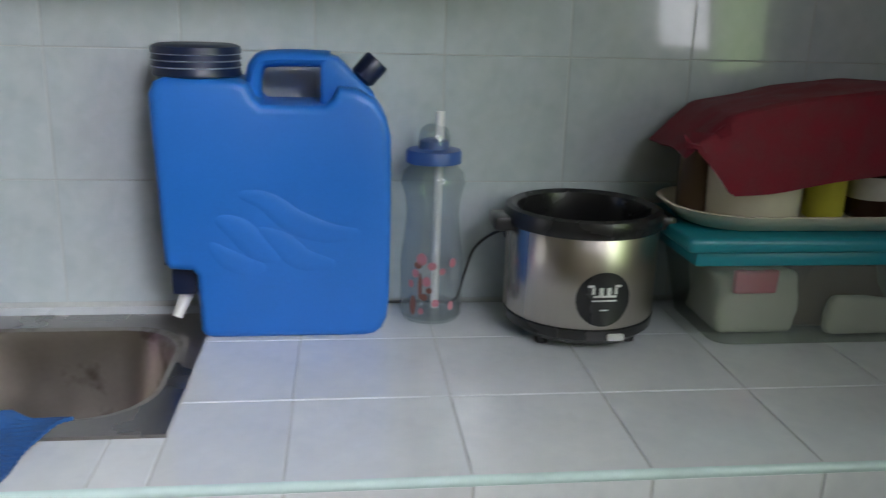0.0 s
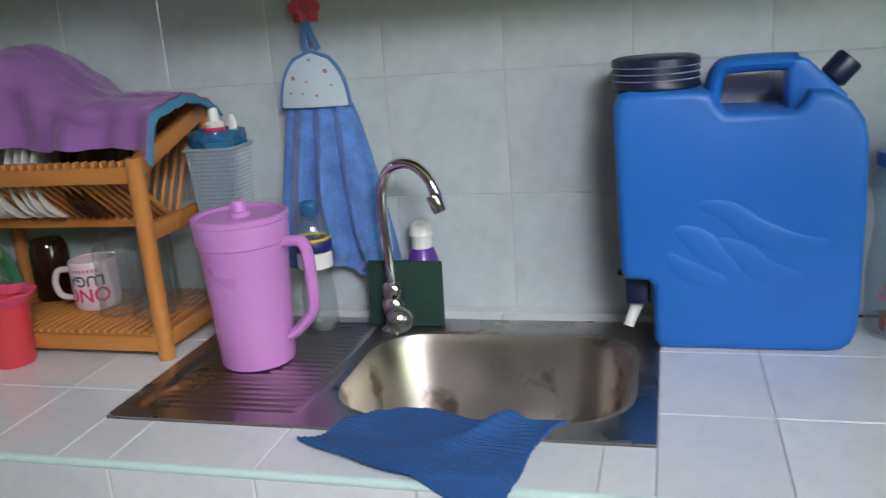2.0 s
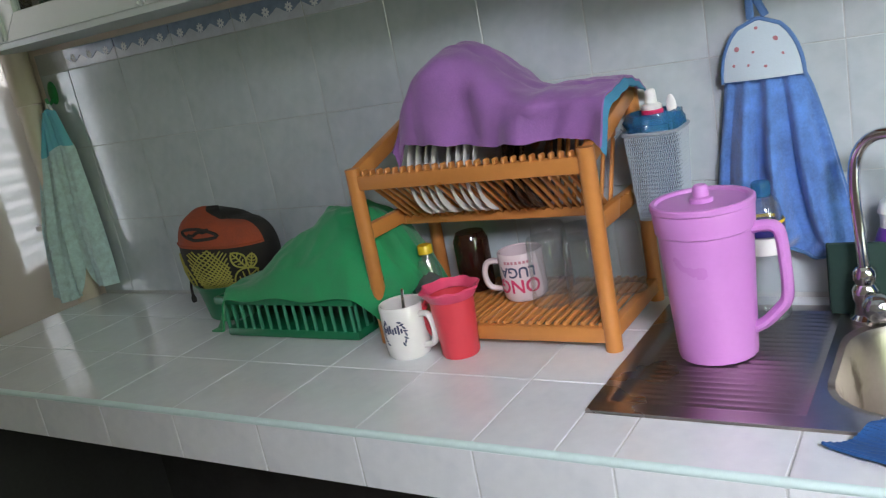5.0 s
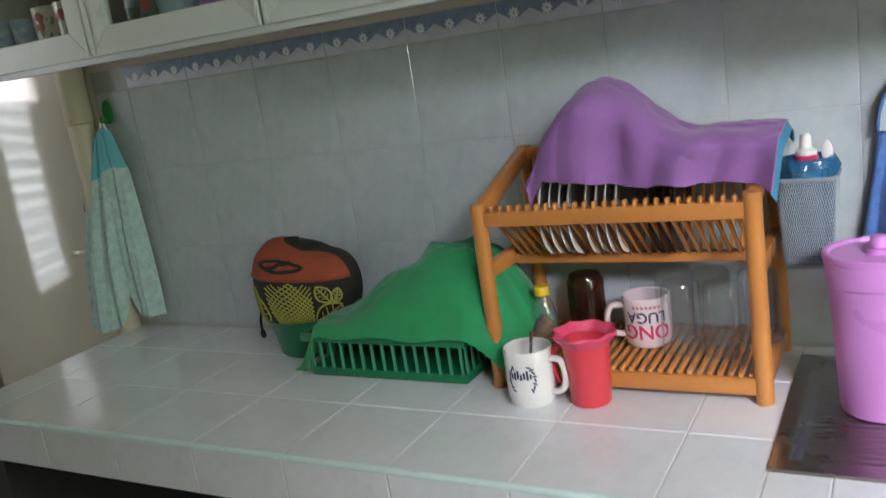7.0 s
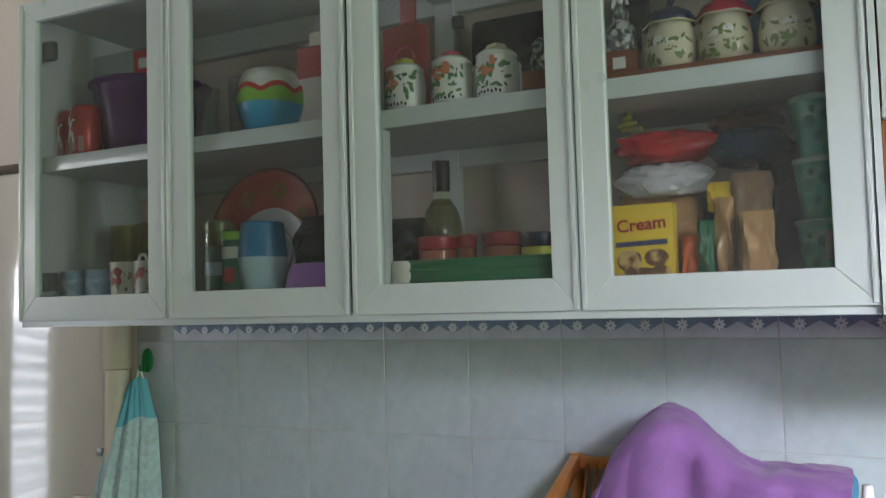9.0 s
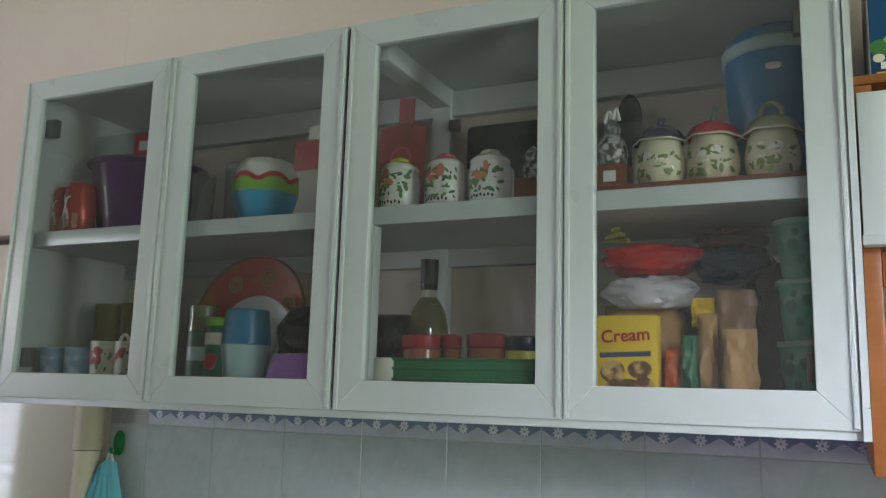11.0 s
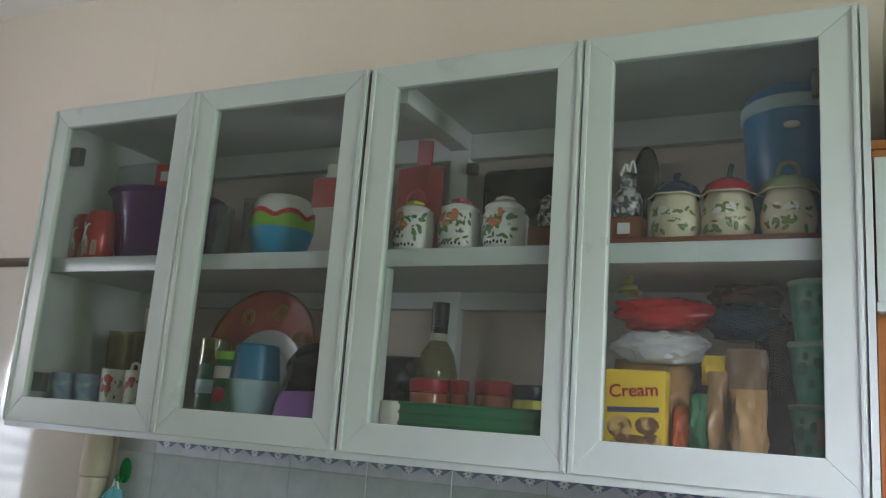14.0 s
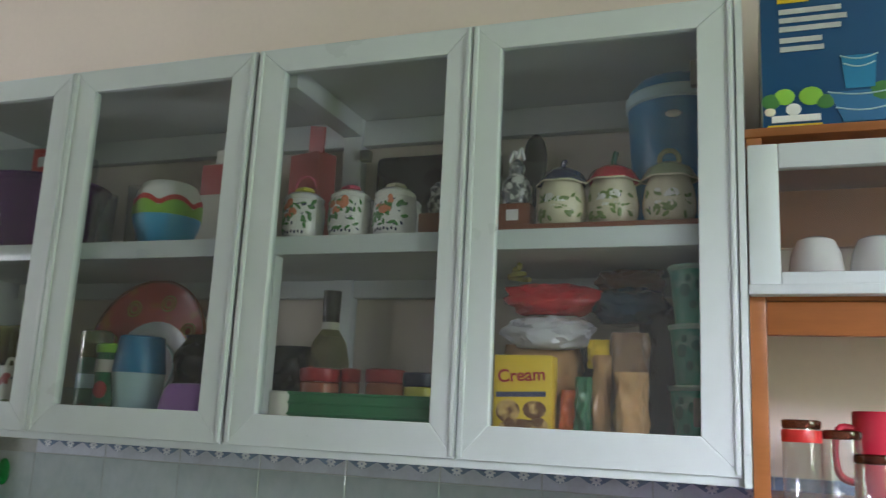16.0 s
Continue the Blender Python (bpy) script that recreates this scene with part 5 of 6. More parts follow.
leaf_mark(0.868, 0.32, 0.26, 0.095, 0.6)
leaf_mark(0.852, 0.49, 0.16, 0.055, 2.2)
leaf_mark(0.895, 0.47, 0.12, 0.042, 1.3)
leaf_mark(0.655, 0.34, 0.26, 0.085, 1.2)
leaf_mark(0.645, 0.48, 0.14, 0.050, 2.0)
part("tassel", new_tube(curve_points([(-0.112, -0.03, 0.045), (-0.118, -0.035, 0.01), (-0.112, -0.04, -0.025)], 10), [0.003] * 8 + [0.006, 0.006, 0.004], seg=6), BLACK_WOVEN, pouch)

# ---- pale towel on the green hook ----
gh = thing("green_hook", -0.856, W, 1.440, "green plastic adhesive hook on the tiles", "hook")
bm = bmesh.new()
bmesh.ops.create_uvsphere(bm, u_segments=16, v_segments=10, radius=1, matrix=pose(0, -0.004, 0.01) @ Matrix.Diagonal((0.018, 0.006, 0.030, 1)))
part("plate", bm, GREEN_HOOK, gh)
part("prong", new_tube(curve_points([(0, -0.008, -0.004), (0, -0.020, -0.016), (0, -0.027, -0.010), (0, -0.027, 0.0)], 8), 0.004, seg=8), GREEN_HOOK, gh)


def pale(u, v):
    w0, w1 = -0.020 - 0.034 * min(1, v / 0.22) - 0.095 * v, 0.018 + 0.026 * min(1, v / 0.22) + 0.018 * v
    x = w0 + (w1 - w0) * u
    gap = math.exp(-((u - 0.62) / 0.06) ** 2) * max(0, v - 0.35)
    z = 1.418 - 0.485 * v + 0.10 * gap - 0.012 * math.sin(u * 6) + 0.035 * v * max(0, u - 0.55)
    fold = math.cos(2 * math.pi * 3.1 * u + 1.0 + 0.8 * math.sin(3 * v)) + 0.4 * math.cos(2 * math.pi * 7.3 * u + 2 * v)
    return (x, -0.022 - 0.055 * min(1, v * 1.6) * (1 - u) - 0.018 * math.sin(math.pi * u) ** 0.5 - 0.011 * fold * (0.3 + 0.7 * v) + 0.040 * gap, z)


pt = thing("tea_towel", -0.860, W, -0.015, "pale aqua tea towel hanging on a green hook", "towel")
part("terry", sheet(lambda u, v: pale(u, 0.19 + 0.81 * v), 70, 50, 0.003), AQUA_TOWEL, pt)
part("gathered_top", sheet(lambda u, v: tuple(Vector(pale(u, 0.20 * v)) + Vector((0, -0.002, 0))), 60, 14, 0.003), AQUA_TOP, pt, "brighter aqua gathered top")
part("loop", new_tube(curve_points([(-0.012, -0.024, 1.415), (-0.004, -0.026, 1.442), (0.004, -0.026, 1.442), (0.012, -0.024, 1.415)], 12), 0.003, seg=6), WHITE_PL, pt, "white hanging loop")

# ---- glazed wall cabinet ----
cab = thing("wall_cabinet", 0, 0, 0, "white aluminium wall cabinet with four glazed doors, fully stocked", "cabinet")
DXS = [-0.885, -0.467, -0.054, 0.350, 0.752]
CZ0, CZ1, CF = 1.557, 2.245, 1.153
FLOORZ, SHELFZ = 1.588, 1.907
CR = 0.760
part("floor_board", new_box(DXS[0], CR, CF + 0.020, 1.490, 1.562, FLOORZ), ALU_IN, cab)
part("front_lip", new_box(DXS[0], CR, CF + 0.006, CF + 0.020, 1.545, 1.590, 0.002), ALU, cab)
part("top_board", new_box(DXS[0], CR, CF + 0.020, 1.490, 2.222, 2.238), ALU_IN, cab)
part("side", new_box(DXS[0], DXS[0] + 0.016, CF + 0.020, 1.490, FLOORZ, 2.222), ALU_IN, cab)
part("side", new_box(CR - 0.0075, CR + 0.002, CF - 0.0055, 1.490, FLOORZ, 2.236), ALU, cab)
part("bottom_skirt", new_box(CR - 0.0075, CR + 0.002, CF - 0.0055, 1.490, 1.545, FLOORZ - 0.001), ALU, cab)
part("shelf", new_box(DXS[0] + 0.017, CR - 0.017, CF + 0.030, 1.470, 1.880, SHELFZ - 0.002), ALU_IN, cab)
part("shelf_edge", new_box(DXS[0] + 0.017, CR - 0.017, CF + 0.022, CF + 0.031, 1.876, SHELFZ + 0.001, 0.002), ALU, cab)
for z in (2.165, 1.845, 1.590):
    part("back_rail", new_box(DXS[0] + 0.017, CR - 0.017, 1.466, 1.489, z, z + 0.055, 0.002), ALU_IN, cab)
part("back_strut", new_box(-0.030, 0.012, 1.458, 1.488, FLOORZ, 2.222, 0.002), ALU_IN, cab)
part("roof_rib", new_box(-0.030, 0.012, CF + 0.030, 1.457, 2.182, 2.221, 0.002), ALU_IN, cab)
part("bracket", new_box(0.014, 0.036, 1.444, 1.464, 2.126, 2.150, 0.003), HINGE, cab)
part("post", new_box(-0.022, 0.004, CF + 0.022, CF + 0.048, FLOORZ, 1.876, 0.002), ALU_IN, cab)
STILES = [(0.049, 0.049), (0.053, 0.049), (0.054, 0.043), (0.048, 0.053)]   # left and right, door by door
RAIL_LOW, RAIL_TOP = 0.051, 0.044
for i in range(4):
    a, b = DXS[i] + (0.0032 if i == 2 else 0.0006), DXS[i + 1] - (0.0032 if i == 1 else 0.0006)
    pa, pb, lo, hi = a + STILES[i][0], b - STILES[i][1], CZ0 + RAIL_LOW, CZ1 - RAIL_TOP
    door = part("door", prism([(a, CZ0), (b, CZ0), (pb, lo), (pa, lo)], CF, CF + 0.019, 0.0012, 1), ALU, cab, "white framed glass door")
    part("top_bar", prism([(a, CZ1), (b, CZ1), (pb, hi), (pa, hi)], CF, CF + 0.019, 0.0012, 1), ALU, door)
    part("side_bar", prism([(a, CZ0), (a, CZ1), (pa, hi), (pa, lo)], CF, CF + 0.019, 0.0012, 1), ALU, door)
    part("side_bar", prism([(b, CZ0), (b, CZ1), (pb, hi), (pb, lo)], CF, CF + 0.019, 0.0012, 1), ALU, door)
    for x in (a + 0.006, b - 0.006):
        part("edge_bead", new_box(x - 0.004, x + 0.004, CF - 0.004, CF + 0.001, CZ0 + 0.004, CZ1 - 0.004, 0.0015), ALU, door)
    pane = part("pane", new_box(pa - 0.004, pb + 0.004, CF + 0.008, CF + 0.012, lo - 0.004, hi + 0.004), PANE, door, "clear glass pane", False)
    pane.visible_shadow = False
    if i in (0, 3):
        hx = pa + 0.003 if i == 0 else pb - 0.003
        for z in (1.64, 2.14):
            part("hinge", new_box(hx - 0.008, hx + 0.022 if i == 0 else hx + 0.008, CF + 0.020, CF + 0.038, z - 0.02, z + 0.02, 0.002), HINGE, door)
part("seam", new_box(DXS[2] - 0.0028, DXS[2] + 0.0028, CF + 0.006, CF + 0.018, CZ0 + 0.004, CZ1 - 0.004), SEAM, cab)

# ---- inside the cabinet ----
def round_thing(name, x, y, z, prof, material, label, category, seg=32, pname="body", group=""):
    t = thing(name, x, y, z, label, category, group=group)
    part(pname, turned(prof, seg=seg), material, t)
    return t


def cyl(r, h, r2=None, lip=0.002):
    r2 = r if r2 is None else r2
    return [(0, 0), (r - lip, 0), (r, lip), (r2, h - lip), (r2 - lip, h), (0, h)]


def open_cup(r, h, r2, w=0.002):
    return [(0, 0.002), (r - 0.002, 0), (r, 0.002), (r2, h), (r2 - w, h), (r - w, 0.006), (0, 0.006)]


FADED_RED = mat("faded_red_carton", (0.42, 0.085, 0.075), 0.5, var=0.1)
LID_RED = mat("dark_red_lid", (0.36, 0.02, 0.025), 0.35)
DEEP_BAG = mat("dark_teal_bag_film", (0.008, 0.040, 0.065), 0.2, bump=0.5, scale=45, grain=70)
BLOSSOM = mat("painted_orange", (0.60, 0.20, 0.10), 0.3)
CAN_PRINT = mat("faded_pink_print", (0.48, 0.26, 0.22), 0.4)
RED_CAN = mat("red_can_paint", (0.50, 0.05, 0.04), 0.3, 0.2, var=0.1)
PURPLE_BOWL = thin_glass("purple_plastic", (0.42, 0.22, 0.50), 1.4, 0.1, 0.5, (0.20, 0.06, 0.28))
SKY = mat("sky_blue_plastic", (0.03, 0.35, 0.64), 0.35)
LIME = mat("lime_plastic", (0.25, 0.52, 0.05), 0.35)
RED_P = mat("red_plastic", (0.55, 0.035, 0.03), 0.35)
OLIVE = thin_glass("olive_glass", (0.70, 0.66, 0.34), 1.5, 0.06, 0.24, (0.34, 0.31, 0.10))
BLUE_CUP = mat("marbled_blue_cup", (0.28, 0.40, 0.56), 0.3, var=0.1, second=(0.50, 0.60, 0.70), mask_scale=40, mask_at=0.55)
GREEN_TIN = mat("green_tin", (0.015, 0.12, 0.05), 0.4, second=(0.25, 0.04, 0.03), mask_scale=18, mask_at=0.6)
DEEP_BLUE = mat("deep_blue_plastic", (0.02, 0.21, 0.42), 0.35)
PALE_BLUE = mat("pale_blue_plastic", (0.46, 0.64, 0.68), 0.35)
VIOLET = mat("violet_plastic", (0.36, 0.15, 0.48), 0.38)
BLACK_BAG = mat("black_bag_film", (0.014, 0.015, 0.018), 0.2, bump=1.0, scale=50, grain=70)
TRAY_RED = mat("red_patterned_tray", (0.50, 0.07, 0.03), 0.35, var=0.2, scale=25, second=(0.42, 0.16, 0.02), mask_scale=24, mask_at=0.60)
PALE_CER = mat("pale_cream_ceramic", (0.74, 0.71, 0.62), 0.2, var=0.05, coat=0.3)
CREAM_CER = mat("cream_ceramic", (0.72, 0.66, 0.49), 0.2, var=0.08, coat=0.3)
LEAFY = mat("painted_green", (0.06, 0.20, 0.05), 0.3)
PETAL = mat("painted_red", (0.52, 0.08, 0.03), 0.3)
MOSS = mat("painted_moss_green", (0.16, 0.24, 0.06), 0.3)
SAGE = mat("sage_glaze", (0.28, 0.34, 0.20), 0.25, coat=0.3)
NAVY_GL = mat("navy_glaze", (0.03, 0.035, 0.09), 0.2, coat=0.3)
CRIMSON = mat("crimson_glaze", (0.48, 0.025, 0.05), 0.2, coat=0.3)
BOTTLE_GL = thin_glass("wine_glass_green", (0.62, 0.60, 0.38), 1.5, 0.04, 0.25, (0.25, 0.23, 0.12))
FOREST = mat("forest_green_plastic", (0.012, 0.17, 0.06), 0.35)
YEL_BOX = mat("yellow_carton", (0.72, 0.50, 0.02), 0.45, var=0.06)
FOOD = mat("printed_food", (0.14, 0.06, 0.02), 0.5, var=0.35, scale=60, second=(0.55, 0.36, 0.12), mask_scale=50, mask_at=0.52)
TAN = mat("tan_packet", (0.46, 0.27, 0.11), 0.22, var=0.25, scale=45, grain=60, bump=0.9, coat=0.6)
TAN_DARK = mat("dull_brown_packet", (0.24, 0.15, 0.08), 0.3, var=0.25, scale=45, grain=60, bump=0.9, coat=0.3)
MINT = mat("mint_paper_cup", (0.05, 0.34, 0.26), 0.4, second=(0.16, 0.42, 0.34), mask_scale=30, mask_at=0.58)
MINT_DARK = mat("deep_mint_print", (0.03, 0.20, 0.16), 0.4)
MINT_RIM = mat("pale_mint_rim", (0.30, 0.52, 0.44), 0.4)
COOLER = mat("cooler_blue", (0.006, 0.19, 0.42), 0.35)
RED_BAG = mat("red_bag_film", (0.50, 0.02, 0.025), 0.2, var=0.2, bump=0.4, scale=45, grain=70)
GREY_BAG = mat("grey_bag_film", (0.50, 0.51, 0.52), 0.22, var=0.15, bump=0.3, scale=45, grain=70)
BLUE_BOX = mat("blue_carton", (0.008, 0.075, 0.20), 0.4, var=0.06)
ORANGE_P = mat("orange_packet", (0.62, 0.12, 0.02), 0.4)
SPICE = mat("red_spice_in_glass", (0.34, 0.10, 0.05), 0.12, var=0.3, scale=50)
CHECKED = mat("grey_checked_glaze", (0.06, 0.07, 0.08), 0.3, second=(0.58, 0.58, 0.56), mask_scale=85, mask_at=0.52)
STEMS = mat("brown_stand", (0.22, 0.07, 0.03), 0.4)

# upper shelf, first door
for x, y in ((-0.846, 1.262), (-0.780, 1.238)):
    t = round_thing("drink_can", x, y, SHELFZ, [(0, 0.003), (0.024, 0.003), (0.026, 0), (0.0325, 0.009), (0.033, 0.104), (0.027, 0.116), (0.025, 0.113), (0, 0.112)], RED_CAN, "red aluminium drink can with pale swirl", "can", group="drink cans")
    part("swirl", new_tube(curve_points([(0.0335 * math.cos(a), 0.0335 * math.sin(a), z) for a, z in ((radians(205 + 14 * k), 0.02 + 0.014 * k + 0.008 * math.sin(k * 2.2)) for k in range(6))], 24), 0.0024, seg=5), WHITE_PL, t)
    part("swirl", new_tube(curve_points([(0.0335 * math.cos(a), 0.0335 * math.sin(a), z) for a, z in ((radians(225 + 9 * k), 0.092 - 0.011 * k - 0.010 * math.sin(k * 2.6)) for k in range(6))], 24), 0.0020, seg=5), WHITE_PL, t)
    for a in (214, 246, 268, 300):
        part("pale_print", moved(new_box(-0.006, 0.006, -0.0006, 0.0006, 0.010 + 0.0002 * (a % 40), 0.028 + 0.0009 * (a % 31)), pose(0.0331 * math.cos(radians(a)), 0.0331 * math.sin(radians(a)), 0.0, 0, 0, a + 90)), CAN_PRINT, t)
round_thing("purple_bowl", -0.695, 1.345, SHELFZ, [(0, 0.003), (0.092, 0), (0.098, 0.004), (0.112, 0.090), (0.124, 0.158), (0.134, 0.166), (0.133, 0.170), (0.121, 0.165), (0.109, 0.090), (0.094, 0.008), (0, 0.008)], PURPLE_BOWL, "translucent purple plastic basin", "basin")
t = thing("clear_box", -0.715, 1.345, SHELFZ + 0.1705, "clear plastic box with red label stacked on the bowl", "box")
part("tub", new_box(-0.10, 0.10, -0.06, 0.06, 0, 0.075, 0.008), CLEAR, t)
part("label", new_box(0.030, 0.090, -0.0625, -0.0605, 0.008, 0.066), RED_P, t)
part("label_mark", new_box(0.046, 0.074, -0.0632, -0.0627, 0.026, 0.048), WHITE_PL, t)
# second door
for x, y, h, r in ((-0.492, 1.30, 0.13, 0.026), (-0.440, 1.34, 0.155, 0.024), (-0.40, 1.37, 0.15, 0.026)):
    round_thing("tall_glass", x, y, SHELFZ, open_cup(r * 0.85, h, r), TUMBLER, "clear tall drinking glass on the shelf", "glass", group="tall glasses")
t = round_thing("stacked_bowl", -0.300, 1.262, SHELFZ, [(0, 0.0), (0.035, 0.0), (0.056, 0.020), (0.069, 0.055), (0.072, 0.080), (0.068, 0.080), (0.034, 0.006), (0, 0.006)], SKY, "sky blue bowl nested with lime red and white bowls", "bowl", pname="blue_bowl")
t.matrix_world = t.matrix_world @ Matrix.Diagonal((0.90, 0.90, 0.88, 1))
for pname, mm, base, up, r in (("lime_bowl", LIME, 0.070, 0.094, 0.0728), ("red_bowl", RED_P, 0.090, 0.106, 0.0715)):
    part(pname, sheet(lambda u, v, b_=base, t_=up, r_=r: (r_ * math.cos(2 * math.pi * u), r_ * math.sin(2 * math.pi * u), b_ + (t_ - b_ + 0.016 * abs(math.sin(3 * (2 * math.pi * u) + 0.4)) - 0.008) * v), 72, 3, 0.0015), mm, t)
part("white_bowl", turned([(0.066, 0.080), (0.069, 0.100), (0.066, 0.125), (0.056, 0.145), (0.048, 0.149), (0, 0.150)], seg=40), WHITE_PL, t)
t = thing("white_box", -0.262, 1.40, SHELFZ, "white carton at the back of the shelf", "carton")
part("carton", new_box(-0.05, 0.05, -0.035, 0.035, 0, 0.140, 0.002), PAPER, t)
t = thing("red_box", -0.262, 1.40, SHELFZ + 0.1405, "faded red carton stacked on a white carton", "carton")
part("carton", new_box(-0.050, 0.048, -0.03, 0.03, 0, 0.066, 0.002), FADED_RED, t)
t = thing("white_box", -0.250, 1.40, SHELFZ + 0.207, "small white carton on top of the stack", "carton")
part("carton", new_box(-0.030, 0.045, -0.03, 0.03, 0, 0.030, 0.002), PAPER, t)
t = thing("red_box", -0.062, 1.41, SHELFZ, "tall red folded carton standing at the back", "carton", rz=-18)
part("carton", new_box(-0.055, 0.030, -0.025, 0.025, 0, 0.225, 0.002), FADED_RED, t)
part("flap", moved(new_box(-0.022, 0.022, -0.0015, 0.0015, 0, 0.052), pose(0.018, -0.022, 0.222, 12, 14, 0)), RED_P, t)


def painted(t, r, z0, z1, seed, leaf=LEAFY, petal=PETAL, n=9):
    """Flower and leaf strokes painted on the front of a jar."""
    rnd = random.Random(seed)
    for mm, count in ((leaf, n), (petal, 7), (INK, 12 if leaf is LEAFY else 4)):
        bm = bmesh.new()
        for k in range(count):
            a, z = radians(rnd.uniform(215, 325)), rnd.uniform(z0, z1)
            if mm is petal:
                a, z = radians(rnd.uniform(240, 285)), rnd.uniform((z0 + z1) / 2, z1)
            s = (0.0085 if mm is petal else 0.0078 if mm is leaf else 0.0042) * rnd.uniform(0.7, 1.2)
            bmesh.ops.create_uvsphere(bm, u_segments=8, v_segments=5, radius=1, matrix=pose(r * math.cos(a), r * math.sin(a), z, 0, 0, math.degrees(a) + 90) @ pose(0, 0, 0, 0, rnd.uniform(0, 180), 0) @ Matrix.Diagonal((s, 0.0008, s * (0.8 if mm is petal else 0.45), 1)))
        part("painted_strokes", bm, mm, t)


jar_prof = [(0, 0), (0.033, 0), (0.036, 0.004), (0.0395, 0.022), (0.041, 0.050), (0.0395, 0.074), (0.037, 0.083), (0.0385, 0.086), (0.0385, 0.089), (0.034, 0.090)]
jar_lid = [(0.035, 0.089), (0.036, 0.092), (0.030, 0.098), (0.016, 0.101), (0.004, 0.102), (0, 0.102)]
for k, (x, kn) in enumerate(((0.022, YELLOWGREEN), (0.113, PINK_BAG), (0.198, CREAM_CER))):
    t = round_thing("ceramic_jar", x, 1.226, SHELFZ, jar_prof, CERAMIC, "white ceramic jar painted with flowers and leaves", "jar", 40, "pot", "painted jars")
    t.matrix_world = t.matrix_world @ Matrix.Diagonal((0.92, 0.92, 0.88, 1))
    l_ = part("lid", turned(jar_lid, seg=36), CERAMIC, t)
    part("lid_knob", turned([(0.008, 0.101), (0.018, 0.104), (0.016, 0.110), (0.008, 0.114), (0, 0.115)], seg=20, wave=lambda a, i: 1 + 0.12 * math.cos(5 * a)), kn, l_)
    painted(t, 0.0405, 0.018, 0.076, 11 + k, LEAFY, BLOSSOM, 30)
    bm = bmesh.new()
    for i in range(7):
        q = radians(232 + 11 * i)
        bmesh.ops.create_uvsphere(bm, u_segments=6, v_segments=4, radius=1, matrix=pose(0.0385 * math.cos(q), 0.0385 * math.sin(q), 0.014 + 0.002 * (i % 2), 0, 0, math.degrees(q) + 90) @ Matrix.Diagonal((0.0026, 0.0008, 0.0036, 1)))
    part("blue_marks", bm, NAVY_GL, t)
    if k == 0:
        part("hoop", new_tube([(0.022 * math.cos(a), 0, 0.112 + 0.026 * math.sin(a)) for a in (math.pi * i / 12 for i in range(13))], 0.002, seg=6), PINK_BAG, l_)
for k in range(2):
    round_thing("ceramic_jar", 0.085 + 0.080 * k, 1.325, SHELFZ, jar_prof + jar_lid, CERAMIC, "white ceramic jar standing in the second row", "jar", 28, "pot", "painted jars")
t = thing("small_stand", 0.270, 1.24, SHELFZ, "small brown stand with a pale figurine", "ornament")
part("stand", new_box(-0.028, 0.028, -0.018, 0.018, 0, 0.045, 0.003), STEMS, t)
part("figure", turned([(0, 0.045), (0.014, 0.046), (0.018, 0.062), (0.012, 0.078), (0.014, 0.090), (0.006, 0.100), (0, 0.104)], seg=16), CHECKED, t)
t = thing("frying_pan", 0.190, 1.445, SHELFZ + 0.085, "black non-stick pan at the back of the shelf", "pan")
part("pan", new_box(-0.13, 0.13, -0.018, 0.018, -0.083, 0.135, 0.014, 3), BLACK_PL, t)
# fourth door
t = thing("chef_ornament", 0.404, 1.250, SHELFZ + 0.0165, "grey checked rooster ornament on a brown block", "ornament")
part("block", new_box(-0.030, 0.030, -0.020, 0.020, 0, 0.042, 0.004), STEMS, t)
part("bird", turned([(0, 0.042), (0.020, 0.043), (0.026, 0.062), (0.022, 0.082), (0.012, 0.094), (0.014, 0.106), (0.007, 0.118), (0, 0.124)], seg=18), CHECKED, t)
part("comb", new_tube(curve_points([(-0.012, -0.004, 0.116), (-0.004, -0.006, 0.134), (0.002, -0.006, 0.122), (0.008, -0.006, 0.138), (0.013, -0.004, 0.118)], 16), 0.003, seg=6), WHITE_PL, t, "white crest")
part("mark", new_box(-0.010, 0.010, -0.0215, -0.0205, 0.012, 0.030), WHITE_PL, t)
t = thing("paddle_spoon", 0.418, 1.315, SHELFZ, "black ladle standing upright behind the ornament", "ladle")
bm = bmesh.new()
bmesh.ops.create_uvsphere(bm, u_segments=16, v_segments=10, radius=1, matrix=pose(0, 0, 0.155) @ Matrix.Diagonal((0.022, 0.006, 0.048, 1)))
part("head", bm, BLACK_PL, t)
part("stem", new_tube([(0, 0, 0), (0, 0, 0.12)], 0.004, seg=8), BLACK_PL, t)
rk = thing("jar_stand", 0.505, 1.250, SHELFZ, "low brown wooden stand under the petal lid jars", "stand")
part("board", new_box(-0.145, 0.205, -0.046, 0.046, 0.004, 0.016, 0.002), STEMS, rk)
for x in (-0.13, 0.19):
    part("foot", new_box(x - 0.008, x + 0.008, -0.042, 0.042, 0, 0.0045), STEMS, rk)
hj = [(0, 0), (0.032, 0), (0.038, 0.004), (0.0435, 0.020), (0.0440, 0.034), (0.040, 0.058), (0.033, 0.076)]
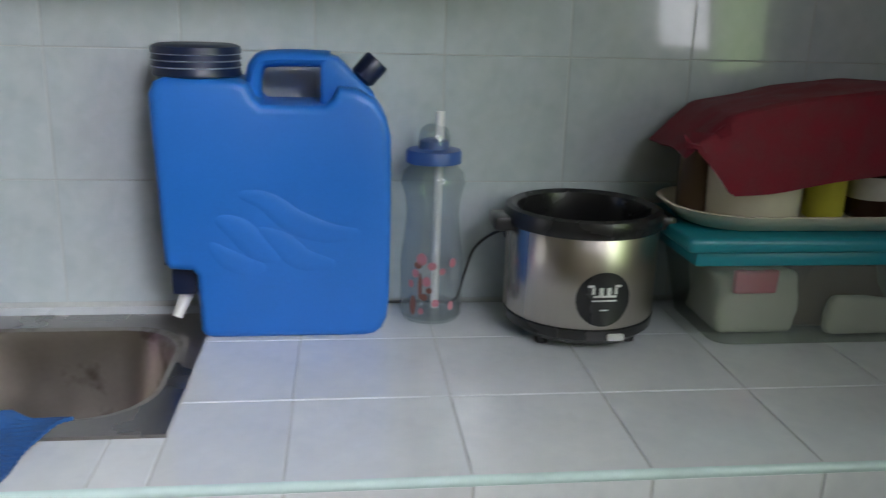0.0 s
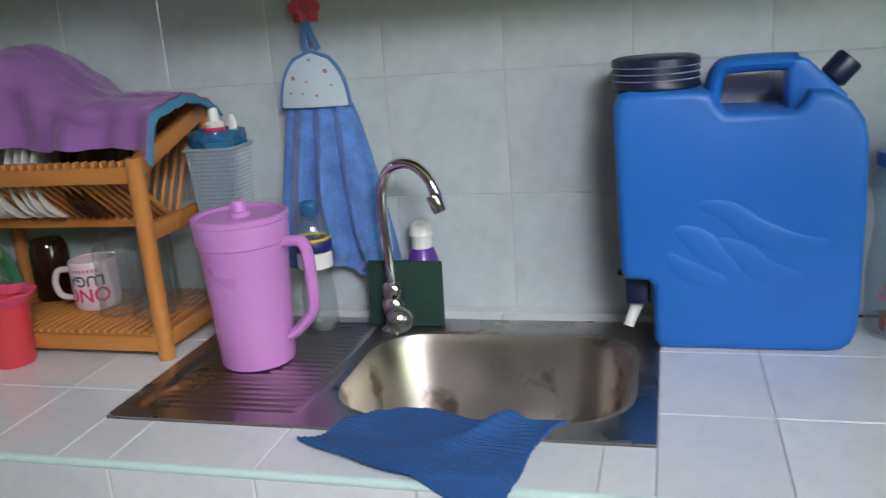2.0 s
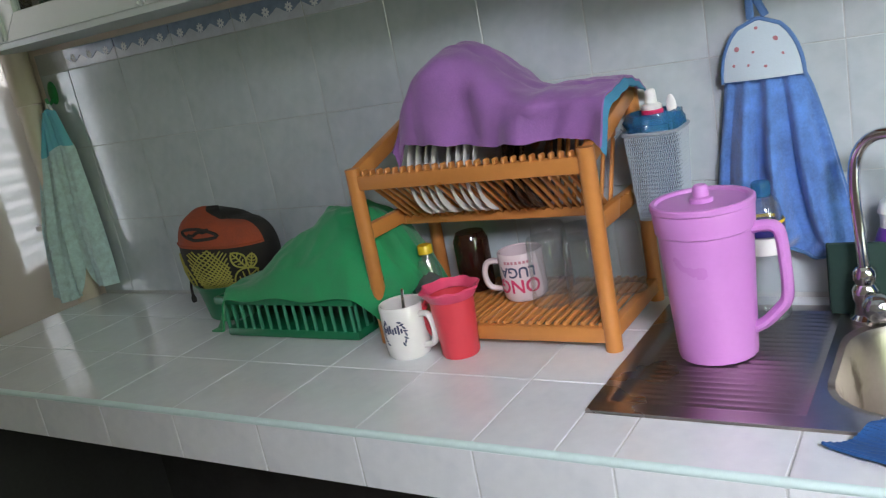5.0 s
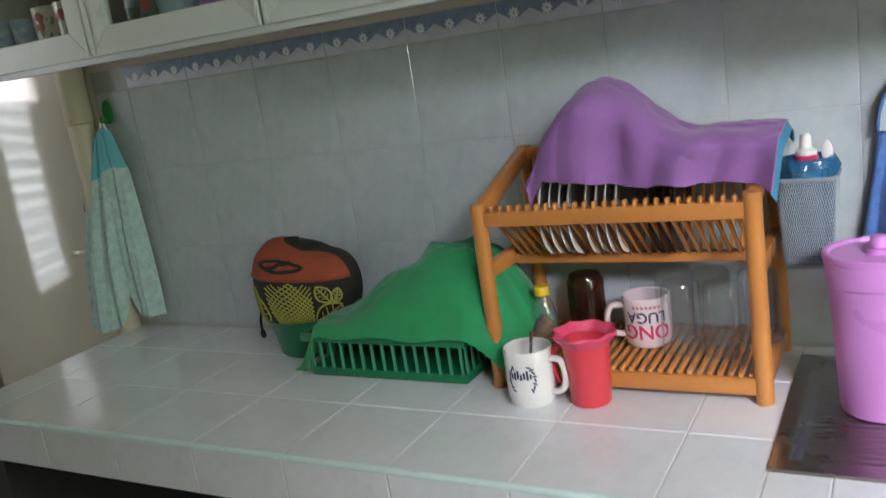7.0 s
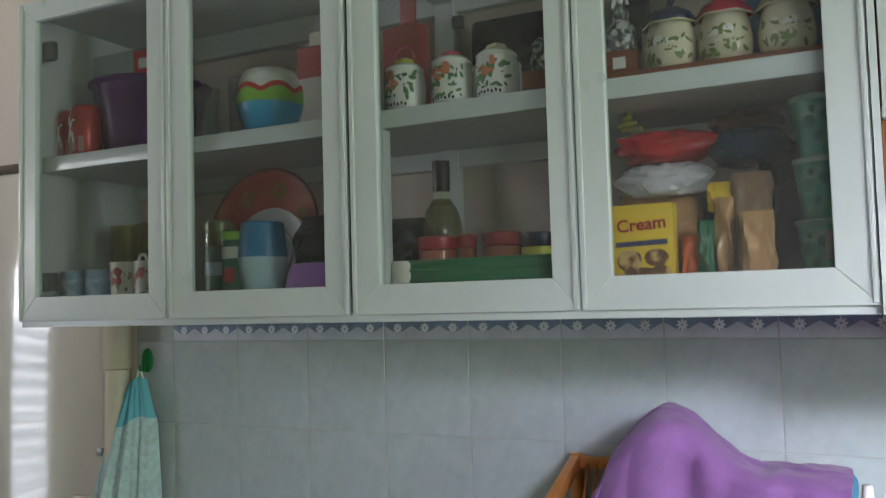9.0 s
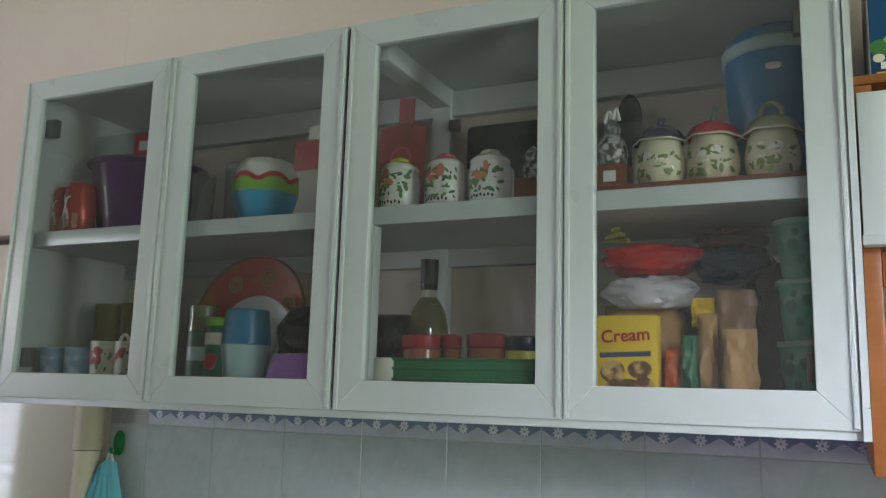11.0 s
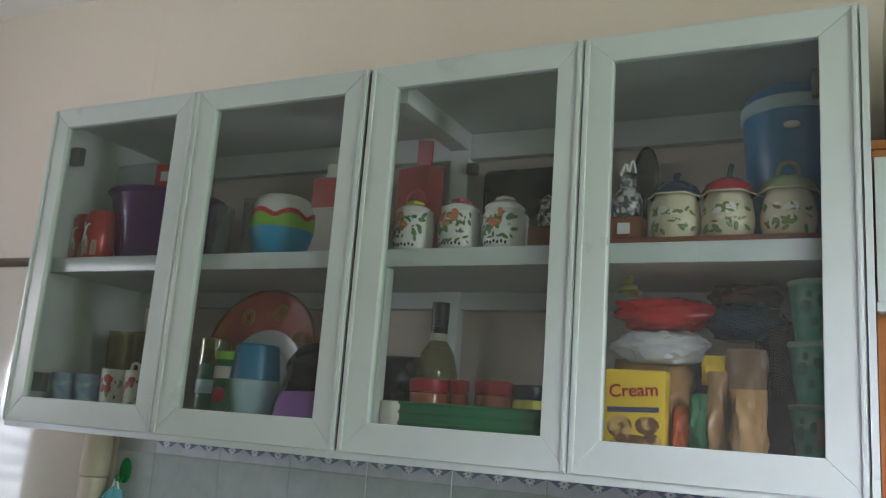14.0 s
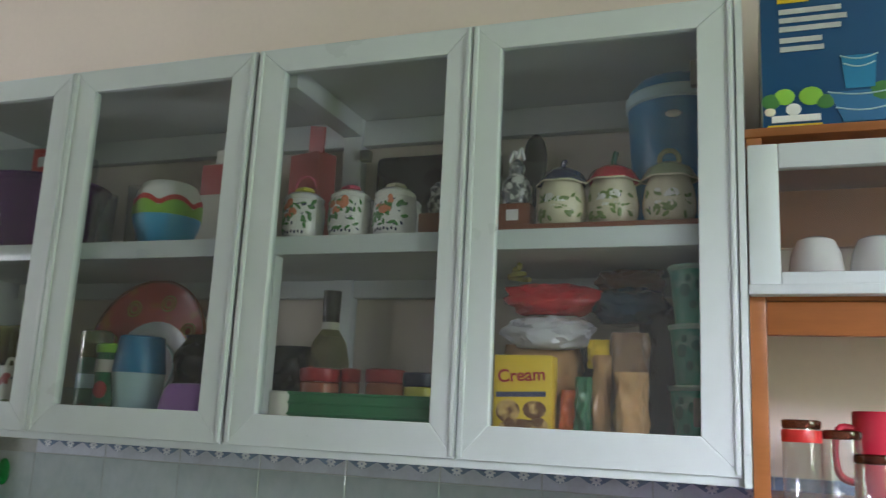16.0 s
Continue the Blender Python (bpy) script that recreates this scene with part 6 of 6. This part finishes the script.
for k, (x, gl) in enumerate(((0.482, NAVY_GL), (0.563, CRIMSON), (0.650, SAGE))):
    t = round_thing("cookie_jar", x, 1.246, SHELFZ + 0.0165, hj, CREAM_CER, ("cream ceramic jar with navy petal lid", "cream ceramic jar with crimson petal lid", "cream ceramic jar with sage lid and ring")[k], "jar", 40, "pot", "petal lid jars")
    l_ = part("lid", turned([(0.042, 0.070), (0.0435, 0.074), (0.036, 0.088), (0.020, 0.097), (0, 0.100)], seg=48, wave=lambda a, i: 1 + (0.06 * math.cos(6 * a) if i < 2 else 0)), gl, t)
    if k == 2:
        part("ring", new_tube([(0.016 * math.cos(a), 0, 0.104 + 0.016 * math.sin(a)) for a in (2 * math.pi * i / 20 for i in range(20))], 0.0042, seg=8, closed=True), SAGE, l_)
    else:
        part("stalk", new_tube(curve_points([(0, 0, 0.097), (0.002, 0, 0.110), (0.006, 0, 0.122 if k else 0.108)], 6), 0.005, seg=8), mat("green_stalk", (0.03, 0.16, 0.10), 0.3) if k else gl, l_)
    part("petal_edge", new_tube([(0.0437 * (1 + 0.06 * math.cos(6 * a)) * math.cos(a), 0.0437 * (1 + 0.06 * math.cos(6 * a)) * math.sin(a), 0.0705) for a in (2 * math.pi * i / 60 for i in range(60))], 0.0016, seg=5, closed=True), CREAM_CER, l_)
    t.matrix_world = t.matrix_world @ Matrix.Diagonal((0.93, 0.93, 1.0, 1))
    painted(t, 0.0430, 0.008, 0.046, 31 + k, MOSS, WHITE_PL, 26)
t = thing("drinks_cooler", 0.655, 1.375, SHELFZ, "blue insulated drinks cooler jug with pale rim band", "cooler jug")
part("jug", turned([(0, 0), (0.066, 0), (0.070, 0.005), (0.086, 0.246), (0.083, 0.250)], seg=44), COOLER, t)
part("band", turned([(0.086, 0.244), (0.0895, 0.247), (0.0895, 0.264), (0.086, 0.268)], seg=44), PALE_BLUE, t)
part("lid", turned([(0.086, 0.266), (0.084, 0.276), (0.07, 0.292), (0, 0.298)], seg=44), COOLER, t)
bm = bmesh.new()
bmesh.ops.create_uvsphere(bm, u_segments=16, v_segments=8, radius=1, matrix=pose(-0.002, -0.0845, 0.214) @ Matrix.Diagonal((0.013, 0.003, 0.0065, 1)))
part("badge", bm, WHITE_PL, t)

# lower shelf, first door
for x in (-0.812, -0.742):
    round_thing("small_cup", x, 1.242, FLOORZ, open_cup(0.029, 0.075, 0.034), BLUE_CUP, "small marbled blue cup", "cup", group="blue cups")
for k, x in enumerate((-0.655, -0.588)):
    t = round_thing("small_mug", x, 1.235, FLOORZ, open_cup(0.033, 0.088, 0.036, 0.003), PALE_CER, "small cream mug painted with flowers", "mug", group="cream mugs")
    part("handle", new_tube([(0.006 + 0.011 * math.cos(a), 0.036, 0.094 + 0.012 * math.sin(a)) for a in (2 * math.pi * i / 16 for i in range(16))], 0.0035, seg=8, closed=True), PALE_CER, t)
    painted(t, 0.035, 0.02, 0.07, 51 + k, SAGE, FADED_RED, 5)
for x in (-0.765, -0.69):
    round_thing("olive_glass", x, 1.345, FLOORZ, open_cup(0.036, 0.178, 0.040), OLIVE, "olive tinted drinking glass behind the cups", "glass", group="olive glasses")
# second door
t = round_thing("green_tin", -0.432, 1.262, FLOORZ, cyl(0.029, 0.16), GREEN_TIN, "green printed spray tin", "tin")
part("cap", turned([(0.0285, 0.158), (0.0298, 0.112), (0.0302, 0.110), (0.0302, 0.159), (0.026, 0.163), (0, 0.163)], seg=28), OLIVE, t, "smoky olive cap")
part("print", turned([(0.0294, 0.052), (0.0297, 0.053), (0.0297, 0.078), (0.0294, 0.079)], seg=28), PALE_BLUE, t)
t = round_thing("green_tin", -0.362, 1.240, FLOORZ, cyl(0.029, 0.128), GREEN_TIN, "green printed canister with lime lid", "canister")
t.matrix_world = t.matrix_world @ Matrix.Diagonal((1.18, 1.18, 1, 1))
part("lid", turned([(0.030, 0.118), (0.031, 0.120), (0.031, 0.132), (0.028, 0.135), (0, 0.135)], seg=28), LIME, t)
bm = bmesh.new()
bmesh.ops.create_uvsphere(bm, u_segments=14, v_segments=8, radius=1, matrix=pose(0, -0.0285, 0.050) @ Matrix.Diagonal((0.013, 0.003, 0.016, 1)))
part("print", bm, LID_RED, t)
part("print", turned([(0.0294, 0.082), (0.0296, 0.083), (0.0296, 0.104), (0.0294, 0.105)], seg=28), PAPER, t)
t = round_thing("plastic_cup", -0.310, 1.245, FLOORZ, [(0, 0.002), (0.034, 0), (0.038, 0.004), (0.048, 0.082), (0.046, 0.083)], PALE_BLUE, "pale blue plastic cup with a blue cup upside down on it", "cup")
part("upper_cup", turned([(0.0475, 0.083), (0.048, 0.086), (0.041, 0.148), (0.038, 0.151), (0, 0.151)], seg=36), DEEP_BLUE, t, "deep blue cup")
t = thing("food_container", -0.178, 1.248, FLOORZ, "violet plastic food container standing upside down", "food container")
part("lid", new_box(-0.060, 0.060, -0.050, 0.050, 0, 0.016, 0.006, 3), VIOLET, t)
part("tub", moved(turned([(0.058, 0.014), (0.056, 0.030), (0.050, 0.056), (0.042, 0.066), (0, 0.069)], seg=40, wave=lambda a, i: 1 / (math.cos(a) ** 6 + math.sin(a) ** 6) ** (1 / 6)), Matrix.Diagonal((1, 0.84, 1, 1))), VIOLET, t)
packet("black_bag", -0.222, 1.335, FLOORZ, 0.13, 0.10, 0.165, BLACK_BAG, "crumpled black plastic bag", "bag", seed=13)
t = thing("round_tray", -0.440, 1.405, FLOORZ, "round red patterned tray leaning on the back", "tray")
tm = pose(0, 0.02, 0.147, 80, 0, 0) @ Matrix.Diagonal((0.95, 0.95, 1, 1))
part("disc", moved(turned([(0, 0), (0.13, 0), (0.148, 0.010), (0.152, 0.012), (0.150, 0.015), (0.13, 0.005), (0, 0.005)], seg=56), tm), TRAY_RED, t)
part("rim", moved(new_tube([(0.151 * math.cos(a), 0.151 * math.sin(a), 0.013) for a in (2 * math.pi * i / 56 for i in range(56))], 0.004, seg=6, closed=True), tm), STEMS, t)
for k in range(7):
    a = radians(20 + 52 * k)
    for r in (0.018, 0.010):
        part("ring_print", moved(new_tube([(0.105 * math.cos(a) + r * math.cos(b), 0.105 * math.sin(a) + r * math.sin(b), 0.006) for b in (2 * math.pi * i / 20 for i in range(20))], 0.0018, seg=4, closed=True), tm), YELLOW_WOVEN, t)
t = thing("glass_plate", -0.395, 1.365, FLOORZ, "frosted glass plate leaning on the red tray", "plate")
part("plate", moved(turned([(0, 0), (0.07, 0), (0.104, 0.010), (0.107, 0.014), (0.068, 0.004), (0, 0.004)], seg=44), pose(0, 0.02, 0.098, 80, 0, 0) @ Matrix.Diagonal((0.92, 0.92, 1, 1))), GREY_BAG, t)
part("foot_ring", moved(new_tube([(0.062 * math.cos(b), 0.062 * math.sin(b), 0.006) for b in (2 * math.pi * i / 30 for i in range(30))], 0.003, seg=5, closed=True), pose(0, 0.02, 0.098, 80, 0, 0) @ Matrix.Diagonal((0.92, 0.92, 1, 1))), PALE_BLUE, t)
# third door
t = round_thing("wine_bottle", 0.040, 1.325, FLOORZ, [(0, 0.005), (0.034, 0), (0.037, 0.006), (0.037, 0.125), (0.030, 0.160), (0.015, 0.185), (0.013, 0.20), (0.013, 0.235)], BOTTLE_GL, "pale green glass bottle with black capsule", "bottle")
t.matrix_world = t.matrix_world @ Matrix.Diagonal((1.02, 1.02, 0.96, 1))
part("capsule", turned([(0.0145, 0.196), (0.0155, 0.20), (0.0165, 0.245), (0.0165, 0.258), (0, 0.259)], seg=20), BLACK_PL, t)
part("label", turned([(0.0374, 0.030), (0.0376, 0.031), (0.0376, 0.088), (0.0374, 0.089)], seg=28), PAPER, t)
part("label_band", turned([(0.0377, 0.036), (0.0379, 0.037), (0.0379, 0.052), (0.0377, 0.053)], seg=28), LID_RED, t)
bm = bmesh.new()
bmesh.ops.create_uvsphere(bm, u_segments=12, v_segments=8, radius=1, matrix=pose(-0.014, -0.0350, 0.104) @ Matrix.Diagonal((0.010, 0.003, 0.010, 1)))
part("label_mark", bm, STEMS, t)
part("neck_band", turned([(0.0152, 0.172), (0.0165, 0.173), (0.0150, 0.198), (0.0140, 0.199)], seg=20), PAPER, t)
tb = thing("green_tray", 0.165, 1.262, FLOORZ, "green plastic tray holding lidded jars", "tray")
bm = bmesh.new()
box(bm, -0.128, 0.128, -0.055, 0.075, 0, 0.020, 0.004)
part("base", bm, FOREST, tb)
for a in ((-0.136, 0.136, -0.064, -0.054), (-0.136, 0.136, 0.074, 0.084), (-0.136, -0.126, -0.054, 0.074), (0.126, 0.136, -0.054, 0.074)):
    part("wall", new_box(*a, 0.008, 0.060, 0.004), FOREST, tb)
for z in (0.022, 0.040, 0.055):
    part("ridge", new_box(-0.138, 0.138, -0.067, -0.0635, z, z + 0.005, 0.001), FOREST, tb)
for x, y, r, h, lidm, lab in ((0.060, 1.262, 0.034, 0.058, LID_RED, "small clear jar with red lid"), (0.112, 1.275, 0.016, 0.060, LID_RED, "tiny clear jar with red lid"), (0.180, 1.270, 0.033, 0.060, LID_RED, "small clear jar with red lid"), (0.242, 1.275, 0.028, 0.056, NAVY, "small yellow jar with dark lid")):
    t = round_thing("spice_jar", x, y, FLOORZ + 0.0205, cyl(r, h), SPICE if lidm is LID_RED else YELLOWGREEN, lab, "jar", 28, "glass", "spice jars")
    part("lid", turned([(r, h + 0.001), (r + 0.0015, h + 0.003), (r + 0.0015, h + 0.022), (r - 0.002, h + 0.024), (0, h + 0.024)], seg=28), lidm, t)
round_thing("white_jar", 0.020, 1.205, FLOORZ, cyl(0.020, 0.060), PAPER, "tiny white jar by the green tray", "jar")
packet("black_bag", -0.045, 1.32, FLOORZ, 0.11, 0.10, 0.145, BLACK_BAG, "crumpled black plastic bag", "bag", seed=21)
t = thing("grey_bag", 0.285, 1.31, FLOORZ, "knotted pale plastic bag beside the tray", "bag")
bm = bmesh.new()
bmesh.ops.create_icosphere(bm, subdivisions=3, radius=1)
for v in bm.verts:
    v.co *= 1 + 0.35 * noise.noise(v.co * 2.2)
part("film", moved(bm, pose(0, 0, 0.052) @ Matrix.Diagonal((0.035, 0.04, 0.045, 1))), GREY_BAG, t)
# fourth door
t = thing("cream_carton", 0.435, 1.238, FLOORZ, "yellow cream powder carton with red lettering", "carton")
part("carton", new_box(-0.050, 0.042, -0.016, 0.022, 0, 0.130, 0.001), YEL_BOX, t)
lettering("print", "Cream", 0.0275, LID_RED, t, pose(-0.005, -0.0168, 0.090, 90, -4, 0), "red lettering")
part("ribbon", moved(new_box(-0.043, 0.036, -0.0175, -0.0165, 0.066, 0.074), pose(0, 0, 0, 0, -2, 0)), INK, t)
for cx, cz, rx_, rz_ in ((-0.026, 0.044, 0.020, 0.018), (0.016, 0.047, 0.019, 0.014), (-0.006, 0.018, 0.036, 0.015), (0.022, 0.024, 0.016, 0.012)):
    bm = bmesh.new()
    bmesh.ops.create_uvsphere(bm, u_segments=18, v_segments=6, radius=1, matrix=pose(cx, -0.0163, cz) @ Matrix.Diagonal((rx_, 0.0012, rz_, 1)))
    part("dish_picture", bm, FOOD, t)
packet("carton_bag", 0.440, 1.32, FLOORZ, 0.13, 0.09, 0.155, TAN, "tan packet behind the cream carton", seed=2)
for x, sx, sz, mm, lab, sd in ((0.500, 0.030, 0.080, ORANGE_P, "slim orange snack packet", 4), (0.522, 0.026, 0.100, GREEN_TIN, "slim green snack packet", 6), (0.548, 0.036, 0.135, TAN, "tan snack packet with yellow top", 7), (0.588, 0.056, 0.170, TAN_DARK, "dull brown snack packet", 10), (0.597, 0.050, 0.108, TAN, "glossy tan snack packet", 9)):
    packet("snack_packet", x, 1.225 if sd == 9 else 1.245 + 0.014 * (sd % 3), FLOORZ, sx, 0.045, sz, mm, lab, seed=sd, group="snack packets", waist=0.16 if mm is TAN else 0.0)
packet("snack_packet", 0.544, 1.27, FLOORZ + 0.115, 0.040, 0.03, 0.045, YEL_BOX, "yellow folded packet top", seed=17)


def bundle(name, x, y, z, sx, sy, sz, material, label, seed):
    t = thing(name, x, y, z, label, "bag")
    bm = bmesh.new()
    bmesh.ops.create_icosphere(bm, subdivisions=4, radius=1)
    for v in bm.verts:
        d = v.co.normalized()
        e = Vector((d.x * 2.6, d.y * 2, d.z * 1.5))
        ridge = 0.42 - abs(noise.noise(e * 1.7 + Vector((0, seed, 0))))
        fine_ = 0.40 - abs(noise.noise(e * 4.1 + Vector((seed, seed, 0))))
        v.co = d * (0.92 + 0.22 * noise.noise(d * 2.0 + Vector((seed, 0, 0))) + 0.26 * ridge * (0.5 + abs(d.z)) + 0.07 * fine_)
        v.co.z += 0.35 * abs(d.x) ** 1.5
        v.co.z = max(v.co.z, -0.75 + 0.2 * d.x * d.x)
    part("film", moved(bm, pose(0, 0, sz * 0.75) @ Matrix.Diagonal((sx, sy, sz, 1))), material, t)
    return t


for z in (0, 0.082):
    t = thing("stacked_box", 0.50, 1.415, FLOORZ + z, "dark carton stacked behind the packets", "carton", group="dark cartons")
    part("carton", new_box(-0.12, 0.14, -0.045, 0.045, 0, 0.080, 0.002), BLACK_WOVEN, t)
bundle("grey_bag", 0.450, 1.295, FLOORZ + 0.145, 0.078, 0.045, 0.030, GREY_BAG, "pale crumpled plastic bag on the cartons", 3)
bundle("red_bag", 0.455, 1.315, FLOORZ + 0.202, 0.084, 0.050, 0.030, RED_BAG, "red crumpled plastic bag on the cartons", 8)
bundle("blue_bag", 0.575, 1.335, FLOORZ + 0.190, 0.066, 0.050, 0.034, DEEP_BAG, "dark blue crumpled bag on the cartons", 5)
bundle("brown_bag", 0.575, 1.385, FLOORZ + 0.245, 0.060, 0.050, 0.026, STEMS, "brown crumpled bag on the cartons", 6)
packet("black_bag", 0.632, 1.365, FLOORZ, 0.075, 0.07, 0.225, BLACK_BAG, "dark plastic bag behind the paper cups", "bag", seed=33)
t = thing("yellow_tie", 0.398, 1.30, FLOORZ + 0.258, "coiled yellow tie on the red bag", "tie")
part("coil", new_tube([((0.020 - 0.001 * k) * math.cos(k * 0.7), 0.010 * math.sin(k * 0.7), 0.004 + 0.0011 * k) for k in range(24)], 0.0048, seg=5), YELLOW_WOVEN, t)
pcup = finish("cup", turned([(0, 0.002), (0.030, 0), (0.032, 0.002), (0.041, 0.088), (0.043, 0.090), (0.040, 0.090), (0, 0.086)], seg=32), MINT)
for k in range(3):
    t = new("paper_cup", pcup)
    tagged(t, "mint green printed paper cup in a stack", "paper cup", "stacked paper cups")
    t.matrix_world = pose(0.688, 1.272, FLOORZ + k * 0.0905)
    part("rim", turned([(0.0405, 0.084), (0.0428, 0.086), (0.0438, 0.090), (0.0425, 0.092), (0.0395, 0.091)], seg=32), MINT_RIM, t, "paler rolled rim")
    bm = bmesh.new()
    for a, z, r in ((228, 0.052, 0.009), (246, 0.030, 0.006), (262, 0.060, 0.007), (236, 0.070, 0.005)):
        q = radians(a + 9 * k)
        d = 0.0325 + 0.0092 * z / 0.09
        bmesh.ops.create_uvsphere(bm, u_segments=8, v_segments=5, radius=1, matrix=pose(d * math.cos(q), d * math.sin(q), z, 0, 0, math.degrees(q) + 90) @ Matrix.Diagonal((r, 0.0008, r * 1.2, 1)))
    part("print", bm, MINT_DARK, t, "darker printed motif")

# ---- open wooden shelf with a glazed case ----
unit = thing("wall_shelf", 0.763, 0, 0, "orange varnished wooden wall shelf with white glazed case", "shelf")
UW, UF = 1.22, 1.172
part("side_post", new_box(0, 0.022, UF, 1.488, 1.500, 2.030, 0.002), WOOD_DARK, unit)
part("side_post", new_box(UW - 0.022, UW, UF, 1.488, 1.500, 2.030, 0.002), WOOD_DARK, unit)
part("bottom_board", new_box(0.0225, UW - 0.0225, UF + 0.002, 1.488, 1.500, 1.526, 0.002), WOOD_DARK, unit)
part("case_floor", new_box(0.0225, UW - 0.0225, UF + 0.004, 1.488, 1.795, 1.815, 0.002), WOOD_DARK, unit)
part("front_rail", new_box(0.0225, UW - 0.0225, UF + 0.003, UF + 0.02, 1.748, 1.7945, 0.002), WOOD_DARK, unit)
part("top_board", new_box(-0.004, UW, UF - 0.002, 1.488, 2.0305, 2.044, 0.002), WOOD_DARK, unit)
part("back_rail", new_box(0.0225, UW - 0.0225, 1.470, 1.487, 1.930, 2.030), WOOD_DARK, unit)
case = part("case_frame", new_box(0.002, 0.042, UF - 0.018, UF - 0.001, 1.800, 2.014, 0.002), ALU, unit, "white case frame")
part("frame_bar", new_box(0.0425, UW, UF - 0.018, UF - 0.001, 1.978, 2.014, 0.002), ALU, case)
part("frame_bar", new_box(0.0425, UW, UF - 0.018, UF - 0.001, 1.800, 1.832, 0.002), ALU, case)
part("frame_lip", new_box(0.0, UW, UF - 0.026, UF - 0.0185, 1.800, 1.814, 0.002), ALU, case)
pn = part("pane", new_box(0.0425, UW, UF - 0.011, UF - 0.008, 1.8325, 1.9775), PANE, case, "clear glass pane", False)
pn.visible_shadow = False
cupm = [(0.036, 0), (0.0385, 0.003), (0.0380, 0.036), (0.034, 0.062), (0.026, 0.080), (0.018, 0.084), (0, 0.085)]
for x in (0.856, 0.938, 1.020):
    t = round_thing("teacup", x, 1.262, 1.8155, cupm, CERAMIC, "white porcelain teacup upside down in the glazed case", "cup", 36, "cup", "teacups in the case")
    for k, mm in enumerate((VIOLET, SAGE, YELLOWGREEN)):
        bm = bmesh.new()
        a = radians(292 + 10 * k)
        bmesh.ops.create_uvsphere(bm, u_segments=8, v_segments=6, radius=1, matrix=pose(0.0375 * math.cos(a), 0.0375 * math.sin(a), 0.022 - 0.007 * k, 0, 0, math.degrees(a) + 90) @ Matrix.Diagonal((0.009, 0.0008, 0.006, 1)))
        part("flower_print", bm, mm, t)
for x, y, red in ((0.828, 1.255, True), (0.880, 1.262, False), (0.915, 1.222, False)):
    h = 0.106 if red else 0.094 if y > 1.25 else 0.064
    t = round_thing("faceted_glass", x, y, 1.5265, [(0, 0.003), (0.024, 0), (0.026, 0.004), (0.026, h - 0.012), (0.024, h)], TUMBLER, "clear faceted glass upside down on the shelf" if not red else "clear faceted glass with red band upside down", "glass", 12, "glass", "glasses on the shelf")
    part("base", turned([(0.0245, h - 0.008), (0.0265, h - 0.004), (0.0265, h + 0.003), (0.0240, h + 0.005), (0, h + 0.002)], seg=12), BROWN_GLASS, t, "thick smoky base")
    if red:
        part("band", turned([(0.0264, h - 0.026), (0.0268, h - 0.025), (0.0268, h - 0.010), (0.0264, h - 0.009)], seg=28), RED_P, t)
mug("red_mug", 0.940, 1.335, 1.5265, 0.040, 0.128, 190, CRIMSON, "glossy red mug on the wooden shelf")
bx = thing("appliance_box", 0.788, 1.205, 2.0445, "blue printed kitchen appliance carton on top of the shelf", "carton")
part("carton", new_box(0, 0.30, 0, 0.20, 0, 0.235, 0.0015), BLUE_BOX, bx)
part("side_print", new_box(-0.0016, -0.0004, 0.004, 0.196, 0.002, 0.232), PAPER, bx)
part("base_stripe", new_box(0.006, 0.080, -0.0022, -0.0004, 0.003, 0.013), YEL_BOX, bx)
part("badge", new_box(0.024, 0.068, -0.0022, -0.0004, 0.204, 0.226, 0.0005), YEL_BOX, bx)
for z, w in ((0.186, 0.085), (0.172, 0.092), (0.158, 0.084), (0.140, 0.058), (0.126, 0.060)):
    part("print_bar", new_box(0.026, 0.026 + w, -0.0020, -0.0004, z, z + 0.008), GREY_BAG, bx)
part("print_bar", new_box(0.012, 0.078, -0.0024, -0.0004, 0.017, 0.027), WHITE_PL, bx)
for x, z, r, mm in ((0.012, 0.050, 0.014, LEAFY), (0.030, 0.056, 0.015, LIME), (0.010, 0.034, 0.008, CREAM_PL), (0.066, 0.055, 0.017, LIME), (0.042, 0.036, 0.011, WHITE_PL), (0.085, 0.045, 0.013, LEAFY), (0.160, 0.055, 0.018, LEAFY)):
    bm = bmesh.new()
    bmesh.ops.create_uvsphere(bm, u_segments=14, v_segments=6, radius=1, matrix=pose(x, -0.001, z) @ Matrix.Diagonal((r, 0.0012, r * 0.85, 1)))
    part("vegetable_picture", bm, mm, bx)
part("jug_picture", prism([(0.112, 0.062), (0.150, 0.062), (0.154, 0.112), (0.108, 0.112)], -0.0018, -0.0004), DEEP_BLUE, bx)
part("bowl_picture", prism([(0.108, 0.012), (0.160, 0.012), (0.180, 0.058), (0.090, 0.058)], -0.0016, -0.0004), mat("mid_blue_print", (0.03, 0.15, 0.33), 0.4), bx)
for z, a, b in ((0.112, 0.106, 0.156), (0.100, 0.110, 0.152), (0.058, 0.088, 0.182), (0.034, 0.098, 0.172)):
    part("picture_line", new_tube([(a + (b - a) * k / 10, -0.0024, z - 0.006 * math.sin(math.pi * k / 10)) for k in range(11)], 0.0012, seg=4), PALE_BLUE, bx)

# ---- tiles, last ----
counter_tiles()
wall_tiles()
